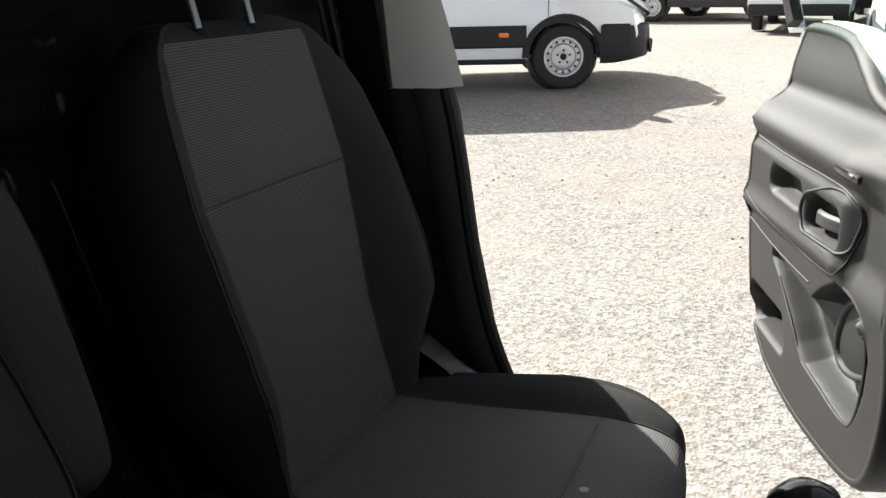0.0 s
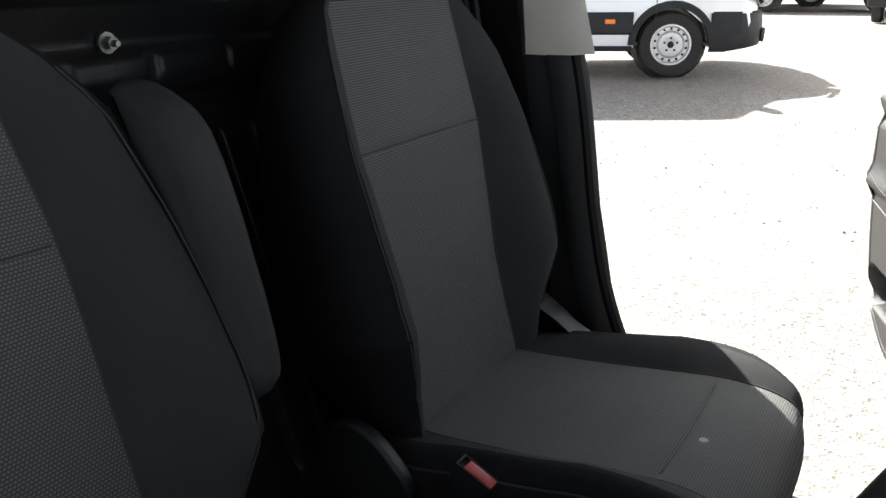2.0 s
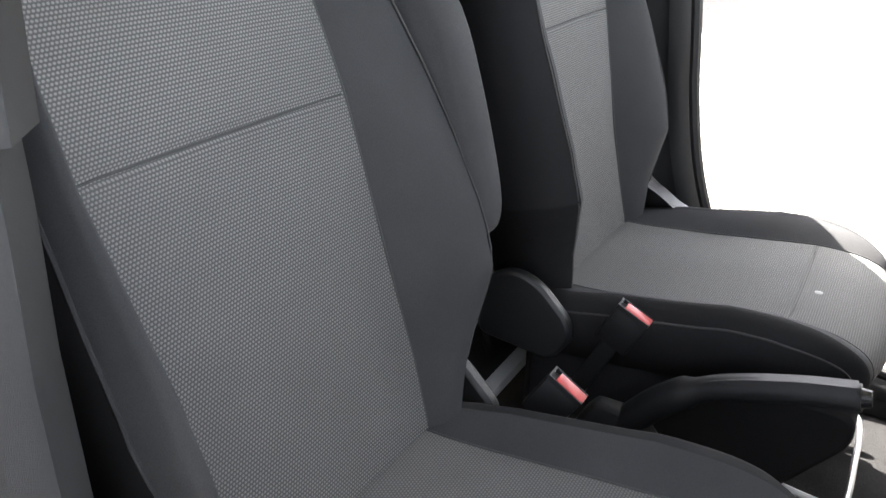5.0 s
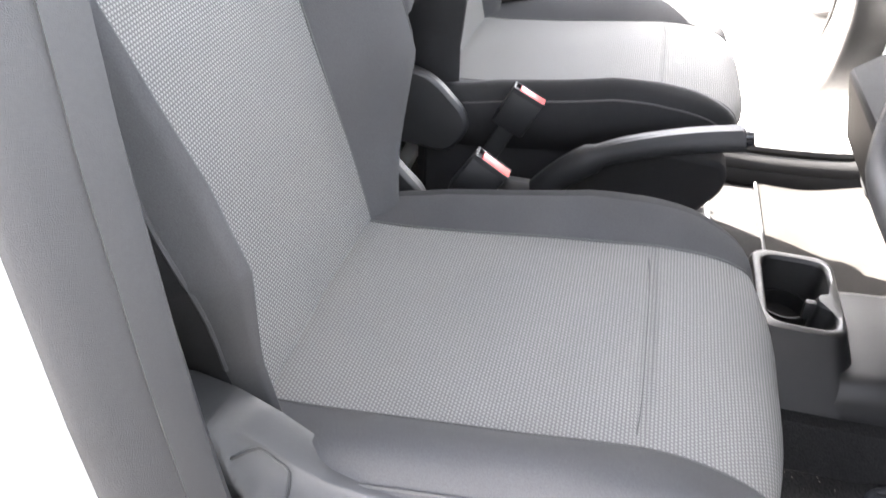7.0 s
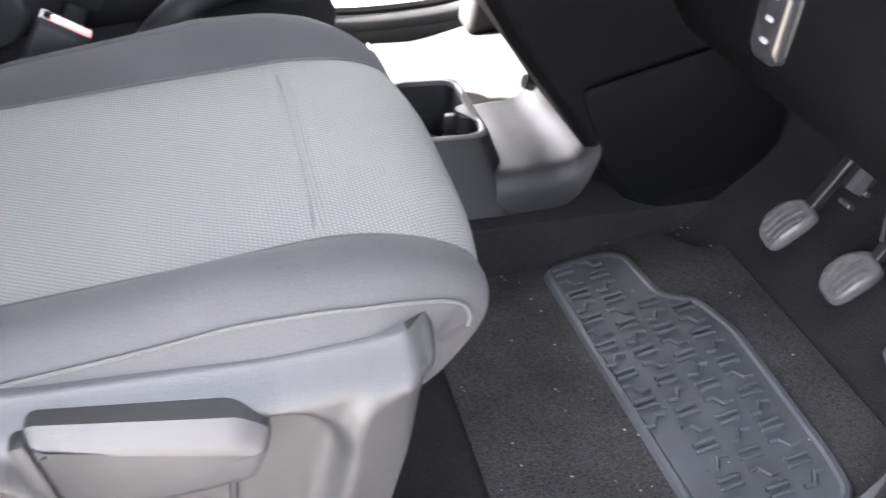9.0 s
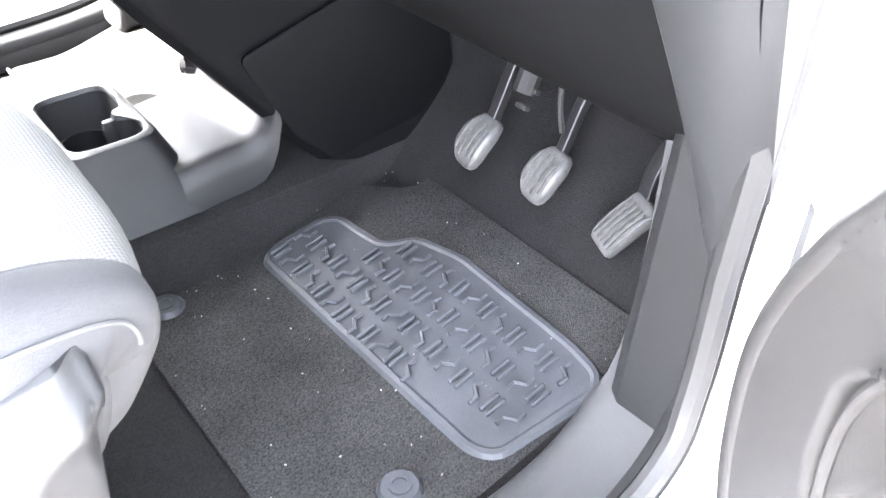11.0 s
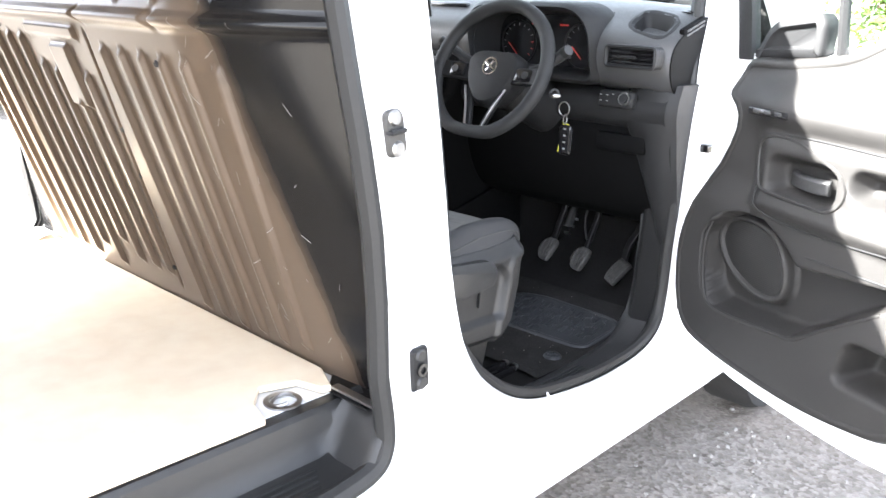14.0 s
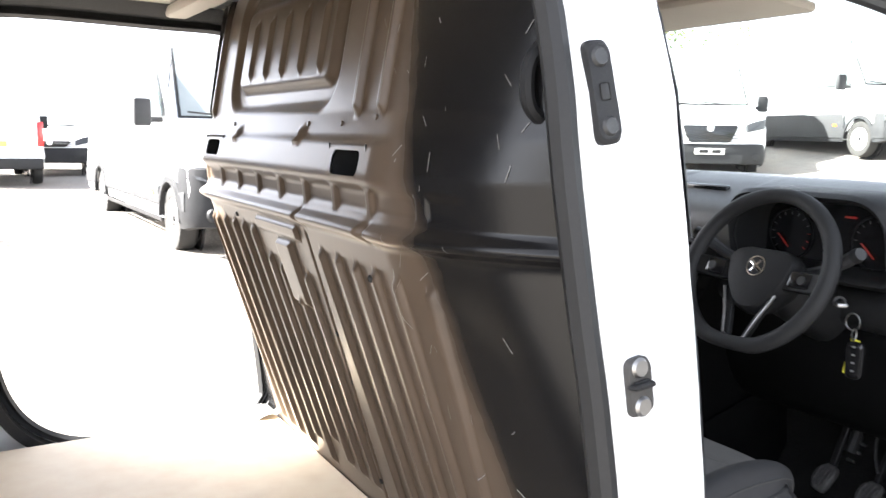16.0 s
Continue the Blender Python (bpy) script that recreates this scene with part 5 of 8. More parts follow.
    # recliner cover on the tunnel's side
    bm = bmesh.new()
    arc = rounded([(-0.06, 0.76), (-0.05, 0.87), (0.0, 0.895), (0.05, 0.88), (0.105, 0.825), (0.112, 0.79), (0.08, 0.745)], 0.025)
    prism(bm, [(x, cy - out * 0.264, z) for x, z in arc], (0, -out * 0.024, 0))
    part("recliner_cover", bm, GREY_PLASTIC, t, "grey plastic recliner cover", bevel=0.006)
    # rails with a towel bar
    for y in (cy + out * 0.20, cy + out * 0.23, cy - out * 0.21, cy - out * 0.24):
        bm = bmesh.new()
        rbox(bm, (0.24, y, 0.485), (0.58, 0.016, 0.022), 0.004)
        part("rail", bm, GLOSS_BLACK, t, "dark steel seat rail")
        bm = bmesh.new()
        disc(bm, (0.53, y, 0.487), (1, 0, 0), 0.010, 0.012, 12, 0.007)
        part("rail_cap", bm, STEEL, t)
    if not driver:
        bm = bmesh.new()
        tube(bm, smooth_line([(0.40, cy - 0.15, 0.56), (0.52, cy - 0.15, 0.545), (0.56, cy - 0.14, 0.54), (0.565, cy, 0.54), (0.56, cy + 0.14, 0.54), (0.52, cy + 0.15, 0.545), (0.40, cy + 0.15, 0.56)], 4), 0.006, 8)
        part("adjuster_bar", bm, STEEL, t, "bent steel seat adjuster bar")
    bm = bmesh.new()
    prism(bm, [(0.01, cy - 0.22, 0.50), (0.40, cy - 0.22, 0.50), (0.42, cy + 0.22, 0.50), (0.01, cy + 0.22, 0.50)], (0, 0, 0.22))
    part("seat_base", bm, PLASTIC, t)
    if driver:
        arm = [(-0.115, 1.385), (-0.05, 1.378), (-0.005, 1.335), (0.035, 1.22), (0.065, 1.09), (0.05, 1.045), (0.01, 1.04), (-0.05, 1.10), (-0.09, 1.25)]
        line2 = [tuple(p) for p in smooth_line([Vector(q) for q in arm], 4, loop=True)]
        bm = bmesh.new()
        ya = cy - out * 0.296
        loft(bm, [[V(x, ya - out * d, z) for x, z in offset2d(line2, q)] for q, d in ((-0.020, 0.0), (-0.006, 0.004), (0.0, 0.018), (0.0, 0.042), (-0.006, 0.056), (-0.02, 0.062))])
        part("armrest", bm, CLOTH, t, "folded dark cloth armrest", sharp=80)


seat(-0.40, -1, True, 0.325, 0.058)
seat(0.42, 1, False, 0.225, 0.048)


def buckle(x, y, z, lean, group):
    t = thing("belt_buckle", (x - 0.03, y, z - 0.12), "black seat belt buckle with a red release button", "seat belt buckle", group)
    m = Matrix.Rotation(lean, 3, "Y")
    bm = bmesh.new()
    rbox(bm, V(x, y, z) + m @ V(0, 0, -0.036), (0.058, 0.026, 0.070), 0.006, m)
    part("housing", bm, PLASTIC, t)
    bm = bmesh.new()
    rbox(bm, V(x, y, z) + m @ V(0.006, 0, 0.0), (0.046, 0.020, 0.009), 0.002, m)
    part("release_button", bm, RED, t, "red release button")
    bm = bmesh.new()
    ring = [(-0.029, -0.013), (0.029, -0.013), (0.029, 0.013), (-0.029, 0.013)]
    loft(bm, [[V(x, y, z) + m @ V(a * k, b * k, h) for a, b in ring] for k, h in ((0.98, -0.004), (0.98, 0.004), (0.86, 0.004), (0.86, -0.003))], caps=False)
    part("rim", bm, PLASTIC, t)
    bm = bmesh.new()
    rbox(bm, V(x, y, z) + m @ V(0, 0, -0.12), (0.030, 0.012, 0.13), 0.004, m)
    part("stalk", bm, PLASTIC, t)


buckle(0.206, 0.150, 0.866, 0.45, "belt buckles")
buckle(0.191, -0.090, 0.864, 0.55, "belt buckles")
# ---------------------------------------------------------------- things in the cab
def handbrake():
    t = thing("handbrake", (0.26, 0.04, 0.60), "black handbrake lever with a smooth grip", "handbrake")
    bm = bmesh.new()
    pts = smooth_line([(0.24, 0.04, 0.74), (0.29, 0.04, 0.80), (0.35, 0.04, 0.842), (0.45, 0.04, 0.876), (0.535, 0.04, 0.895)], 5)
    tube(bm, pts, [0.024 if p.x < 0.33 else 0.0185 for p in pts], 14)
    part("grip", bm, PLASTIC, t)
    bm = bmesh.new()
    pts = smooth_line([(0.30, 0.04, 0.824), (0.36, 0.04, 0.860), (0.45, 0.04, 0.891), (0.528, 0.04, 0.909)], 5)
    rows = []
    for p in pts:
        rows.append([p + V(0, -0.016, -0.006), p + V(-0.001, -0.010, 0.004), p + V(-0.001, 0.010, 0.004), p + V(0, 0.016, -0.006)])
    loft(bm, rows)
    part("top_cap", bm, PLASTIC, t)
    bm = bmesh.new()
    disc(bm, (0.535, 0.04, 0.895), (0.97, 0, 0.22), 0.0135, 0.012, 14, 0.011)
    part("release_button", bm, GLOSS_BLACK, t)
    bm = bmesh.new()
    loft(bm, [[V(0.22 + a * k, 0.04 + b * k, z) for a, b in ((-0.09, -0.05), (0.12, -0.05), (0.12, 0.05), (-0.09, 0.05))] for k, z in ((1.0, 0.60), (0.9, 0.66), (0.5, 0.74), (0.28, 0.77))])
    part("gaiter", bm, RUBBER, t, bevel=0.008)


handbrake()


def console():
    t = thing("centre_console", (0.7, 0.05, FLOOR_Z), "black plastic floor console with two cup holders", "console")
    # carpeted tunnel under it
    bm = bmesh.new()
    xs = [-0.1, 0.2, 0.45, 0.57, 0.60, 0.75, 0.78, 0.90, 1.0, 1.10, 1.2, 1.3]
    loft(bm, [[V(x, y, z) for y, z in ((-0.155, FLOOR_Z - 0.02), (-0.130, 0.475), (-0.112, 0.515), (-0.085, 0.530), (0.155, 0.530), (0.18, 0.515), (0.195, 0.475), (0.215, FLOOR_Z - 0.02))] for x in xs])
    part("tunnel", bm, BLACK_CARPET, t, "black carpet over the tunnel")
    # body: walls that flare down to the tunnel
    def outline(x0, x1, y0, y1, r):
        return rounded([(x0, y0), (x1, y0), (x1, y1), (x0, y1)], r, 6)

    rim = outline(0.612, 0.748, -0.046, 0.174, 0.034)
    well = rounded([(0.627, -0.030), (0.735, -0.032), (0.736, 0.030), (0.712, 0.040), (0.712, 0.058), (0.736, 0.068), (0.736, 0.156), (0.627, 0.157)], [0.03, 0.03, 0.014, 0.008, 0.008, 0.014, 0.03, 0.03], 6)
    bm = bmesh.new()
    loft(bm, [[V(x, y, 0.527) for x, y in outline(0.582, 0.790, -0.100, 0.186, 0.04)], [V(x, y, 0.556) for x, y in outline(0.590, 0.780, -0.088, 0.182, 0.04)],
              [V(x, y, 0.585) for x, y in outline(0.600, 0.765, -0.068, 0.178, 0.036)], [V(x, y, 0.618) for x, y in outline(0.610, 0.752, -0.050, 0.175, 0.034)],
              [V(x, y, 0.630) for x, y in rim], [V(x, y, 0.635) for x, y in offset2d(rim, -0.004)]], caps=False)
    part("cup_holder", bm, CONSOLE_PLASTIC, t, "twin cup holder moulding")
    bm = bmesh.new()
    outer = [Vector(q) for q in offset2d(rim, -0.004)]

    def ray_out(q):
        """The spot of the rim's outline that lies beyond a spot of the opening."""
        c = Vector((0.681, 0.063))
        d = (Vector(q) - c).normalized()
        return max(outer, key=lambda o: (o - c).normalized().dot(d))

    loft(bm, [[V(*ray_out(q), 0.635) for q in well], [V(*Vector(q).lerp(ray_out(q), 0.4), 0.6385) for q in well], [V(x, y, 0.637) for x, y in well], [V(x, y, 0.630) for x, y in offset2d(well, -0.003)]], caps=False)
    part("rim", bm, GREY_PLASTIC, t, "satin grey rim round the cup holders", sharp=50)
    bm = bmesh.new()
    loft(bm, [[V(x, y, 0.631) for x, y in offset2d(well, -0.0025)], [V(x, y, 0.600) for x, y in offset2d(well, -0.004)], [V(x, y, 0.540) for x, y in offset2d(well, -0.008)]], caps=False)
    part("well", bm, RUBBER, t)
    bm = bmesh.new()
    prism(bm, [(x, y, 0.542) for x, y in offset2d(well, -0.007)], (0, 0, -0.004))
    part("cup_floor", bm, RUBBER, t)
    # a cup's ring wall stands in each half
    for y in (0.012, 0.112):
        bm = bmesh.new()
        ring_band(bm, (0.679, y, 0.5425), (0, 0, 1), 0.042, 0.037, 0.030, 28)
        part("cup_ring", bm, PLASTIC, t)
    bm = bmesh.new()
    rbox(bm, (0.704, 0.049, 0.612), (0.022, 0.013, 0.036), 0.005)
    part("gripper", bm, GREY_PLASTIC, t)
    # broad shelf that runs on to the gear housing and rises to it in a curve
    bm = bmesh.new()
    rows = []
    for x, y0, z in ((0.742, -0.082, 0.588), (0.765, -0.086, 0.594), (0.80, -0.088, 0.598), (0.835, -0.090, 0.600), (0.858, -0.091, 0.606), (0.874, -0.092, 0.622), (0.886, -0.094, 0.650), (0.896, -0.096, 0.690)):
        rows.append([V(x, y0 - 0.012, z - 0.068), V(x, y0 - 0.010, z - 0.036), V(x, y0 - 0.003, z - 0.012), V(x, y0 + 0.010, z - 0.002), V(x, y0 + 0.024, z), V(x, 0.03, z - 0.003), V(x, 0.135, z), V(x, 0.155, z - 0.010), V(x, 0.175, z - 0.09)])
    loft(bm, rows, closed=False, caps=False)
    part("shelf", bm, CONSOLE_PLASTIC, t, sharp=60)
    bm = bmesh.new()
    disc(bm, (0.866, 0.112, 0.640), (-0.95, 0.0, 0.3), 0.014, 0.018, 16, 0.012)
    part("socket", bm, GLOSS_BLACK, t)


console()


def dash():
    t = thing("dashboard", (1.1, 0.0, 0.80), "dark grey moulded plastic dashboard", "dashboard")
    # main pad swept across the cab
    prof = [(1.40, 1.29), (1.25, 1.370), (1.10, 1.392), (0.98, 1.377), (0.895, 1.345), (0.845, 1.318), (0.822, 1.285), (0.822, 1.245), (0.842, 1.205), (0.880, 1.180), (0.935, 1.165)]
    line = smooth_line([(x, 0, z) for x, z in prof], 8)
    oval = rounded([(0.885, -0.762), (0.885, -0.660), (0.985, -0.650), (0.985, -0.752)], 0.035, 6)

    def pad_z(x, y=-0.71):
        q = x - 0.05 * (abs(y) / 0.8) ** 6
        return lerp_table(q, [(0.822, 1.285), (0.845, 1.318), (0.895, 1.345), (0.98, 1.377), (1.10, 1.392), (1.25, 1.370)]) - 0.03 * (abs(y) / 0.8) ** 4

    bm = bmesh.new()
    rows = []
    for i in range(160):
        y = -0.795 + i * 1.59 / 159
        rows.append([V(p.x + 0.05 * min(1, abs(y) / 0.8) ** 6 + (0.02 if abs(y) < 0.15 else 0), y, p.z - 0.03 * (abs(y) / 0.8) ** 4) for p in line])
    vs = [[bm.verts.new(p) for p in row] for row in rows]
    for i in range(len(vs) - 1):
        y = (rows[i][0].y + rows[i + 1][0].y) / 2
        for j in range(len(line) - 1):
            p = line[j].lerp(line[j + 1], 0.5)
            if -0.585 < y < -0.205 and p.x < 0.935 and p.z < 1.362:
                continue
            if inside((p.x + 0.05 * (abs(y) / 0.8) ** 6, y), oval):
                continue
            bm.faces.new((vs[i][j], vs[i][j + 1], vs[i + 1][j + 1], vs[i + 1][j]))
    bm.faces.new(vs[0])
    bm.faces.new(vs[-1])
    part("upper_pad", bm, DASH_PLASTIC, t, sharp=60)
    for s in (-1, 1):
        rim = [p for p in rows[0 if s < 0 else -1]]
        bm = bmesh.new()
        loft(bm, [[V(p.x, s * y, p.z) for p in rim] for y in (0.7945, 0.799)])
        part("end_cap", bm, DARKENED_PLASTIC, t)
    # middle band with switches and the lower knee panel
    for nm, prof, y0, y1 in (("middle_band", [(0.935, 1.170), (0.890, 1.150), (0.875, 1.120), (0.885, 1.085), (0.92, 1.06)], -0.79, 0.79),
                             ("knee_panel", [(0.92, 1.075), (0.905, 1.04), (0.93, 0.94), (0.965, 0.86), (1.02, 0.800), (1.12, 0.77), (1.35, 0.80)], -0.80, -0.10),
                             ("glovebox_panel", [(0.92, 1.075), (0.90, 1.04), (0.91, 0.94), (0.94, 0.86), (1.00, 0.825), (1.25, 0.84)], 0.14, 0.78)):
        ln = smooth_line([(x, 0, z) for x, z in prof], 4)
        bm = bmesh.new()
        loft(bm, [[V(p.x, y, p.z) for p in ln] for y in (y0, y0 + 0.02, (y0 + y1) / 2, y1 - 0.02, y1)], closed=False, caps=False)
        # the panels below the band are coloured darker, for the shade they lie in
        part(nm, bm, PLASTIC if nm == "middle_band" else DARKENED_PLASTIC, t)
    # outer side pod by the door with the pocket under it
    for s in (-1, 1):
        bm = bmesh.new()
        rows = []
        for z, xf, yi in ((1.185, 0.90, 0.672), (1.14, 0.882, 0.664), (1.10, 0.880, 0.664), (1.06, 0.890, 0.674), (1.0, 0.903, 0.694), (0.92, 0.922, 0.718), (0.82, 0.948, 0.742), (0.72, 0.972, 0.756), (0.62, 0.99, 0.764)):
            rows.append([V(xf + 0.05, s * yi, z), V(xf + 0.012, s * (yi + 0.004), z), V(xf, s * (yi + 0.018), z), V(xf, s * 0.785, z), V(xf + 0.02, s * 0.812, z), V(1.2, s * 0.815, z), V(1.2, s * yi, z)])
        loft(bm, rows)
        part("side_pod", bm, PLASTIC, t, sharp=40)
    # centre stack: gear housing that hangs from the dash down to the console
    bm = bmesh.new()
    rows = []
    for x0, x1, z, half in ((0.84, 1.2, 1.17, 0.135), (0.82, 1.2, 1.10, 0.13), (0.72, 1.2, 1.03, 0.125), (0.66, 1.2, 0.985, 0.122), (0.685, 1.2, 0.89, 0.120), (0.745, 1.2, 0.80, 0.118), (0.805, 1.2, 0.725, 0.116), (0.875, 1.2, 0.63, 0.125), (0.955, 1.2, 0.53, 0.13), (1.03, 1.2, 0.50, 0.13)):
        rows.append([V(x0 + 0.02, 0.02 - half, z), V(x0, 0.02 - half + 0.02, z), V(x0, 0.02 + half - 0.02, z), V(x0 + 0.02, 0.02 + half, z), V(x1, 0.02 + half, z), V(x1, 0.02 - half, z)])
    loft(bm, rows)
    part("gear_housing", bm, DARKENED_PLASTIC, t, sharp=25, bevel=0.006)
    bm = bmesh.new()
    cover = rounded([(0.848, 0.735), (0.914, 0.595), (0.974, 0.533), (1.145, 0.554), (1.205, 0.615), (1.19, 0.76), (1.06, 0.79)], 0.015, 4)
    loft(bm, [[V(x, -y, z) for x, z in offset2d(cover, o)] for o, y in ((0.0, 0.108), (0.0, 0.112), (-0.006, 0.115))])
    part("side_cover", bm, DARKENED_PLASTIC, t, sharp=50)
    # steering column cowl
    bm = bmesh.new()
    ax = V(0.93, 0, -0.36)
    c0 = V(0.735, -0.39, 1.195)
    rows = []
    for d, w, h in ((0.0, 0.045, 0.045), (0.04, 0.062, 0.058), (0.14, 0.072, 0.070), (0.28, 0.075, 0.085)):
        c = c0 + ax * d - V(0, 0, 0.035)
        rows.append([c + V(0, w * math.cos(a), h * math.sin(a)) for a in [i * math.pi / 8 for i in range(16)]])
    loft(bm, rows)
    part("column_cowl", bm, PLASTIC, t)
    bm = bmesh.new()
    ring_band(bm, (0.782, -0.520, 1.147), (-0.7, -0.7, 0.1), 0.013, 0.008, 0.008, 18)
    part("ignition_ring", bm, STEEL_DARK, t)
    # instrument binnacle
    bm = bmesh.new()
    arch = rounded([(-0.595, 1.185), (-0.195, 1.185), (-0.195, 1.36), (-0.595, 1.36)], [0.02, 0.02, 0.11, 0.11], 8)
    loft(bm, [[V(0.93, y, z) for y, z in offset2d(arch, -0.02)], [V(0.90, y, z) for y, z in offset2d(arch, -0.014)], [V(0.795 + (1.36 - z) * 0.25, y, z) for y, z in offset2d(arch, -0.006)],
              [V(0.785 + (1.36 - z) * 0.25, y, z) for y, z in offset2d(arch, 0.004)], [V(0.80 + (1.36 - z) * 0.25, y, z) for y, z in offset2d(arch, 0.014)], [V(0.93, y, z) for y, z in offset2d(arch, 0.018)]], caps=False)
    part("binnacle_hood", bm, PLASTIC, t, sharp=50)
    bm = bmesh.new()
    prism(bm, [(0.925, y, z) for y, z in offset2d(arch, -0.004)], (0.006, 0, 0))
    face = part("instrument_face", bm, GLOSS_BLACK, t, "glossy black instrument panel")
    for cy2, r in ((-0.505, 0.062), (-0.285, 0.062)):
        bm = bmesh.new()
        ring_band(bm, (0.923, cy2, 1.262), (-1, 0, 0), r, r - 0.004, 0.004, 36)
        part("dial_ring", bm, STEEL_DARK, face)
        for k in range(13):
            a = radians(-130 + k * 260 / 12)
            bm = bmesh.new()
            c = V(0.921, cy2 - (r - 0.012) * math.sin(a), 1.262 + (r - 0.012) * math.cos(a))
            rbox(bm, c, (0.002, 0.0018, 0.008), 0.0006, Matrix.Rotation(a, 3, "X"), 1)
            part("dial_mark", bm, RED if k > 9 else FAINT, face)
        bm = bmesh.new()
        rbox(bm, (0.918, cy2 + 0.018, 1.244), (0.002, 0.046, 0.004), 0.001, Matrix.Rotation(0.78, 3, "X"), 1)
        part("needle", bm, RED, face, "red needle")
    for y, z, w in ((-0.345, 1.315, 0.03), (-0.44, 1.315, 0.03)):
        bm = bmesh.new()
        rbox(bm, (0.920, y, z), (0.002, w, 0.005), 0.001, None, 1)
        part("red_mark", bm, RED, face)
    # outer air vent
    vent("air_vent", t, 0.818, -0.715, 1.252, 0.145, 0.056)
    vent("air_vent", t, 0.818, 0.715, 1.252, 0.145, 0.056)
    # recess for a cup on top and the demister slot
    bm = bmesh.new()
    loft(bm, [[V(x, y, pad_z(x, y) - 0.004) for x, y in offset2d(oval, 0.014)], [V(x, y, pad_z(x, y) + 0.002) for x, y in offset2d(oval, 0.010)], [V(x, y, pad_z(x, y) + 0.003) for x, y in offset2d(oval, 0.002)], [V(x, y, pad_z(x, y) - 0.003) for x, y in offset2d(oval, -0.006)], [V(x, y, pad_z(x, y) - 0.035) for x, y in offset2d(oval, -0.012)]], caps=False)
    part("cup_recess", bm, PLASTIC, t)
    bm = bmesh.new()
    prism(bm, [(x, y, pad_z(x, y) - 0.035) for x, y in offset2d(oval, -0.011)], (0, 0, 0.001))
    part("recess_floor", bm, DASH_PLASTIC, t)
    for k in range(5):
        bm = bmesh.new()
        rbox(bm, (1.03 + 0.022 * k, -0.742 + 0.010 * k, pad_z(1.03 + 0.022 * k, -0.742)), (0.014, 0.03, 0.008), 0.002)
        part("demister_slat", bm, GLOSS_BLACK, t)
    bm = bmesh.new()
    rbox(bm, (0.975, -0.790, 1.322), (0.11, 0.016, 0.030), 0.005, Matrix.Rotation(-0.30, 3, "Y"))
    dm = part("side_demister", bm, DARKENED_PLASTIC, t)
    for k in range(2):
        bm = bmesh.new()
        rbox(bm, (0.975, -0.799, 1.318 + 0.010 * k), (0.09, 0.004, 0.004), 0.001, Matrix.Rotation(-0.30, 3, "Y"), 1)
        part("louvre", bm, DASH_PLASTIC, dm)
    # light switch panel
    bm = bmesh.new()
    rbox(bm, (0.872, -0.655, 1.140), (0.02, 0.110, 0.045), 0.010, Matrix.Rotation(0.25, 3, "Y"))
    sw = part("switch_panel", bm, PLASTIC, t)
    bm = bmesh.new()
    ring_band(bm, (0.862, -0.685, 1.143), (-1, 0, 0.25), 0.0165, 0.0125, 0.010, 24)
    part("knob_ring", bm, STEEL, sw, "chrome knob ring")
    bm = bmesh.new()
    disc(bm, (0.862, -0.685, 1.143), (-1, 0, 0.25), 0.013, 0.014, 20, 0.011)
    part("light_knob", bm, PLASTIC, sw)
    for y, z in ((-0.632, 1.150), (-0.632, 1.135), (-0.613, 1.150), (-0.613, 1.135), (-0.650, 1.153)):
        bm = bmesh.new()
        rbox(bm, (0.859, y, z), (0.003, 0.007, 0.003), 0.001, None, 1)
        part("switch_mark", bm, FAINT, sw)
    # touchscreen and radio stack in the middle
    bm = bmesh.new()
    rbox(bm, (0.945, 0.05, 1.315), (0.02, 0.25, 0.10), 0.006, Matrix.Rotation(-0.2, 3, "Y"))
    scr = part("touchscreen", bm, GLOSS_BLACK, t, "black touchscreen")
    for k in range(5):
        bm = bmesh.new()
        rbox(bm, (0.931, -0.04 + 0.045 * k, 1.285), (0.004, 0.020, 0.006), 0.001, None, 1)
        part("screen_button", bm, INK, scr)
    vent("air_vent", t, 0.83, -0.05, 1.20, 0.12, 0.05)
    vent("air_vent", t, 0.83, 0.09, 1.20, 0.12, 0.05)
    bm = bmesh.new()
    rbox(bm, (0.835, 0.02, 1.13), (0.03, 0.22, 0.05), 0.008)
    cl = part("climate_panel", bm, GLOSS_BLACK, t)
    for y in (-0.05, 0.02, 0.09):
        bm = bmesh.new()
        disc(bm, (0.819, y, 1.13), (-1, 0, 0), 0.019, 0.014, 20, 0.016)
        part("climate_knob", bm, PLASTIC, cl)
    # open tray under the switches
    bm = bmesh.new()
    rbox(bm, (0.905, -0.66, 1.025), (0.03, 0.15, 0.05), 0.01)
    part("fuse_flap", bm, DARKENED_PLASTIC, t)


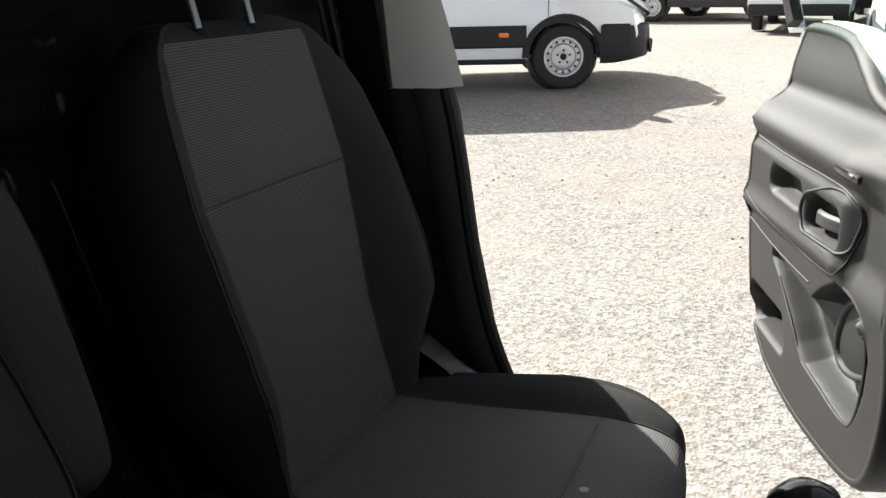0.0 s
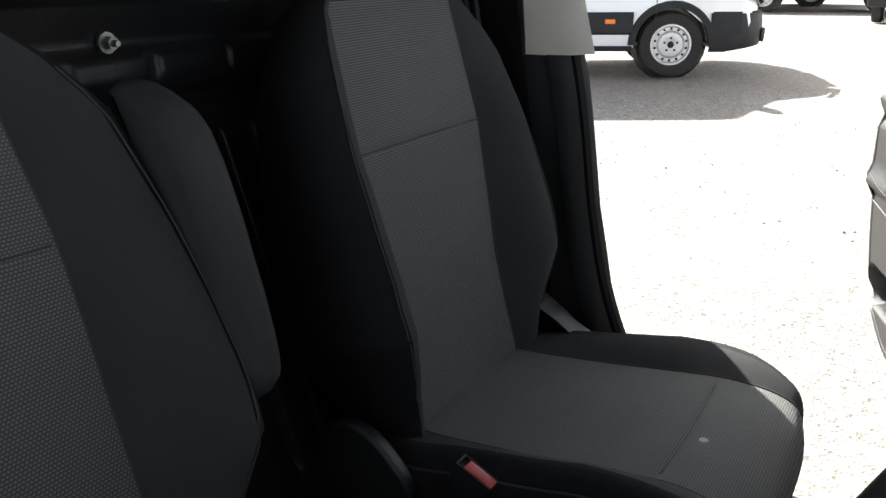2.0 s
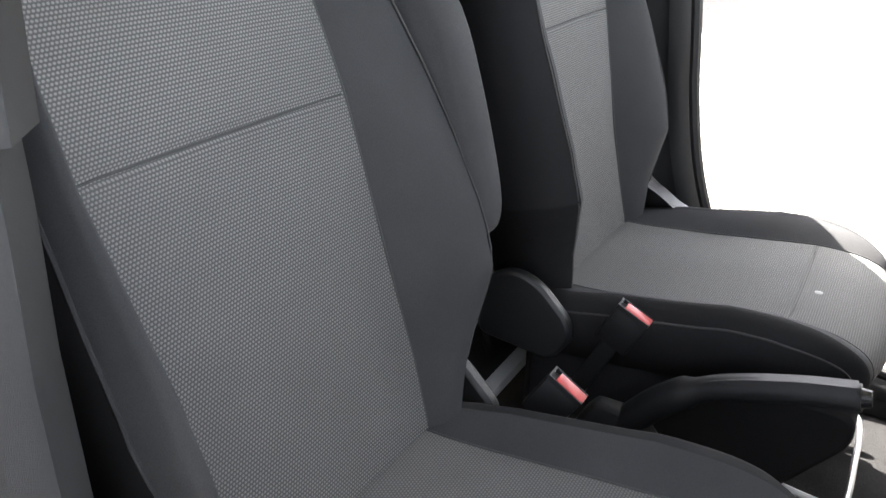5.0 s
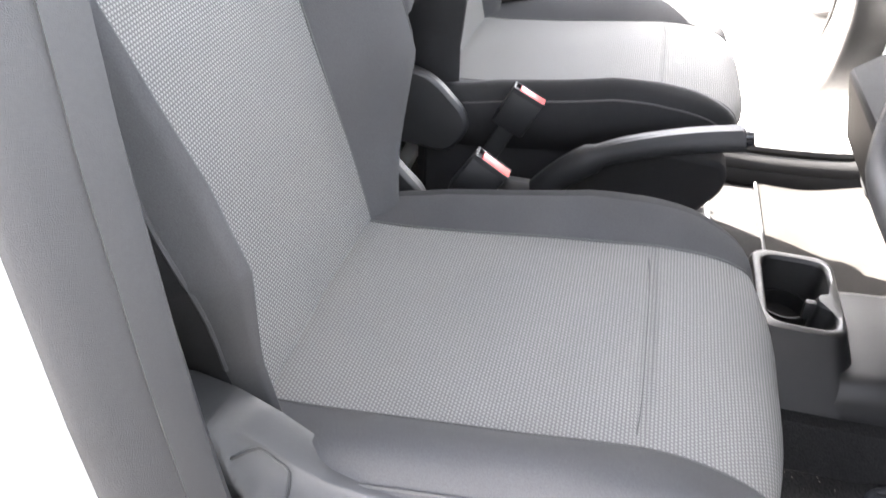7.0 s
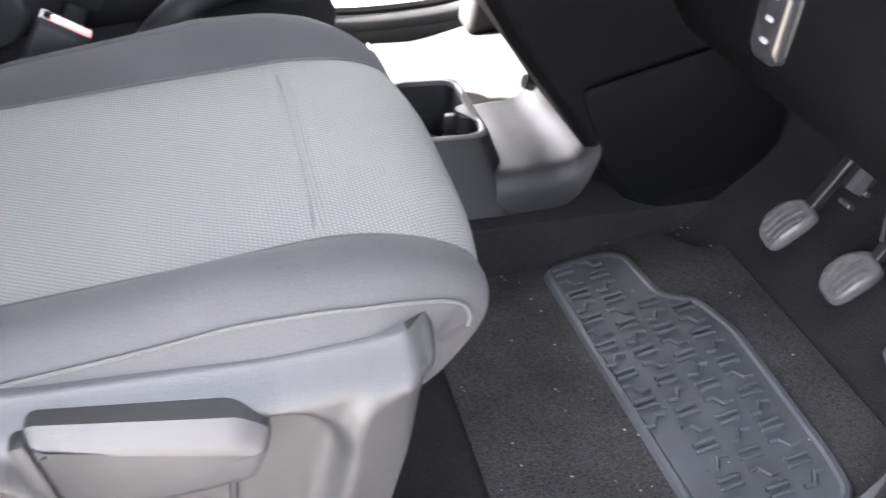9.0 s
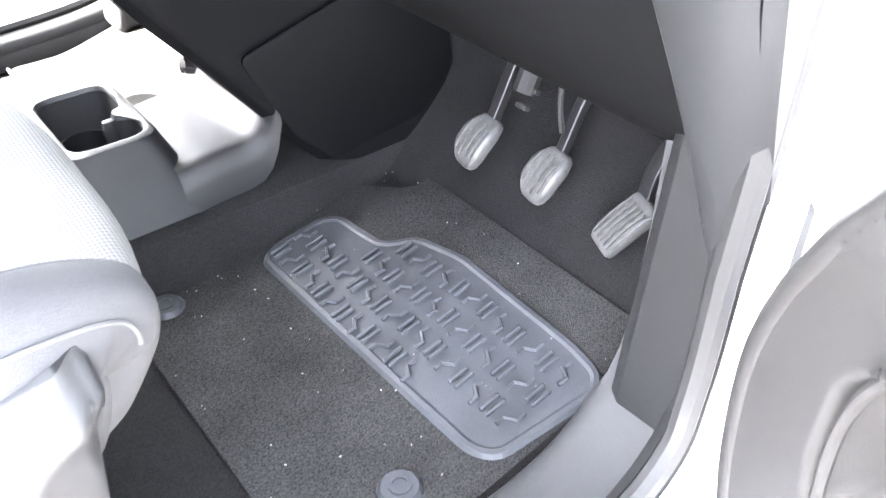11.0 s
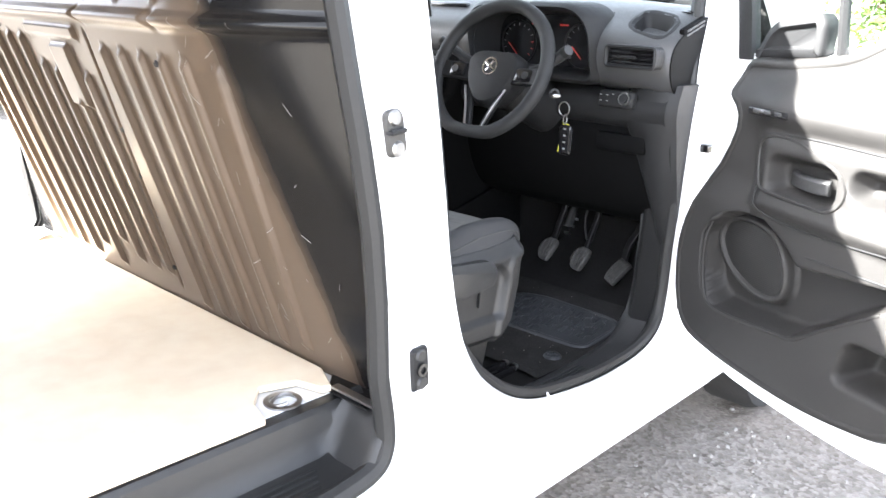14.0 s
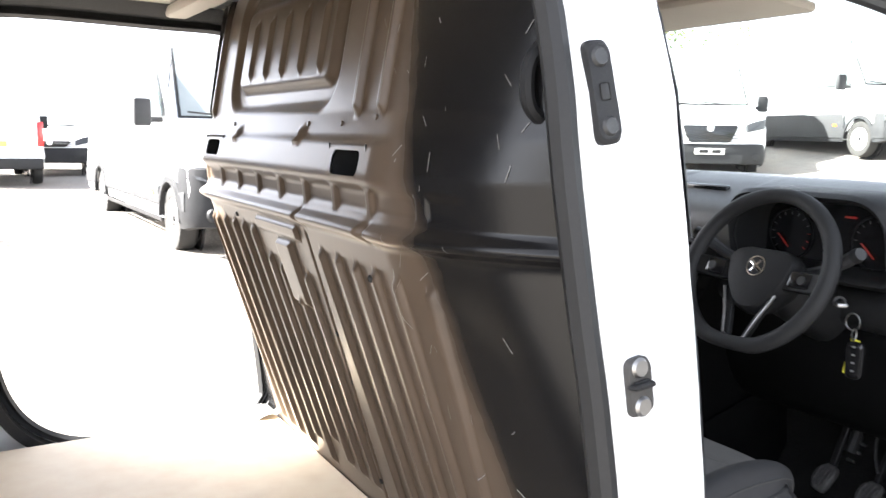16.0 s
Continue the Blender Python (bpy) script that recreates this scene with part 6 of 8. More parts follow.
def vent(name, parent, x, y, z, w, h):
    bm = bmesh.new()
    line = rounded([(y - w / 2, z - h / 2), (y + w / 2, z - h / 2), (y + w / 2, z + h / 2), (y - w / 2, z + h / 2)], 0.014)
    loft(bm, [[V(x + 0.03, a, b) for a, b in line], [V(x - 0.006, a, b) for a, b in line], [V(x - 0.009, a, b) for a, b in offset2d(line, -0.004)], [V(x - 0.004, a, b) for a, b in offset2d(line, -0.009)], [V(x + 0.025, a, b) for a, b in offset2d(line, -0.010)]])
    ob = part(name, bm, PLASTIC, parent)
    for k in range(4):
        bm = bmesh.new()
        rbox(bm, (x + 0.006, y, z - h / 2 + h * (k + 1) / 5), (0.018, w - 0.022, 0.004), 0.0015, Matrix.Rotation(0.3, 3, "Y"), 1)
        part("slat", bm, GLOSS_BLACK, ob)
    bm = bmesh.new()
    rbox(bm, (x - 0.005, y + 0.01, z), (0.012, 0.05, 0.007), 0.002, None, 1)
    part("tab", bm, PLASTIC, ob)


dash()


def steering_wheel():
    c = V(0.708, -0.385, 1.189)
    t = thing("steering_wheel", c, "black three-spoke steering wheel with a flat bottom", "steering wheel")
    tilt = radians(25)
    nrm = V(-math.cos(tilt), 0, math.sin(tilt))
    up = V(math.sin(tilt), 0, math.cos(tilt))
    side = V(0, 1, 0)
    pts = []
    for k in range(48):
        a = 2 * math.pi * k / 48
        r = 0.177
        p = (r * math.sin(a), r * math.cos(a))
        flat = -0.166
        if p[1] < flat:
            p = (p[0], flat + (p[1] - flat) * 0.35)
        pts.append(c + side * p[0] + up * p[1] + nrm * 0.035)
    bm = bmesh.new()
    tube(bm, pts, [0.0165 + 0.002 * abs(math.sin(2 * math.pi * k / 48)) for k in range(48)], 12, loop=True)
    part("rim", bm, TRIM_GREY, t, "black grained rim")
    bm = bmesh.new()
    hub = rounded([(-0.078, -0.030), (-0.028, -0.092), (0.028, -0.092), (0.078, -0.030), (0.090, 0.035), (0.06, 0.056), (-0.06, 0.056), (-0.090, 0.035)], 0.03, 5)
    loft(bm, [[c + side * a * k + up * b * k + nrm * d for a, b in hub] for k, d in ((0.8, -0.05), (1.0, -0.01), (1.0, 0.016), (0.90, 0.030), (0.6, 0.036))])
    part("hub", bm, PLASTIC, t, "dark grey airbag cover")
    for s in (-1, 1):
        bm = bmesh.new()
        loft(bm, [[c + side * (s * a) + up * b + nrm * d for b, d in ((-0.030, 0.004 + e), (0.016, 0.004 + e), (0.016, 0.020 + e), (-0.030, 0.020 + e))] for a, e in ((0.06, 0.0), (0.12, 0.008), (0.172, 0.018))])
        sp = part("side_spoke", bm, PLASTIC, t, bevel=0.004)
        bm = bmesh.new()
        rbox(bm, c + side * (s * 0.112) + up * (-0.006) + nrm * 0.028, (0.010, 0.052, 0.034), 0.004, Matrix.Rotation(tilt, 3, "Y"))
        part("button_pad", bm, GLOSS_BLACK, sp)
        bm = bmesh.new()
        disc(bm, c + side * (s * 0.118) + up * (-0.006) + nrm * 0.032, nrm, 0.010, 0.004, 14)
        part("button", bm, GREY_PLASTIC, sp)
        bm = bmesh.new()
        loft(bm, [[c + side * (s * (a + w)) + up * b + nrm * d for w, d in ((-0.007, 0.010), (0.007, 0.010), (0.007, 0.024), (-0.007, 0.024))] for a, b in ((0.056, -0.050), (0.036, -0.105), (0.020, -0.160))])
        part("lower_spoke", bm, PLASTIC, t, bevel=0.003)
        bm = bmesh.new()
        tube(bm, [c + side * (s * a) + up * b + nrm * 0.028 for a, b in ((0.068, -0.048), (0.046, -0.100), (0.030, -0.150), (0.012, -0.157), (0.0, -0.158))], 0.0030, 8)
        part("spoke_trim", bm, STEEL, t, "thin satin silver spoke trim")
    bm = bmesh.new()
    ring_band(bm, c + nrm * 0.034 + up * 0.008, nrm, 0.024, 0.0205, 0.004, 28)
    part("badge_ring", bm, CHROME, t)
    bm = bmesh.new()
    m = Matrix.Rotation(tilt, 3, "Y") @ Matrix.Rotation(0.6, 3, "X")
    rbox(bm, c + nrm * 0.036 + up * 0.008, (0.004, 0.038, 0.008), 0.001, m)
    part("badge_bar", bm, CHROME, t)
    bm = bmesh.new()
    rbox(bm, c + nrm * 0.036 + up * 0.008, (0.004, 0.007, 0.034), 0.001, m)
    part("badge_bar", bm, CHROME, t)


steering_wheel()


def stalk(s):
    t = thing("column_stalk", (0.74, -0.39 + s * 0.08, 1.20), "black column stalk behind the steering wheel", "stalk", "column stalks")
    bm = bmesh.new()
    pts = smooth_line([(0.745, -0.385 + s * 0.05, 1.195), (0.740, -0.385 + s * 0.13, 1.218), (0.725, -0.385 + s * 0.200, 1.256)], 5)
    tube(bm, pts, [0.009 + 0.006 * i / (len(pts) - 1) for i in range(len(pts))], 10)
    part("lever", bm, DASH_PLASTIC, t)
    bm = bmesh.new()
    disc(bm, (0.724, -0.385 + s * 0.202, 1.257), V(-0.3, s * 0.85, 0.45), 0.0155, 0.016, 14, 0.013)
    part("tip", bm, GREY_PLASTIC, t)


stalk(-1)
stalk(1)


def keys():
    t = thing("key_bunch", (0.742, -0.525, 1.12), "car keys with black fob and yellow tag hanging from the ignition", "keys")
    bm = bmesh.new()
    rbox(bm, (0.728, -0.520, 1.140), (0.03, 0.022, 0.010), 0.004, Matrix.Rotation(0.8, 3, "Z"))
    part("ignition_key", bm, STEEL, t)
    bm = bmesh.new()
    tube(bm, [(0.730, -0.548 + 0.016 * math.cos(a), 1.108 + 0.018 * math.sin(a)) for a in [i * math.pi / 8 for i in range(16)]], 0.0018, 6, loop=True)
    part("split_ring", bm, STEEL, t)
    bm = bmesh.new()
    tube(bm, [(0.732 + 0.008 * math.sin(a), -0.552, 1.082 + 0.012 * math.cos(a)) for a in [i * math.pi / 6 for i in range(12)]], 0.0016, 6, loop=True)
    part("small_ring", bm, STEEL, t)
    bm = bmesh.new()
    fob = rounded([(-0.017, -0.042), (0.017, -0.042), (0.019, 0.036), (-0.019, 0.036)], 0.010)
    loft(bm, [[V(0.735 + d, -0.560 + a * k, 1.032 + b * k) for a, b in fob] for k, d in ((0.85, 0.0), (1.0, -0.003), (1.0, -0.011), (0.85, -0.015))])
    f = part("fob", bm, GLOSS_BLACK, t, "black remote fob")
    for k in range(4):
        bm = bmesh.new()
        rbox(bm, (0.719, -0.562, 1.008 + 0.017 * k), (0.003, 0.008, 0.004), 0.001, None, 1)
        part("fob_button", bm, FAINT, f)
    bm = bmesh.new()
    m = Matrix.Rotation(0.18, 3, "X")
    rbox(bm, (0.745, -0.541, 1.030), (0.003, 0.020, 0.080), 0.001, m)
    part("tag", bm, YELLOW, t, "yellow plastic tag")


keys()
bpy.data.objects["key_bunch"].matrix_basis = Matrix.Translation((0.782, -0.540, 1.125))


def gear_lever():
    t = thing("gear_lever", (0.74, -0.02, 1.05), "black gear lever with a glossy round knob", "gear lever")
    bm = bmesh.new()
    pts = [(0.76, -0.02, 1.03), (0.735, -0.02, 1.10), (0.715, -0.02, 1.15)]
    tube(bm, pts, [0.012, 0.010, 0.010], 10)
    part("shaft", bm, PLASTIC, t)
    bm = bmesh.new()
    rows = []
    for d, r in ((-0.035, 0.010), (-0.028, 0.020), (-0.012, 0.026), (0.006, 0.028), (0.020, 0.024), (0.028, 0.014), (0.030, 0.004)):
        c = V(0.71, -0.02, 1.165) + V(-0.25, 0, 0.97) * d
        rows.append([c + V(0.97, 0, 0.25) * r * math.cos(a) + V(0, 1, 0) * r * math.sin(a) for a in [i * math.pi / 10 for i in range(20)]])
    loft(bm, rows)
    part("knob", bm, GLOSS_BLACK, t, "glossy black gear knob")
    bm = bmesh.new()
    loft(bm, [[V(0.77 + a * k + dx, -0.02 + b * k, z) for a, b in ((-0.05, -0.05), (0.05, -0.05), (0.05, 0.05), (-0.05, 0.05))] for k, dx, z in ((1.0, 0, 0.99), (0.9, -0.005, 1.02), (0.5, -0.02, 1.06), (0.25, -0.03, 1.085))])
    part("gaiter", bm, RUBBER, t, bevel=0.008)


gear_lever()


def pedal(name, x, y, z, w, h, label, arm_top, ribs=True, arm_w=0.0055, lean=0.16):
    t = thing(name, (x, y, z), label, "pedal", "foot pedals")
    m = Matrix.Rotation(radians(38), 3, "Y") @ Matrix.Rotation(lean, 3, "X")
    bm = bmesh.new()
    if ribs:
        line = rounded([(-w * 0.30, -h / 2), (w * 0.30, -h / 2), (w / 2, -h * 0.22), (w / 2, h * 0.22), (w * 0.30, h / 2), (-w * 0.30, h / 2), (-w / 2, h * 0.22), (-w / 2, -h * 0.22)], w * 0.16, 4)
    else:
        line = rounded([(-w * 0.46, -h / 2), (w * 0.46, -h / 2), (w / 2, h / 2), (-w / 2, h / 2)], w * 0.16, 4)
    bend = lambda b: 0.010 * (2 * b / h) ** 2
    loft(bm, [[V(x, y, z) + m @ V(d + bend(b), a * k, b * k) for a, b in line] for k, d in ((0.93, 0.012), (1.0, 0.006), (1.0, -0.003), (0.95, -0.0065), (0.84, -0.009), (0.6, -0.0095), (0.3, -0.0095))])
    pad = part("pad", bm, PEDAL, t, "worn grey rubber pad")
    for k in range(4 if ribs else 5):
        bm = bmesh.new()
        off = (k - (1.5 if ribs else 2)) * w * (0.2 if ribs else 0.17)
        long = h * (0.74 - 0.5 * (off / w) ** 2 * (4 if ribs else 0)) / 2
        rows = [[V(x, y, z) + m @ V(-0.0125 + e + bend(b), off + a, b) for a, e in ((-w * 0.035, 0.003), (-w * 0.03, 0.0), (w * 0.03, 0.0), (w * 0.035, 0.003))] for b in (-long, -long / 2, 0, long / 2, long)]
        loft(bm, rows)
        part("pad_rib", bm, PEDAL, pad)
    bm = bmesh.new()
    top = V(*arm_top)
    pts = smooth_line([V(x, y, z) + m @ V(0.014, 0, h * 0.25), V(x + 0.055, y, z + 0.06), V(x + 0.085, y + (top.y - y) * 0.5, z + 0.14), top], 5)
    rows = [[p + V(-0.004, -arm_w, 0.008), p + V(-0.004, arm_w, 0.008), p + V(0.004, arm_w, -0.008), p + V(0.004, -arm_w, -0.008)] for p in pts]
    loft(bm, rows)
    part("arm", bm, STEEL_DARK, t, bevel=0.002)
    return t


clutch = pedal("clutch_pedal", 1.072, -0.324, 0.625, 0.052, 0.078, "worn clutch pedal with a ribbed oval pad", (1.15, -0.330, 0.90), arm_w=0.008)
brake = pedal("brake_pedal", 1.099, -0.430, 0.611, 0.054, 0.078, "worn brake pedal with a ribbed oval pad", (1.17, -0.440, 0.90), arm_w=0.007)
pedal("accelerator_pedal", 1.112, -0.558, 0.596, 0.044, 0.086, "worn accelerator pedal with a long narrow pad", (1.20, -0.612, 0.86), False, 0.010, 0.38)


def pedal_linkage():
    """What shows behind the clutch and brake arms: a master cylinder with its rod, a return spring and a bent wire."""
    bm = bmesh.new()
    tube(bm, [(1.135, -0.352, 0.69), (1.165, -0.356, 0.76), (1.185, -0.358, 0.86)], 0.013, 10)
    tube(bm, [(1.135, -0.352, 0.688), (1.155, -0.354, 0.735)], 0.017, 10)
    cyl = part("slave_rod", bm, PLASTIC, clutch)
    for k in range(3):
        bm = bmesh.new()
        rbox(bm, (1.128 + 0.012 * k, -0.358 - 0.006 * k, 0.670 + 0.022 * k), (0.012, 0.020, 0.007), 0.002, Matrix.Rotation(0.5, 3, "Y"))
        part("rod_clip", bm, STEEL, cyl)
    bm = bmesh.new()
    coil = [(1.16 + 0.009 * math.cos(a), -0.318 + 0.009 * math.sin(a), 0.76 + 0.0018 * a * 2) for a in [0.6 * i for i in range(52)]]
    tube(bm, coil, 0.0017, 5)
    part("return_spring", bm, STEEL_DARK, clutch)
    bm = bmesh.new()
    tube(bm, smooth_line([(1.125, -0.436, 0.665), (1.135, -0.420, 0.70), (1.150, -0.412, 0.745), (1.165, -0.425, 0.785), (1.18, -0.455, 0.80)], 6), 0.004, 6)
    part("switch_wire", bm, GREY_PLASTIC, brake, "bent grey cable of the brake switch")
    bm = bmesh.new()
    rbox(bm, (1.175, -0.478, 0.765), (0.03, 0.035, 0.05), 0.006, Matrix.Rotation(0.3, 3, "Y"))
    part("brake_switch", bm, GLOSS_BLACK, brake)


pedal_linkage()


def rubber_mat():
    t = thing("floor_mat", (0.9, -0.4, 0.45), "black carpet floor mat with a patterned rubber heel pad", "floor mat")
    zf = lambda x: 0.447 + max(0, x - 0.80) * 0.20
    bm = bmesh.new()
    rows = []
    for i in range(25):
        x = 0.60 + 0.02 * i
        y0, y1 = -0.655 - 0.01 * step01(0.6, 0.8, x), -0.11 - 0.09 * step01(0.98, 1.06, x)
        rows.append([V(x, y, zf(x) - (0.006 if k in (0, 12) else 0)) for k, y in enumerate(y0 + (y1 - y0) * k / 12 for k in range(13))])
    loft(bm, rows, closed=False, caps=False)
    part("carpet", bm, CARPET, t, sharp=60)
    pad = [(0.806, -0.165), (0.818, -0.620), (0.835, -0.650), (0.97, -0.668), (0.992, -0.650), (1.0, -0.60), (1.005, -0.38), (0.985, -0.30), (0.945, -0.275), (0.94, -0.235), (0.935, -0.175), (0.91, -0.155), (0.83, -0.150)]
    pad = rounded(pad, 0.018, 3)
    bm = bmesh.new()
    loft(bm, [[V(x, y, zf(x) + d) for x, y in offset2d(pad, q)] for q, d in ((0.004, 0.001), (0.0, 0.006), (-0.006, 0.0065), (-0.010, 0.0045), (-0.014, 0.0045))])
    hp = part("heel_pad", bm, MAT_RUBBER, t, "moulded rubber heel pad", smooth=False)
    # raised marks: pairs of bars and zigzags in turn, in four files
    for r in range(17):
        y = -0.172 - r * 0.0282
        for c in range(4):
            x = 0.833 + c * 0.0425 + 0.003 * math.sin(r * 0.8)
            if not inside((x + 0.017, y), offset2d(pad, -0.010)) or not inside((x - 0.015, y), offset2d(pad, -0.003)):
                continue
            k = (r + c) % 4
            bm = bmesh.new()
            z = lambda q: zf(q) + 0.0075
            if k in (0, 2):
                for q in (-0.0055, 0.0055):
                    rbox(bm, (x, y + q, z(x)), (0.030, 0.0052, 0.007), 0.0014, Matrix.Rotation(-0.2, 3, "Y"), 1)
            else:
                e = 1 if k == 1 else -1
                tube(bm, [(x - 0.016, y + e * 0.006, z(x - 0.016)), (x - 0.004, y + e * 0.007, z(x - 0.004)), (x + 0.004, y - e * 0.007, z(x + 0.004)), (x + 0.016, y - e * 0.006, z(x + 0.016))], 0.0034, 6)
            part("tread_mark", bm, MAT_RUBBER, hp)
    rnd = random.Random(5)
    bm = bmesh.new()
    for _ in range(70):
        x, y = rnd.uniform(0.61, 1.06), rnd.uniform(-0.64, -0.13)
        q = rnd.uniform(0.0005, 0.0013)
        box(bm, (x, y, zf(x) + (0.0055 if inside((x, y), pad) else 0.001)), (q * 2, q, q), Matrix.Rotation(rnd.uniform(0, 3), 3, "Z"))
    tagged(part("crumbs", bm, STONE, t, "pale grit and crumbs"), kind="stuff")
    for x, y in ((0.731, -0.608), (0.655, -0.165)):
        bm = bmesh.new()
        disc(bm, (x, y, 0.447), (0, 0, 1), 0.026, 0.007, 24, 0.021)
        clip = part("clip", bm, MAT_RUBBER, t, "round grey mat clip")
        bm = bmesh.new()
        ring_band(bm, (x, y, 0.4535), (0, 0, 1), 0.013, 0.009, 0.003, 20)
        part("clip_ring", bm, MAT_RUBBER, clip)


rubber_mat()


def passenger_mat():
    t = thing("floor_mat", (0.9, 0.5, 0.45), "dusty floor mat on the passenger side, coloured dark against the sun", "floor mat")
    bm = bmesh.new()
    rows = []
    for i in range(19):
        x = 0.705 + 0.02 * i
        up = 0.002 + max(0.0, x - 0.80) ** 1.4 * 0.42
        rows.append([V(x, 0.245 + 0.605 * k / 16, FLOOR_Z + up + 0.003 * noise.noise(Vector((x * 14, k * 0.8, 3))) + (0.003 if 0 < k < 16 and 0 < i else 0)) for k in range(17)])
    loft(bm, rows, closed=False, caps=False)
    part("carpet", bm, DARKENED_MAT, t, sharp=60)
    bm = bmesh.new()
    tube(bm, [(0.706, 0.25 + 0.6 * k / 8, FLOOR_Z + 0.004) for k in range(9)], 0.004, 6)
    part("binding", bm, RUBBER, t, "dark bound edge")


passenger_mat()


def sill_trim(s):
    """Scuff plate along the door's foot and the kick panel ahead of it."""
    t = thing("sill_trim", (0.5, s * 0.75, 0.45), "black plastic sill scuff plate with fine ribs", "sill trim", "sill trims")
    bm = bmesh.new()
    line = [(0.02, 0.62, 0.0), (0.10, 0.55, 0.0), (0.20, 0.505, 0.0), (0.35, 0.482, 0), (0.55, 0.474, 0), (0.78, 0.478, 0), (0.90, 0.505, 0), (0.965, 0.58, 0), (0.985, 0.70, 0), (0.99, 0.83, 0)]
    pts = smooth_line(line, 4)
    rows = []
    for p in pts:
        x, z = p.x + (0.09 * step01(0.72, 0.92, p.x) if s > 0 else 0), p.y
        inner = 0.675 if s < 0 else 0.762
        edge = min(0.838, jamb_y(z, s) - 0.016) if x < 0.3 else 0.838
        rows.append([V(x + (0.05 if x > 0.95 else 0), s * inner, z - 0.035), V(x, s * (inner + 0.015), z - 0.008), V(x, s * (inner + 0.04), z), V(x, s * (0.775 if s < 0 else 0.803), z + 0.003), V(x, s * (edge - (0.033 if s < 0 else 0.026)), z + 0.012), V(x, s * (edge - 0.013), z + 0.010), V(x, s * edge, z - 0.006)])
    loft(bm, rows, closed=False, caps=False)
    # far plate gets a blacker colour, to offset the sun on that side
    part("scuff_plate", bm, SILL_PLASTIC if s < 0 else DARKENED_PLASTIC, t, sharp=50)
    for k in range(5):
        bm = bmesh.new()
        rbox(bm, (0.55, s * ((0.728 if s < 0 else 0.806) + (0.010 if s < 0 else 0.005) * k), 0.4785), (0.26, 0.004, 0.004), 0.001, None, 1)
        part("rib", bm, SILL_PLASTIC, t)
    # kick panel
    bm = bmesh.new()
    prism(bm, [(x, s * 0.70, z) for x, z in rounded([(0.93, 0.47), (1.25, 0.47), (1.25, 1.10), (1.0, 1.10), (0.975, 0.85)], 0.03)], (0, s * 0.10, 0))
    part("kick_panel", bm, CONSOLE_PLASTIC, t, bevel=0.02)
    bm = bmesh.new()
    prism(bm, [(x, s * 0.770, z) for x, z in rounded([(1.03, 1.08), (1.25, 1.08), (1.25, 1.36), (1.08, 1.36), (1.03, 1.32)], 0.02)], (0, s * 0.02, 0))
    part("pillar_foot", bm, DARKENED_PLASTIC, t, bevel=0.006)
    if s < 0:
        bm = bmesh.new()
        rbox(bm, (0.451, -0.826, 0.494), (0.018, 0.02, 0.008), 0.003, Matrix.Rotation(0.4, 3, "Z"))
        part("scuff_mark", bm, INK, t, "white worn spot")


sill_trim(-1)
sill_trim(1)


def pillar_trim(s):
    """Inner covers of the door pillar: pale above, black below."""
    t = thing("pillar_trim", (0.0, s * 0.80, 0.6), "door pillar cover, pale grey above and black below" if s > 0 else "black plastic door pillar cover", "pillar trim", "pillar trims")

    def strip(name, rows, mat):
        bm = bmesh.new()
        rows = [(max(x0, bulkhead_x(0.79 * s, z) + 0.012), x1, y, z) for x0, x1, y, z in rows]
        lip = [(0.0, -0.020), (-0.003, -0.015), (-0.022, -0.007), (-0.026, -0.0095), (-0.030, -0.004), (-0.052, 0.004), (-0.072, 0.008), (-0.078, 0.010)]
        if s < 0:
            lip = [(0.0, -0.020), (-0.003, -0.012), (-0.012, 0.004), (-0.015, 0.002), (-0.018, 0.008), (-0.028, 0.026), (-0.038, 0.042), (-0.044, 0.045)]
        loft(bm, [[V(x0, s * (y - 0.055), z), V(x0 + 0.02, s * (y - 0.075), z), V(x1 - 0.03, s * (y - 0.060), z)] + [V(x1 + dx, s * (y + dy), z) for dx, dy in lip] for x0, x1, y, z in rows], closed=False, caps=False)
        part(name, bm, mat, t, sharp=50)

    edge = lambda z: lerp_table(z, [(0.60, 0.225), (0.66, 0.172), (0.75, 0.142), (0.84, 0.124), (0.93, 0.112), (1.0, 0.103), (1.1, 0.091), (1.2, 0.079), (1.3, 0.067), (1.5, 0.03), (1.72, -0.03)]) if s < 0 else  lerp_table(z, [(0.60, 0.215), (0.66, 0.165), (0.745, 0.105), (0.88, 0.06), (1.05, 0.028), (1.3, 0.004), (1.5, -0.035), (1.7, -0.095)])
    strip("upper_cover", [(-0.035 if s > 0 else -0.16, edge(z) + (0.104 if s > 0 else 0.004 + 0.6 * max(0.0, lerp_table(z, PILLAR_LEAN))), jamb_y(z, s) + (-0.006 if s > 0 else -0.056), z) for z in (1.35, 1.45, 1.55, 1.65, 1.72)], TRIM_BEIGE if s > 0 else TRIM_GREY)
    # near cover's colour is paler than the far one's, for the light it catches
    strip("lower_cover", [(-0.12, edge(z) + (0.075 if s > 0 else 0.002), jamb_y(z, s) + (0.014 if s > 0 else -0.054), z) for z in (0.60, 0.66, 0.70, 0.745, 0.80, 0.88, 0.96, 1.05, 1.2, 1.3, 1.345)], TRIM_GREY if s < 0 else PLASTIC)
    bm = bmesh.new()
    for k in range(2):
        tube(bm, [(bulkhead_x(0.74 * s, z) + 0.04 + 0.02 * k, s * (jamb_y(z, s) - 0.10), z) for z in (0.55, 0.9, 1.2, 1.5, 1.7)], 0.006, 6)
    part("belt_webbing_guide", bm, RUBBER, t)


pillar_trim(-1)
pillar_trim(1)


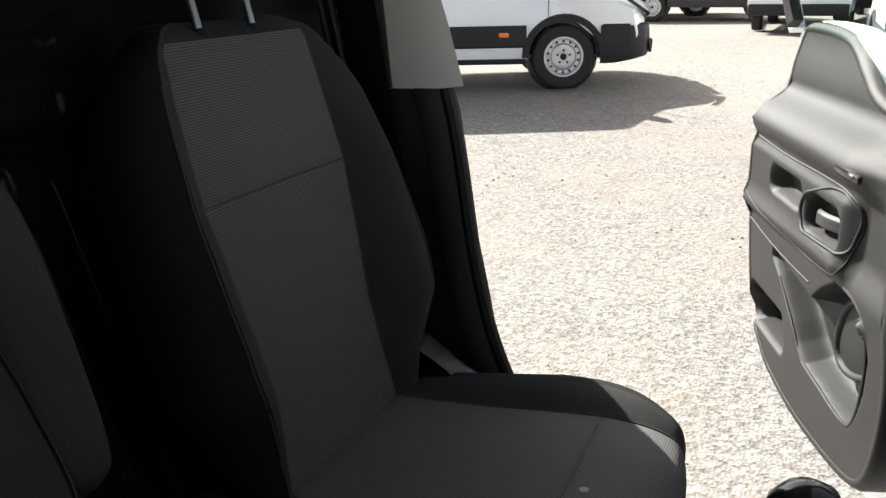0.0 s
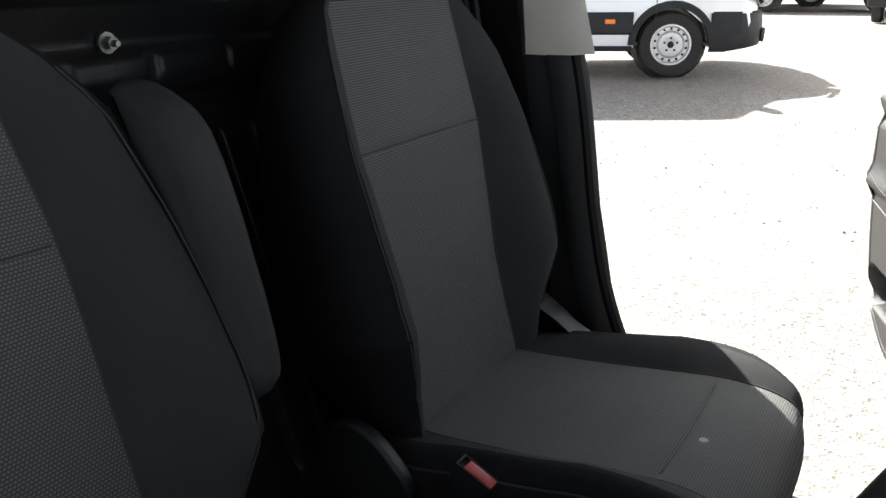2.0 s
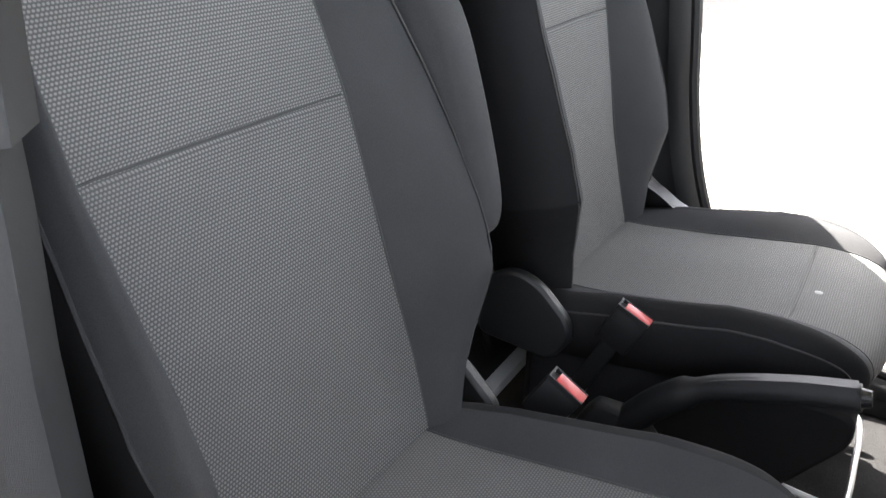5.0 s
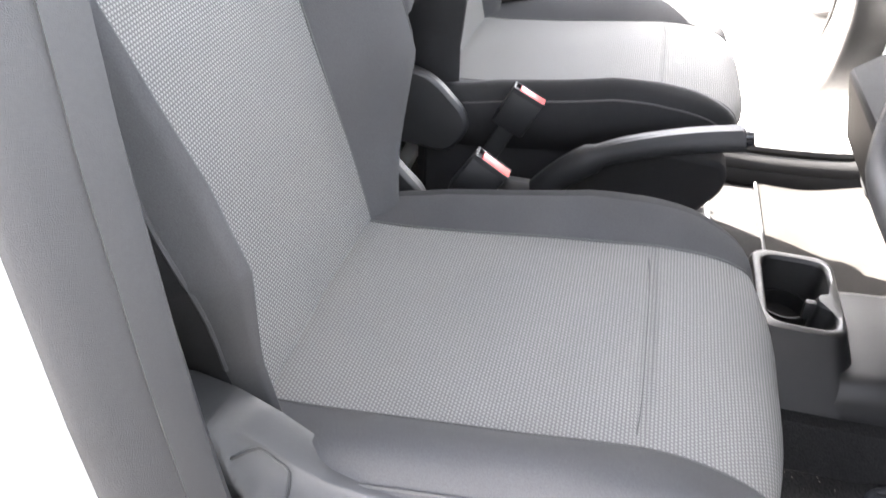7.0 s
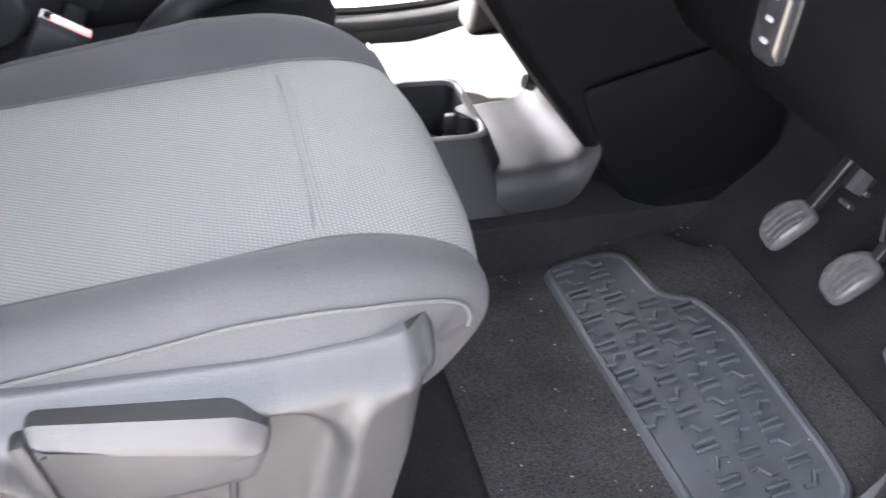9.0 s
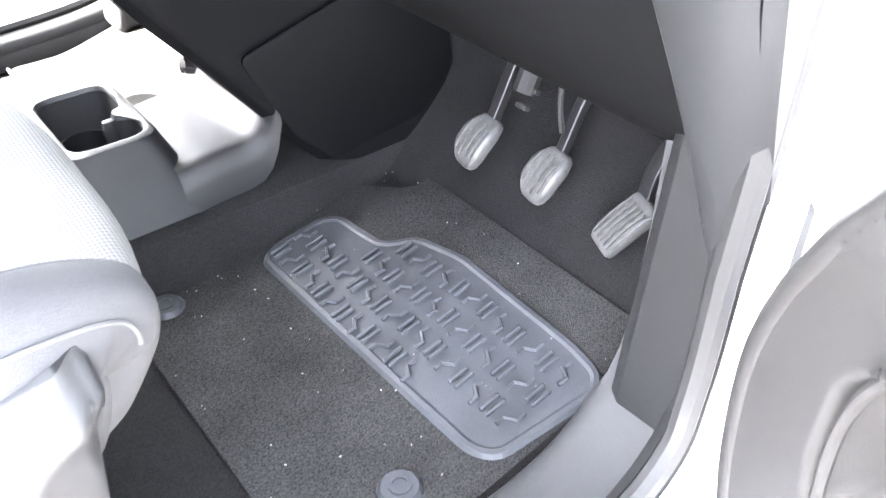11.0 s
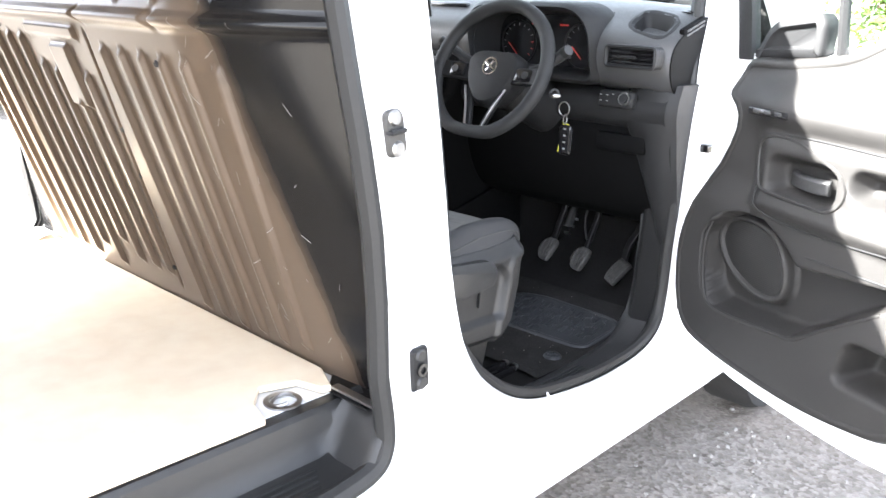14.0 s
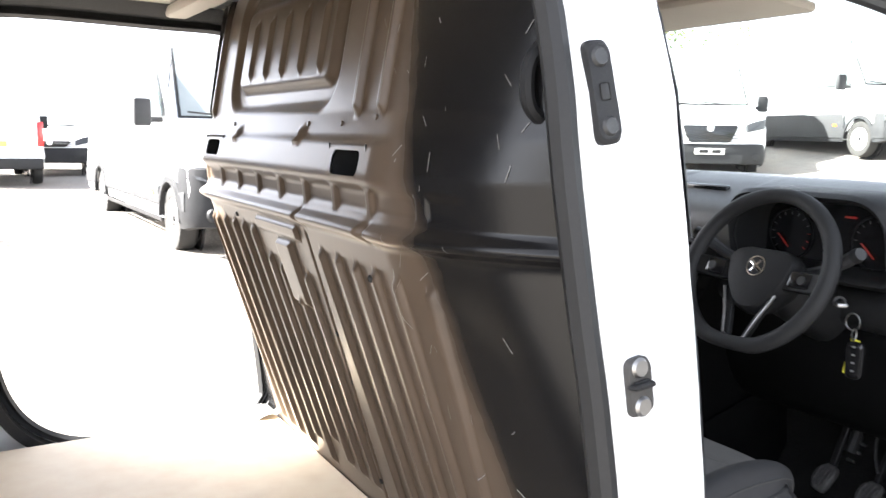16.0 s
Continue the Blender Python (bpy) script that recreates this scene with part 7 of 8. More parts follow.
def side_fill(s):
    """Black lining between the bulkhead's corner and the door pillar."""
    bm = bmesh.new()
    zs = (0.55, 0.8, 1.1, 1.35, 1.55, 1.75)
    loft(bm, [[V(bulkhead_x(0.79 * s, z) + 0.11, s * (jamb_y(z, s) - 0.10), z), V(bulkhead_x(0.79 * s, z) + 0.05, s * (jamb_y(z, s) - 0.075), z), V(bulkhead_x(0.79 * s, z) + 0.006, s * (jamb_y(z, s) - 0.055), z)] for z in zs], closed=False, caps=False)
    tagged(part("trim", bm, PLASTIC), "black lining behind the door pillar", "trim", kind="structure")


side_fill(-1)
side_fill(1)


def bulkhead_nut():
    t = thing("wall_bolt", (-0.265, 0.042, 1.417), "bright bolt and nut on the cab side of the bulkhead", "bolt")
    bm = bmesh.new()
    disc(bm, (-0.292, 0.042, 1.417), (1, 0, 0), 0.014, 0.006, 20)
    part("washer", bm, STEEL, t)
    bm = bmesh.new()
    disc(bm, (-0.286, 0.042, 1.417), (1, 0, 0), 0.009, 0.012, 6)
    part("nut", bm, STEEL, t)
    bm = bmesh.new()
    disc(bm, (-0.275, 0.042, 1.417), (1, 0, 0), 0.005, 0.010, 12, 0.004)
    part("stud", bm, STEEL, t)


bulkhead_nut()
# ---------------------------------------------------------------- cab doors, both open
PANEL = [(0.070, 0.75), (0.105, 0.63), (0.20, 0.585), (0.45, 0.565), (0.64, 0.58), (0.73, 0.605), (0.83, 0.67), (0.90, 0.80), (0.94, 0.95), (0.95, 1.10), (0.95, 1.28),
         (0.935, 1.385), (0.88, 1.41), (0.66, 1.40), (0.53, 1.345), (0.43, 1.297), (0.28, 1.275), (0.16, 1.265), (0.150, 1.195), (0.195, 1.12), (0.085, 0.89)]
SKIN = [(0.03, 0.75), (0.055, 0.57), (0.15, 0.485), (0.45, 0.462), (0.68, 0.473), (0.805, 0.53), (0.905, 0.68), (0.965, 0.89), (0.985, 1.10), (0.985, 1.28), (0.975, 1.40), (0.64, 1.41), (0.52, 1.36), (0.42, 1.305), (0.10, 1.285), (0.03, 1.15)]


SPEAKER = [tuple(p) for p in smooth_line([Vector(q) for q in ((0.186, 0.868), (0.205, 0.902), (0.262, 0.914), (0.326, 0.902), (0.358, 0.876), (0.381, 0.828), (0.380, 0.782), (0.348, 0.761), (0.292, 0.766), (0.222, 0.798), (0.190, 0.838))], 4, loop=True)]


def door_relief(u, z):
    """How far the inner panel stands out over its ground, at u along the door and height z."""
    w = 0.128
    w += 0.022 * step01(1.02, 0.94, z)
    # swell of the upper part and the shelf of the armrest
    w += 0.035 * step01(1.10, 1.17, z) * (1 - step01(1.20, 1.27, z)) * step01(0.20, 0.36, u)
    w += 0.030 * step01(0.27, 0.34, u) * step01(0.95, 0.99, z + 0.02 * u) * (1 - step01(1.10, 1.14, z))
    w -= 0.050 * step01(1.17, 1.25, z) + 0.018 * step01(1.27, 1.40, z)
    # handle bowl
    du, dz = abs(u - 0.43), abs(z - 1.045)
    d = math.hypot(max(du - 0.06, 0), max(dz - 0.012, 0))
    w -= 0.045 * (1 - step01(0.012, 0.036, d))
    # pull slot further along
    d = math.hypot(max(abs(u - 0.66) - 0.08, 0), max(abs(z - 1.06) - 0.004, 0))
    w -= 0.05 * (1 - step01(0.006, 0.034, d))
    # speaker and map pocket hollow
    lo = lerp_table(u, [(0.155, 0.80), (0.172, 0.745), (0.19, 0.715), (0.22, 0.699), (0.28, 0.697), (0.45, 0.711), (0.50, 0.738), (0.54, 0.766), (0.66, 0.843), (0.72, 0.875)])
    hi = lerp_table(u, [(0.155, 0.86), (0.185, 0.90), (0.22, 0.928), (0.26, 0.942), (0.34, 0.942), (0.40, 0.908), (0.45, 0.868), (0.70, 0.892)])
    if 0.15 < u < 0.72:
        w -= 0.068 * step01(lo - 0.004, lo + 0.022, z) * (1 - step01(hi - 0.016, hi + 0.002, z)) * step01(0.155, 0.178, u)
        near = min((math.hypot(u - a, z - b) for a, b in SPEAKER), default=1.0)
        near = -near if inside((u, z), SPEAKER) else near
        w += 0.030 * (1 - step01(0.004, 0.020, near)) - 0.008 * (1 - step01(-0.010, 0.004, near))
    # bottle pocket near the free edge
    d = math.hypot(max(abs(u - 0.72 - (z - 0.72) * 0.25) - 0.105, 0), max(abs(z - 0.715) - 0.022, 0))
    w -= 0.095 * (1 - step01(0.006, 0.030, d))
    return w


def cab_door(s, degrees, driver):
    h = V(1.0, s * 0.88, 0)
    a = radians(degrees)
    U, N = V(-math.cos(a), s * math.sin(a), 0), V(-math.sin(a), -s * math.cos(a), 0)

    def P(u, w, z):
        return h + U * u + N * w + V(0, 0, z)

    t = thing("driver_door" if driver else "passenger_door", (1.0, s * 0.88, 0.5), "open white van cab door with grey plastic inner panel", "car door", "cab doors")
    bm = bmesh.new()
    line = [tuple(p) for p in smooth_line([Vector(q) for q in SKIN], 4, loop=True)]
    loft(bm, [[P(u, w, z) for u, z in offset2d(line, q)] for q, w in ((-0.03, -0.006), (-0.004, 0.0), (0.0, 0.008), (0.0, 0.022), (-0.012, 0.03), (-0.016, 0.05), (-0.03, 0.052))])
    part("skin", bm, WHITE, t, sharp=40)
    # inner panel: relief over a fine grid, with a wall round its edge
    edge = [tuple(p) for p in smooth_line([Vector(q) for q in PANEL], 5, loop=True)]
    bm = bmesh.new()
    c = 0.005
    made = {}

    def vert(i, j):
        if (i, j) not in made:
            u, z = 0.05 + i * c, 0.55 + j * c
            made[i, j] = bm.verts.new(P(u, door_relief(u, z), z))
        return made[i, j]

    inner = offset2d(edge, -0.017)
    for i in range(184):
        for j in range(174):
            if inside((0.05 + (i + 0.5) * c, 0.55 + (j + 0.5) * c), inner):
                bm.faces.new((vert(i, j), vert(i + 1, j), vert(i + 1, j + 1), vert(i, j + 1)))
    part("inner_panel", bm, DOOR_PLASTIC, t, sharp=180)
    bm = bmesh.new()
    loft(bm, [[P(u, door_relief(u, z) if w is None else w, z) for u, z in offset2d(edge, q)] for q, w in ((-0.022, None), (-0.014, None), (-0.006, None))][:1]
         + [[P(u, door_relief(u, z) + 0.002, z) for u, z in offset2d(edge, -0.020)], [P(u, door_relief(u, z) + 0.001, z) for u, z in offset2d(edge, -0.008)], [P(u, door_relief(u, z) - 0.012, z) for u, z in edge], [P(u, 0.05, z) for u, z in offset2d(edge, 0.002)]], caps=False)
    part("panel_edge", bm, DOOR_PLASTIC, t, sharp=60)
    # speaker grille: a fine punched sheet within its ring
    bm = bmesh.new()
    flat = door_relief(0.285, 0.84)
    loft(bm, [[P(u, flat + d, z) for u, z in offset2d(SPEAKER, q)] for q, d in ((0.014, -0.020), (0.013, 0.002), (0.009, 0.0105), (0.003, 0.012), (-0.002, 0.008), (-0.004, -0.002))], caps=False)
    sp = part("speaker_ring", bm, DOOR_PLASTIC, t, sharp=60)
    bm = bmesh.new()
    loft(bm, [[P(u, flat + d, z) for u, z in offset2d(SPEAKER, q)] for q, d in ((-0.002, -0.004), (-0.004, 0.003), (-0.012, 0.005))])
    part("grille", bm, SPEAKER_MESH, sp, "finely punched speaker grille")
    # rounded lip round the hollow
    bm = bmesh.new()
    lip = [(0.30, 0.947), (0.258, 0.943), (0.216, 0.928), (0.185, 0.897), (0.167, 0.844), (0.170, 0.775), (0.186, 0.719), (0.213, 0.698), (0.273, 0.694), (0.359, 0.701), (0.454, 0.709), (0.488, 0.724), (0.54, 0.762), (0.66, 0.838)]
    tube(bm, smooth_line([P(u, 0.147, z) for u, z in lip], 5), 0.0045, 8)
    part("hollow_lip", bm, DOOR_PLASTIC, t)
    # release handle in its bowl
    bm = bmesh.new()
    rows = []
    for u, d in ((0.375, 0.0), (0.40, 0.014), (0.44, 0.026), (0.475, 0.028), (0.492, 0.020)):
        w = 0.112 + d
        rows.append([P(u, w, 1.024), P(u, w + 0.010, 1.026), P(u, w + 0.010, 1.052), P(u, w, 1.058)])
    loft(bm, rows)
    part("release_handle", bm, GREY_PLASTIC, t, "grey release handle", bevel=0.003)
    bm = bmesh.new()
    bowl = rounded([(0.315, 1.018), (0.515, 1.008), (0.540, 1.040), (0.520, 1.072), (0.405, 1.112), (0.340, 1.116), (0.295, 1.095)], 0.02)
    tube(bm, [P(u, door_relief(u, z) + 0.001, z) for u, z in offset2d(bowl, 0.010)], 0.004, 6, loop=True)
    part("bowl_rim", bm, DOOR_PLASTIC, t)
    # seam round the armrest pod and the waist line
    bm = bmesh.new()
    pod = smooth_line([Vector(q) for q in ((0.92, 1.13), (0.70, 1.125), (0.45, 1.13), (0.33, 1.125), (0.285, 1.09), (0.30, 1.02), (0.328, 0.965), (0.45, 0.945), (0.70, 0.955), (0.92, 0.985))], 6)
    tube(bm, [P(p.x, door_relief(p.x, p.y) + 0.0005, p.y) for p in pod], 0.0022, 6)
    part("pod_seam", bm, PLASTIC, t)
    bm = bmesh.new()
    low = smooth_line([Vector(q) for q in ((0.47, 0.895), (0.60, 0.895), (0.75, 0.90), (0.93, 0.915))], 6)
    tube(bm, [P(p.x, door_relief(p.x, p.y) + 0.0002, p.y) for p in low], 0.0022, 6)
    part("waist_seam", bm, PLASTIC, t)
    # window and mirror switches
    bm = bmesh.new()
    m = Matrix((U, N, V(0, 0, 1))).transposed()
    rbox(bm, P(0.325, door_relief(0.325, 1.168) + 0.001, 1.168), (0.115, 0.010, 0.016), 0.004, m)
    pad = part("switch_pad", bm, GLOSS_BLACK, t)
    for k in range(3 if driver else 1):
        bm = bmesh.new()
        rbox(bm, P(0.295 + 0.030 * k, door_relief(0.31, 1.168) + 0.008, 1.169), (0.020, 0.008, 0.008), 0.002, m, 1)
        part("switch", bm, GREY_PLASTIC, pad)
    # window frame, divider, glass, mirror
    bm = bmesh.new()
    frame_pts = smooth_line([Vector(q) for q in ((0.122, 1.262), (0.120, 1.36), (0.116, 1.455), (0.130, 1.495), (0.19, 1.545), (0.30, 1.605), (0.50, 1.665), (0.75, 1.712), (0.98, 1.735), (1.06, 1.72), (1.085, 1.66), (1.03, 1.48), (0.99, 1.40))], 5)
    lean = lambda z: 0.02 + 0.14 * max(0, z - 1.25)
    # outward side of the frame at each spot
    away = []
    for k in range(len(frame_pts)):
        d = (frame_pts[min(k + 1, len(frame_pts) - 1)] - frame_pts[max(k - 1, 0)]).normalized()
        away.append(Vector((-d.y, d.x)))

    def band(bm, e0, e1, w0, w1):
        """A flat bar of the frame, from e0 to e1 across it and w0 to w1 through it."""
        loft(bm, [[P(p.x + n.x * e, lean(p.y) + w, p.y + n.y * e) for e, w in ((e0, w0), (e1, w0), (e1, w1), ((e0 + e1) / 2, w1 + 0.006), (e0, w1))] for p, n in zip(frame_pts, away)])

    band(bm, -0.022, 0.020, 0.010, 0.036)
    fr = part("window_frame", bm, PLASTIC, t, "black window frame")
    bm = bmesh.new()
    band(bm, 0.020, 0.050, -0.010, 0.022)
    part("frame_skin", bm, WHITE, fr)
    bm = bmesh.new()
    tube(bm, [P(0.385, lean(1.28) + 0.02, 1.28), P(0.385, lean(1.60) + 0.02, 1.625)], 0.012, 8)
    part("divider", bm, PLASTIC, fr)
    bm = bmesh.new()
    prism(bm, [P(p.x, lean(p.y) + 0.022, p.y) for p in frame_pts], N * 0.004)
    g = part("window_pane", bm, GLASS, t, "clear door glass, wound up")
    g.visible_shadow = False
    bm = bmesh.new()
    sail = rounded([(0.155, 1.266), (0.348, 1.278), (0.352, 1.352), (0.334, 1.373), (0.226, 1.358), (0.192, 1.335)], 0.014)
    loft(bm, [[P(u, w, z) for u, z in offset2d(sail, o)] for o, w in ((0.0, 0.03), (0.0, 0.060), (-0.006, 0.068), (-0.020, 0.070), (-0.024, 0.060), (-0.028, 0.058))])
    part("mirror_sail", bm, PLASTIC, t, sharp=50)
    mir = bmesh.new()
    rbox(mir, P(0.36, -0.12, 1.19), (0.10, 0.20, 0.19), 0.03, m, 3)
    part("wing_mirror", mir, PLASTIC, t, "black wing mirror")
    # edge latch, hinges and check strap
    for z in (0.72, 1.08):
        bm = bmesh.new()
        rbox(bm, P(0.02, 0.045, z), (0.07, 0.03, 0.05), 0.006, m)
        part("hinge", bm, WHITE, t)
    bm = bmesh.new()
    rbox(bm, (1.03, s * 0.842, 1.023), (0.05, 0.028, 0.022), 0.004)
    part("check_strap", bm, GLOSS_BLACK, t, "black door check strap")


cab_door(-1, 66, True)
cab_door(1, 69, False)
# ---------------------------------------------------------------- parked vehicles and the yard's edge
def wheel(parent, c, axis, r, rim=0.62, holes=True, mat=None):
    """A tyre with a pressed steel rim; axis points outwards."""
    axis = Vector(axis).normalized()
    u = V(0, 0, 1)
    w = axis.cross(u)
    c = Vector(c)

    def ring(d, rad, n=28):
        return [c + axis * d + (u * math.cos(2 * math.pi * k / n) + w * math.sin(2 * math.pi * k / n)) * rad for k in range(n)]

    bm = bmesh.new()
    loft(bm, [ring(-0.20, r * 0.70), ring(-0.20, r * 0.93), ring(-0.17, r), ring(-0.04, r), ring(-0.005, r * 0.95), ring(0.0, r * 0.85), ring(-0.01, r * rim * 1.06), ring(-0.03, r * rim)], caps=False)
    ty = part("wheel", bm, TYRE, parent, "black tyre on a steel rim")
    bm = bmesh.new()
    loft(bm, [ring(-0.05, r * rim), ring(-0.012, r * rim * 1.02), ring(-0.012, r * rim * 0.92), ring(-0.05, r * rim * 0.86), ring(-0.055, r * rim * 0.72), ring(-0.028, r * rim * 0.60), ring(-0.022, r * rim * 0.40), ring(-0.03, r * rim * 0.2)])
    part("rim", bm, mat or SILVER, ty, "silver steel rim")
    if holes:
        for k in range(14):
            a = 2 * math.pi * k / 14
            bm = bmesh.new()
            disc(bm, c + axis * -0.052 + (u * math.cos(a) + w * math.sin(a)) * r * rim * 0.79, axis, r * 0.042, 0.006, 8)
            part("rim_hole", bm, GLOSS_BLACK, ty)
        for k in range(5):
            a = 2 * math.pi * k / 5
            bm = bmesh.new()
            disc(bm, c + axis * -0.024 + (u * math.cos(a) + w * math.sin(a)) * r * rim * 0.33, axis, r * 0.04, 0.012, 6)
            part("wheel_nut", bm, STEEL_DARK, ty)
    bm = bmesh.new()
    disc(bm, c + axis * -0.03, axis, r * rim * 0.17, 0.02, 14, r * rim * 0.13)
    part("hub_cap", bm, PLASTIC, ty)


def vehicle(name, label, at, heading, length=5.6, width=2.0, height=2.5, wheel_r=0.35, front_axle=1.0, rear_axle=4.4, bonnet=1.15, nose=0.85,
            clad=True, bumper=CLAD, plate=None, group="parked vehicles", category="van", pick=None, tail=False, paint=None, screen_back=1.9, bump_top=0.70, flank=(0.46, 0.70), lamp_z=None):
    """A parked van or car. at: the ground under the middle of its nose; heading: the way it points, in degrees from +x."""
    paint = paint or WHITE
    t = thing(name, (at[0], at[1], ground_z(*at[:2])), label, category, group)
    base = V(at[0], at[1], (at[2] if len(at) > 2 else ground_z(*at[:2])))
    f = V(math.cos(radians(heading)), math.sin(radians(heading)), 0)
    r = V(math.sin(radians(heading)), -math.cos(radians(heading)), 0)

    def P(b, y, z):
        """b: metres behind the nose; y: to its right."""
        return base - f * b + r * y + V(0, 0, z)

    # silhouette with wheel arches
    low, hw = 0.32, width / 2
    sil = [(0.02, low + 0.05), (0.0, nose * 0.7), (0.06, nose), (0.25, nose + 0.12), (bonnet - 0.1, nose + 0.33), (screen_back, height - 0.12), (screen_back + 0.25, height - 0.02)]
    if pick:
        sil += [(pick, height), (pick + 0.06, 1.0), (length - 0.05, 1.0), (length, 0.6)]
    else:
        sil += [(length * 0.7, height), (length - 0.15, height - 0.03), (length, height - 0.25), (length + 0.02, 0.6)]
    sil += [(length, low + 0.06)]

    def arch(ax):
        return [(ax + wheel_r * 1.16 * math.cos(q), max(low, wheel_r + wheel_r * 1.16 * math.sin(q))) for q in [math.pi * k / 12 for k in range(13)]]

    sil += [(rear_axle + wheel_r * 1.16, low)] + arch(rear_axle) + [(front_axle + wheel_r * 1.16, low)] + arch(front_axle) + [(front_axle - wheel_r * 1.16, low)]
    body = bmesh.new()

    def half(z):
        """Half the width of the body, drawn in towards the roof."""
        return lerp_table(z, [(0.3, 0.97), (0.6, 1.0), (1.1, 1.0), (1.5, 0.965), (height - 0.15, 0.86), (height, 0.78)])

    rings = []
    for y in (-1.0, -0.985, -0.93, -0.8, -0.6, -0.3, 0.0, 0.3, 0.6, 0.8, 0.93, 0.985, 1.0):
        inset = 0.07 * (abs(y) - 0.93) / 0.07 if abs(y) > 0.93 else 0.0
        row = []
        for b, z in sil:
            bb = b + (0.22 * y ** 4 if b < 0.5 else 0)
            zz = z - (0.03 * inset / 0.07 if z > nose else 0)
            row.append(P(bb, y * hw * half(z), zz))
        rings.append(row)
    vs = [[body.verts.new(p) for p in row] for row in rings]
    n = len(sil)
    for a, b in zip(vs, vs[1:]):
        for i in range(n):
            j = (i + 1) % n
            body.faces.new((a[i], a[j], b[j], b[i]))
    for row in (vs[0], vs[-1]):
        body.faces.new(row)
    bmesh.ops.triangulate(body, faces=[fc for fc in body.faces if len(fc.verts) > 4])
    part("body", body, paint, t, sharp=30)
    # bumper wraps the nose and reaches back to the wheel arches
    bm = bmesh.new()
    plan = [(front_axle - wheel_r * 1.14, 1.0), (0.45, 1.0), (0.26, 0.985), (0.14, 0.93), (0.06, 0.80), (0.015, 0.60), (0.0, 0.3)]
    plan = [(b, -q) for b, q in plan] + [(0.0, 0.0)] + plan[::-1]
    rows = []
    for k, (b, q) in enumerate(plan):
        a, c = plan[max(k - 1, 0)], plan[min(k + 1, len(plan) - 1)]
        d = Vector((c[0] - a[0], (c[1] - a[1]) * hw)).normalized()
        nb, ny = -d.y, d.x
        tuck = 0.05 * step01(0.5, 0.1, b)
        rows.append([P(b + nb * e, q * hw + ny * e, z + (tuck if z < 0.33 else 0)) for e, z in ((-0.05, 0.27), (0.0, 0.29), (0.022, 0.40), (0.026, 0.52), (0.020, bump_top - 0.10), (0.010, bump_top - 0.02), (-0.04, bump_top))])
    loft(bm, rows, closed=False, caps=False)
    bmp = part("front_bumper", bm, bumper, t, "dark grey plastic bumper")
    bm = bmesh.new()
    prism(bm, [P(-0.042, y, z) for y, z in rounded([(-0.55, 0.34), (0.55, 0.34), (0.6, 0.50), (-0.6, 0.50)], 0.05)], f * 0.012)
    part("lower_grille", bm, CLAD, bmp)
    for k in (-1, 1):
        bm = bmesh.new()
        disc(bm, P(0.05, k * hw * 0.80, 0.46), f, 0.075, 0.03, 16, 0.06)
        part("fog_lamp", bm, CLAD, bmp)
    # grille, lamps, badge
    bm = bmesh.new()
    g = rounded([(-0.36, 0.71), (0.36, 0.71), (0.50, nose + 0.02), (-0.50, nose + 0.02)], 0.05)
    loft(bm, [[P(0.0 - d + 0.04 * (z - 0.7), y * k, z) for y, z in g] for k, d in ((1.0, -0.06), (1.0, 0.012), (0.95, 0.02))])
    gr = part("grille", bm, GLOSS_BLACK, t)
    for k in range(3):
        bm = bmesh.new()
        rbox(bm, P(-0.02, 0, 0.74 + 0.05 * k), (0.02, 1.0, 0.012), 0.003, Matrix.Rotation(radians(heading), 3, "Z"), 1)
        part("grille_bar", bm, STEEL_DARK, gr)
    bm = bmesh.new()
    disc(bm, P(-0.018, 0, nose - 0.03), f, 0.065, 0.02, 20)
    part("badge", bm, CHROME, gr)
    for k in (-1, 1):
        bm = bmesh.new()
        lz = lamp_z or nose
        lamp = [(0.03, 0.62, lz - 0.10), (0.13, 0.93, lz - 0.03), (0.40, 0.985, lz + 0.14), (0.22, 0.78, lz + 0.10), (0.06, 0.60, lz + 0.03)]
        loft(bm, [[P(b - d, k * hw * y * (1 + d * 0.5), z) for b, y, z in lamp] for d in (-0.02, 0.045)])
        part("headlamp", bm, LAMP, t, "clear headlamp", bevel=0.01)
        # side window, door lines, mirror
        bm = bmesh.new()
        b0, b1, z0, z1 = bonnet + 0.15, screen_back + 0.75, nose + 0.42, height - 0.42
        win = rounded([(b0 + 0.05, z0), (b1, z0), (b1, z1), (screen_back + 0.02, z1)], 0.06)
        loft(bm, [[P(b, k * (hw * half(z) + d), z) for b, z in win] for d in (-0.02, 0.006)])
        part("side_window", bm, TINTED, t, "dark side window")
        for b in (bonnet + 0.05, screen_back + 0.95):
            bm = bmesh.new()
            for za, zb in ((0.5, 1.0), (1.0, 1.5), (1.5, height - 0.3)):
                loft(bm, [[P(b - 0.004, k * (hw * half(z) + 0.002), z), P(b + 0.004, k * (hw * half(z) + 0.002), z), P(b + 0.004, k * (hw * half(z) - 0.01), z), P(b - 0.004, k * (hw * half(z) - 0.01), z)] for z in (za, zb)])
            part("door_gap", bm, GLOSS_BLACK, t)
        bm = bmesh.new()
        rbox(bm, P(bonnet + 0.22, k * (hw + 0.17), nose + 0.46), (0.11, 0.19, 0.30), 0.03, Matrix.Rotation(radians(heading), 3, "Z"), 2)
        mm = part("wing_mirror", bm, CLAD, t, "dark wing mirror")
        bm = bmesh.new()
        tube(bm, [P(bonnet + 0.25, k * hw * 0.95, nose + 0.38), P(bonnet + 0.22, k * (hw + 0.10), nose + 0.38)], 0.03, 8)
        part("mirror_arm", bm, CLAD, mm)
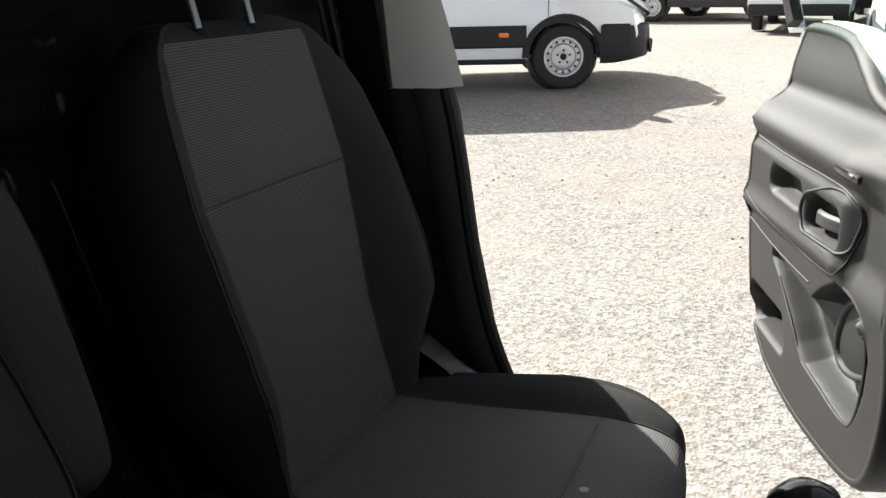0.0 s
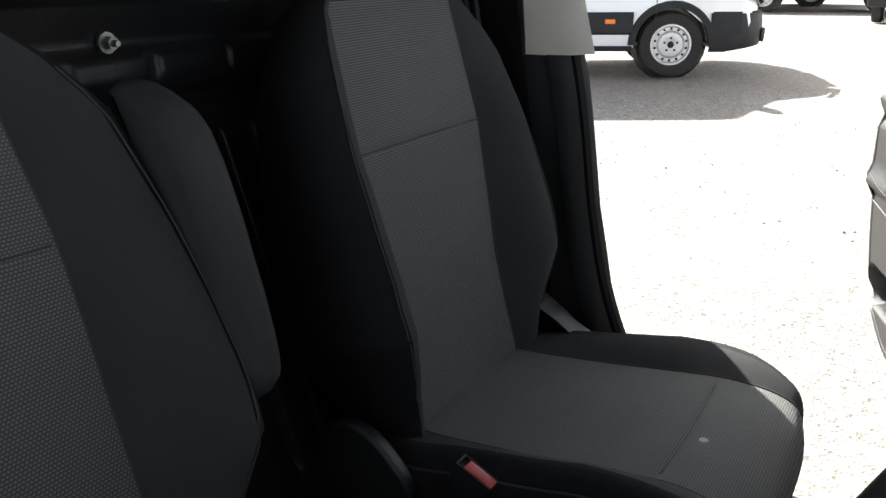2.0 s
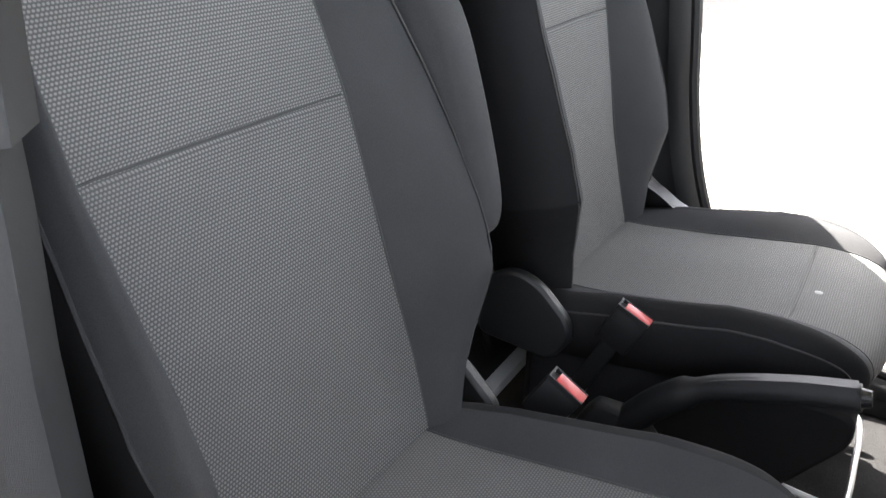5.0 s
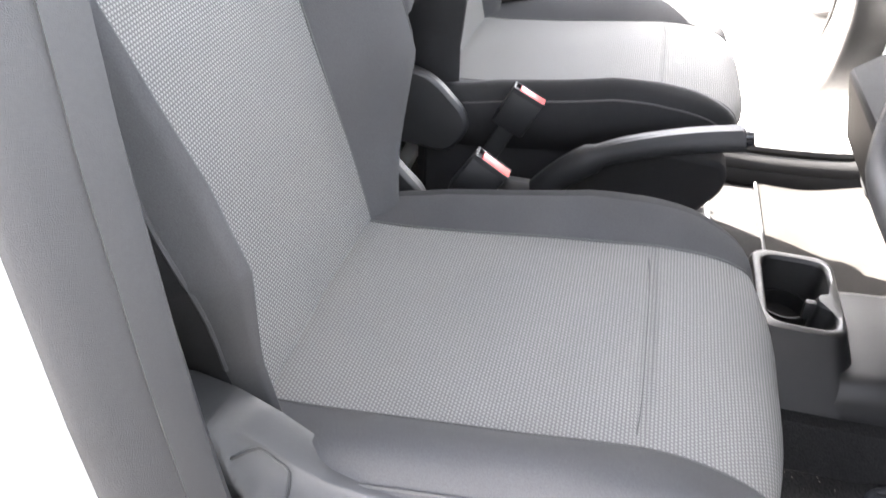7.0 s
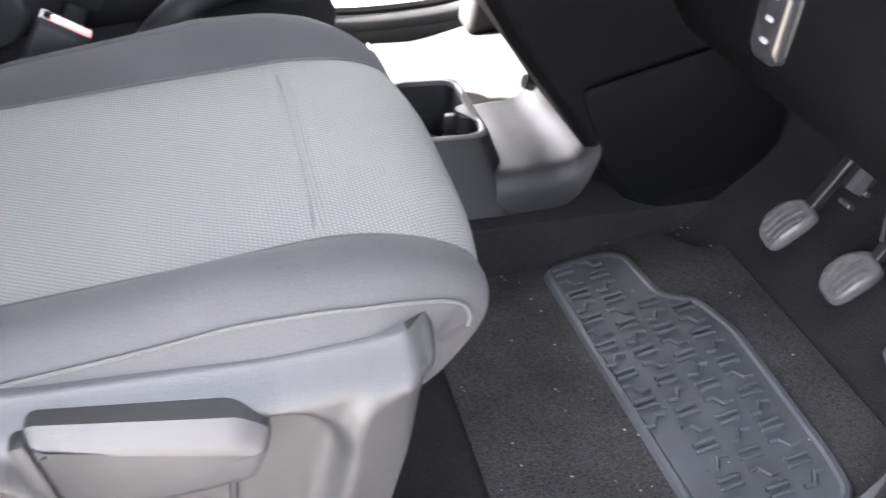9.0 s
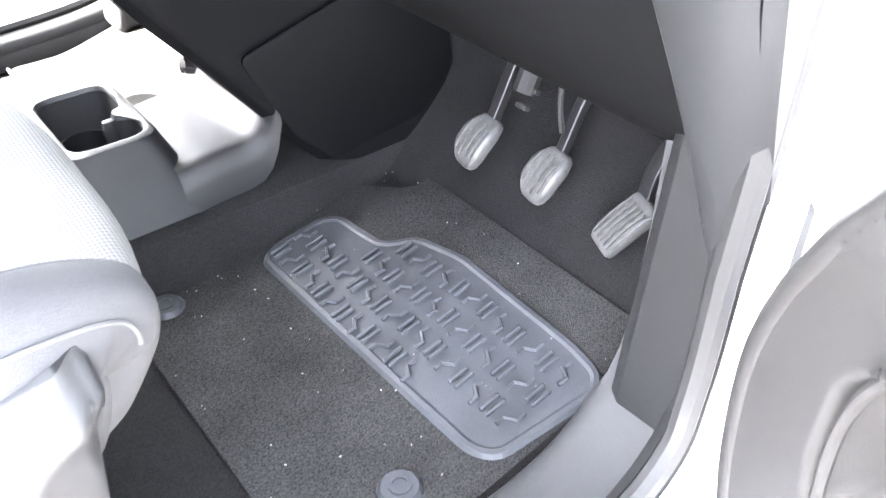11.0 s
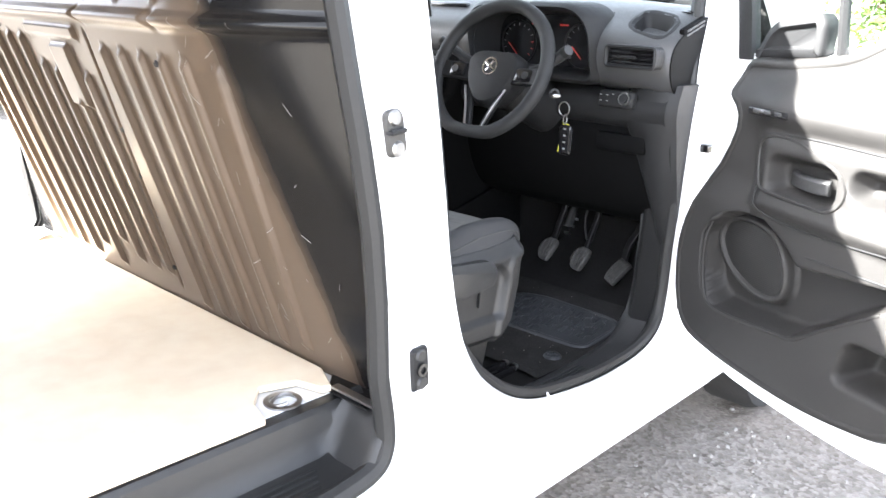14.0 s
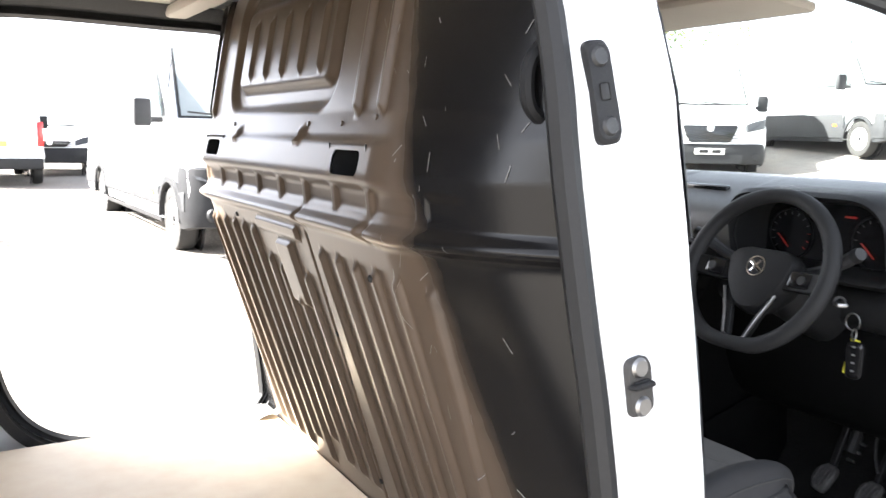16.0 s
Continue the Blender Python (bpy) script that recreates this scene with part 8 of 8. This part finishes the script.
        if clad:
            for b0, b1 in ((0.30, front_axle - wheel_r * 1.2), (front_axle + wheel_r * 1.2, rear_axle - wheel_r * 1.2), (rear_axle + wheel_r * 1.2, length - 0.05)):
                bm = bmesh.new()
                loft(bm, [[P(b0, k * (hw + d), z), P(b1, k * (hw + d), z)] for z, d in ((flank[0], 0.0), (flank[0] + 0.02, 0.022), (flank[1] - 0.04, 0.024), (flank[1], 0.0))], closed=False, caps=False)
                part("side_cladding", bm, CLAD, t)
            bm = bmesh.new()
            b0 = front_axle + wheel_r * 1.2
            loft(bm, [[P(b0, k * (hw * 0.99 + d), z), P(rear_axle - wheel_r * 1.2, k * (hw * 0.99 + d), z)] for z, d in ((0.28, 0.0), (0.30, 0.012), (0.34, 0.012))], closed=False, caps=False)
            part("sill_strip", bm, CLAD, t)
            for ax in (front_axle, rear_axle):
                bm = bmesh.new()
                rows = []
                for q in [math.pi * (k2 / 16) for k2 in range(17)]:
                    rows.append([P(ax + wheel_r * e * math.cos(q), k * (hw + d), max(0.3, wheel_r + wheel_r * e * math.sin(q))) for e, d in ((1.12, -0.06), (1.13, 0.026), (1.30, 0.028), (1.34, -0.005))])
                loft(bm, rows, closed=False, caps=False)
                part("wheel_arch", bm, CLAD, t)
            bm = bmesh.new()
            rbox(bm, P(front_axle + wheel_r * 1.2 + 0.25, k * (hw + 0.022), 0.60), (0.11, 0.02, 0.05), 0.008, Matrix.Rotation(radians(heading), 3, "Z"))
            part("side_marker", bm, ORANGE, t, "orange side marker lamp")
        # arch liner and wheels
        for ax in (front_axle, rear_axle):
            bm = bmesh.new()
            disc(bm, P(ax, k * (hw - 0.26), wheel_r), r * k, wheel_r * 1.18, 0.02, 24)
            part("arch_liner", bm, GLOSS_BLACK, t)
            wheel(t, P(ax, k * (hw - 0.015), wheel_r), r * k, wheel_r)
    bm = bmesh.new()
    foot, top = V(bonnet - 0.1, 0, nose + 0.33), V(screen_back, 0, height - 0.12)
    lo, hi = foot.lerp(top, 0.07), foot.lerp(top, 0.90)
    scr = [(lo.x, -0.86, lo.z), (lo.x, 0.86, lo.z), (hi.x, 0.74, hi.z), (hi.x, -0.74, hi.z)]
    sl = V(height - 0.12 - nose - 0.33, 0, screen_back - bonnet + 0.1).normalized()
    nrm = f * sl.x + V(0, 0, sl.z)
    corners = [P(b, y * hw, z) for b, y, z in scr]
    prism(bm, [c + nrm * 0.012 for c in corners], nrm * -0.10)
    ws = part("windscreen", bm, GLOSS_BLACK, t, "windscreen coloured pale like reflected sky", bevel=0.02)
    mid = sum(corners, V(0, 0, 0)) / 4
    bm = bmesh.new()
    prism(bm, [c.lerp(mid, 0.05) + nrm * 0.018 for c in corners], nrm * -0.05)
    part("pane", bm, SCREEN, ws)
    for k in (-0.55, 0.15):
        bm = bmesh.new()
        tube(bm, [P(lo.x - 0.02, k * hw, lo.z) + nrm * 0.03, P(lo.x + 0.03, (k + 0.6) * hw, lo.z + 0.05) + nrm * 0.03], 0.010, 6)
        part("wiper", bm, GLOSS_BLACK, ws)
    bm = bmesh.new()
    prism(bm, [P(0.35, -hw * 0.9, 0.34), P(0.35, hw * 0.9, 0.34), P(length - 0.1, hw * 0.9, 0.34), P(length - 0.1, -hw * 0.9, 0.34)], (0, 0, 0.03))
    part("underside", bm, GLOSS_BLACK, t)
    if plate:
        bm = bmesh.new()
        rbox(bm, P(-0.055, 0, 0.55), (0.02, 0.52, 0.11), 0.004, Matrix.Rotation(radians(heading), 3, "Z"), 1)
        pl = part("number_plate", bm, PLATE_WHITE, t)
        for k in range(2):
            bm = bmesh.new()
            rbox(bm, P(-0.067, -0.12 + 0.22 * k, 0.55), (0.004, 0.16, 0.06), 0.001, Matrix.Rotation(radians(heading), 3, "Z"), 1)
            part("plate_bar", bm, GLOSS_BLACK, pl)
    if tail:
        bm = bmesh.new()
        rbox(bm, P(length + 0.03, 0, 0.45), (0.12, width * 0.98, 0.22), 0.03, Matrix.Rotation(radians(heading), 3, "Z"))
        part("rear_bumper", bm, CLAD, t)
        for k in (-1, 1):
            bm = bmesh.new()
            rbox(bm, P(length + 0.01, k * hw * 0.93, 1.05), (0.06, 0.12, 0.50), 0.02, Matrix.Rotation(radians(heading), 3, "Z"))
            part("tail_lamp", bm, RED_LAMP, t, "red tail lamp")
        bm = bmesh.new()
        rbox(bm, P(length + 0.02, 0.0, 0.85), (0.02, 0.50, 0.11), 0.004, Matrix.Rotation(radians(heading), 3, "Z"), 1)
        part("number_plate", bm, PLATE_YELLOW, t)
        bm = bmesh.new()
        rbox(bm, P(length + 0.018, 0, 1.1), (0.012, 0.014, 0.95), 0.003, Matrix.Rotation(radians(heading), 3, "Z"))
        part("door_gap", bm, GLOSS_BLACK, t)
    return t


# the big van across the yard, seen by its flank
vehicle("panel_van", "white panel van with dark side cladding and steel wheels", (-1.56, 9.95), 24, length=5.5, width=2.05, height=2.15, front_axle=1.02, rear_axle=4.4, screen_back=2.15)
# dark car and a white van behind it
vehicle("estate_car", "black car parked at the back of the yard", (-0.3, 22.6), 8, length=4.5, width=1.85, height=1.55, wheel_r=0.34, front_axle=0.9, rear_axle=3.5, bonnet=1.3, nose=0.70,
        clad=False, bumper=GLOSS_BLACK, paint=GLOSS_BLACK, category="car", screen_back=2.1)
vehicle("panel_van", "white van parked behind the dark car", (-2.2, 25.0), 12, length=5.4, width=2.0, height=2.4, clad=False)
# van facing the load bay
vehicle("panel_van", "white panel van with a dark grey bumper and black mirrors", (2.20, 6.62), -88.6, length=6.2, width=2.05, height=2.45, front_axle=0.95, rear_axle=5.0, nose=1.02, bumper=BUMPER_GREY, bump_top=0.93, screen_back=2.0, lamp_z=0.84)
# small van seen from behind, and another beside it
vehicle("small_van", "white van seen from behind with a roof bar", (0.05, 22.0), 88, length=4.6, width=1.85, height=1.95, wheel_r=0.31, rear_axle=3.7, front_axle=0.9, clad=False, tail=True)
vehicle("small_van", "white van parked nose out behind the small van", (1.25, 21.0), -100, length=4.6, width=1.85, height=1.9, wheel_r=0.31, rear_axle=3.7, front_axle=0.9, clad=False)
# row ahead of the windscreen
vehicle("panel_van", "white van with black grille and chrome badge facing the cab", (11.0, 9.1), -128, length=5.6, width=2.05, height=2.6, nose=1.0, plate=True, clad=True)
vehicle("panel_van", "white van with dark lower flank and pale wheels", (14.66, 6.94), -108, length=5.6, width=2.05, height=2.5, wheel_r=0.34, nose=0.95, flank=(0.34, 0.82))
vehicle("panel_van", "white van facing the row, dark bumper", (17.3, 7.0), -116, length=5.4, width=2.0, height=2.4, nose=0.95, plate=True)


def tree(x, y, h, spread, seed, group):
    rnd = random.Random(seed)
    t = thing("tree", (x, y, ground_z(x, y)), "leafy green hedge tree at the yard's edge", "tree", group)
    z0 = ground_z(x, y)
    bm = bmesh.new()
    pts = smooth_line([(x, y, z0 - 0.1), (x + 0.1, y, z0 + h * 0.25), (x - 0.05, y + 0.1, z0 + h * 0.5), (x + 0.05, y, z0 + h * 0.8)], 4)
    tube(bm, pts, [0.16 * (1 - 0.8 * i / len(pts)) for i in range(len(pts))], 8)
    tips = []
    for _ in range(14):
        a, k = rnd.random() * 6.3, rnd.uniform(0.15, 0.8)
        p0 = V(x, y, z0 + h * k)
        p1 = p0 + V(math.cos(a) * spread * rnd.uniform(0.4, 0.9), math.sin(a) * spread * rnd.uniform(0.4, 0.9), h * rnd.uniform(0.02, 0.2))
        tube(bm, [p0, p0.lerp(p1, 0.5) + V(0, 0, 0.1), p1], [0.05, 0.035, 0.012], 6)
        tips.append(p1)
    part("trunk", bm, BARK, t)
    verts, faces = [], []
    for _ in range(150):
        b = rnd.choice(tips) + V(rnd.gauss(0, spread * 0.3), rnd.gauss(0, spread * 0.3), rnd.gauss(0, h * 0.13))
        b.z = max(b.z, z0 + 0.15)
        for _ in range(16):
            p = b + V(rnd.gauss(0, 0.2), rnd.gauss(0, 0.2), rnd.gauss(0, 0.18))
            e = Euler((rnd.uniform(-1, 1), rnd.uniform(-1, 1), rnd.uniform(0, 6.3))).to_matrix()
            s = rnd.uniform(0.05, 0.11)
            k = len(verts)
            verts += [p + e @ V(-s, 0, 0), p + e @ V(0, -s * 0.5, 0.02), p + e @ V(s, 0, 0), p + e @ V(0, s * 0.5, 0.02)]
            faces.append((k, k + 1, k + 2, k + 3))
    me = bpy.data.meshes.new("crown")
    me.from_pydata(verts, [], faces)
    me.materials.append(LEAF)
    ob = new("crown", me)
    ob.parent = t
    ob.matrix_parent_inverse = chain(t).inverted()


for i, (x, y, h, sp) in enumerate([(19.8, 19.6, 5.6, 2.0), (19.5, 22.0, 6.0, 2.1), (17.5, 24.5, 6.0, 2.2), (11.2, 1.35, 2.6, 0.9)]):
    tree(x, y, h, sp, 30 + i, "hedge trees")


def palisade():
    t = thing("palisade_fence", (2, 34, ground_z(2, 34)), "grey steel palisade fence along the yard's far edge", "fence")
    for k in range(2):
        bm = bmesh.new()
        box(bm, (4, 34.03, 0.6 + 1.1 * k + ground_z(4, 34)), (24, 0.04, 0.05))
        part("fence_rail", bm, STEEL_DARK, t)
    post = None
    for k in range(110):
        x = -8 + 0.22 * k
        if post is None:
            bm = bmesh.new()
            loft(bm, [[V(x - 0.035, 34, z), V(x, 33.985, z), V(x + 0.035, 34, z), V(x, 34.01, z)] for z in (0.28, 2.15)] + [[V(x - 0.004, 34, 2.32), V(x, 33.998, 2.32), V(x + 0.004, 34, 2.32), V(x, 34.002, 2.32)]])
            post = part("pale", bm, STEEL_DARK, t)
        else:
            ob = new("pale", post.data)
            ob.parent, ob.matrix_parent_inverse = t, post.matrix_parent_inverse
            ob.matrix_basis = Matrix.Translation((0.22 * k, 0, 0))


palisade()


for x in (1.79, -1.55):
    for s in (-1, 1):
        wheel(VAN, (x, s * 0.845, 0.315), (0, s, 0), 0.315)



def seal_split():
    """A torn spot in the driver's door seal."""
    bm = bmesh.new()
    tube(bm, [(0.365, -0.853, 0.555), (0.368, -0.860, 0.535), (0.366, -0.862, 0.512), (0.362, -0.862, 0.500)], [0.002, 0.006, 0.008, 0.003], 6)
    part("seal_split", bm, WHITE, VAN, "bare white split in the door seal")


seal_split()
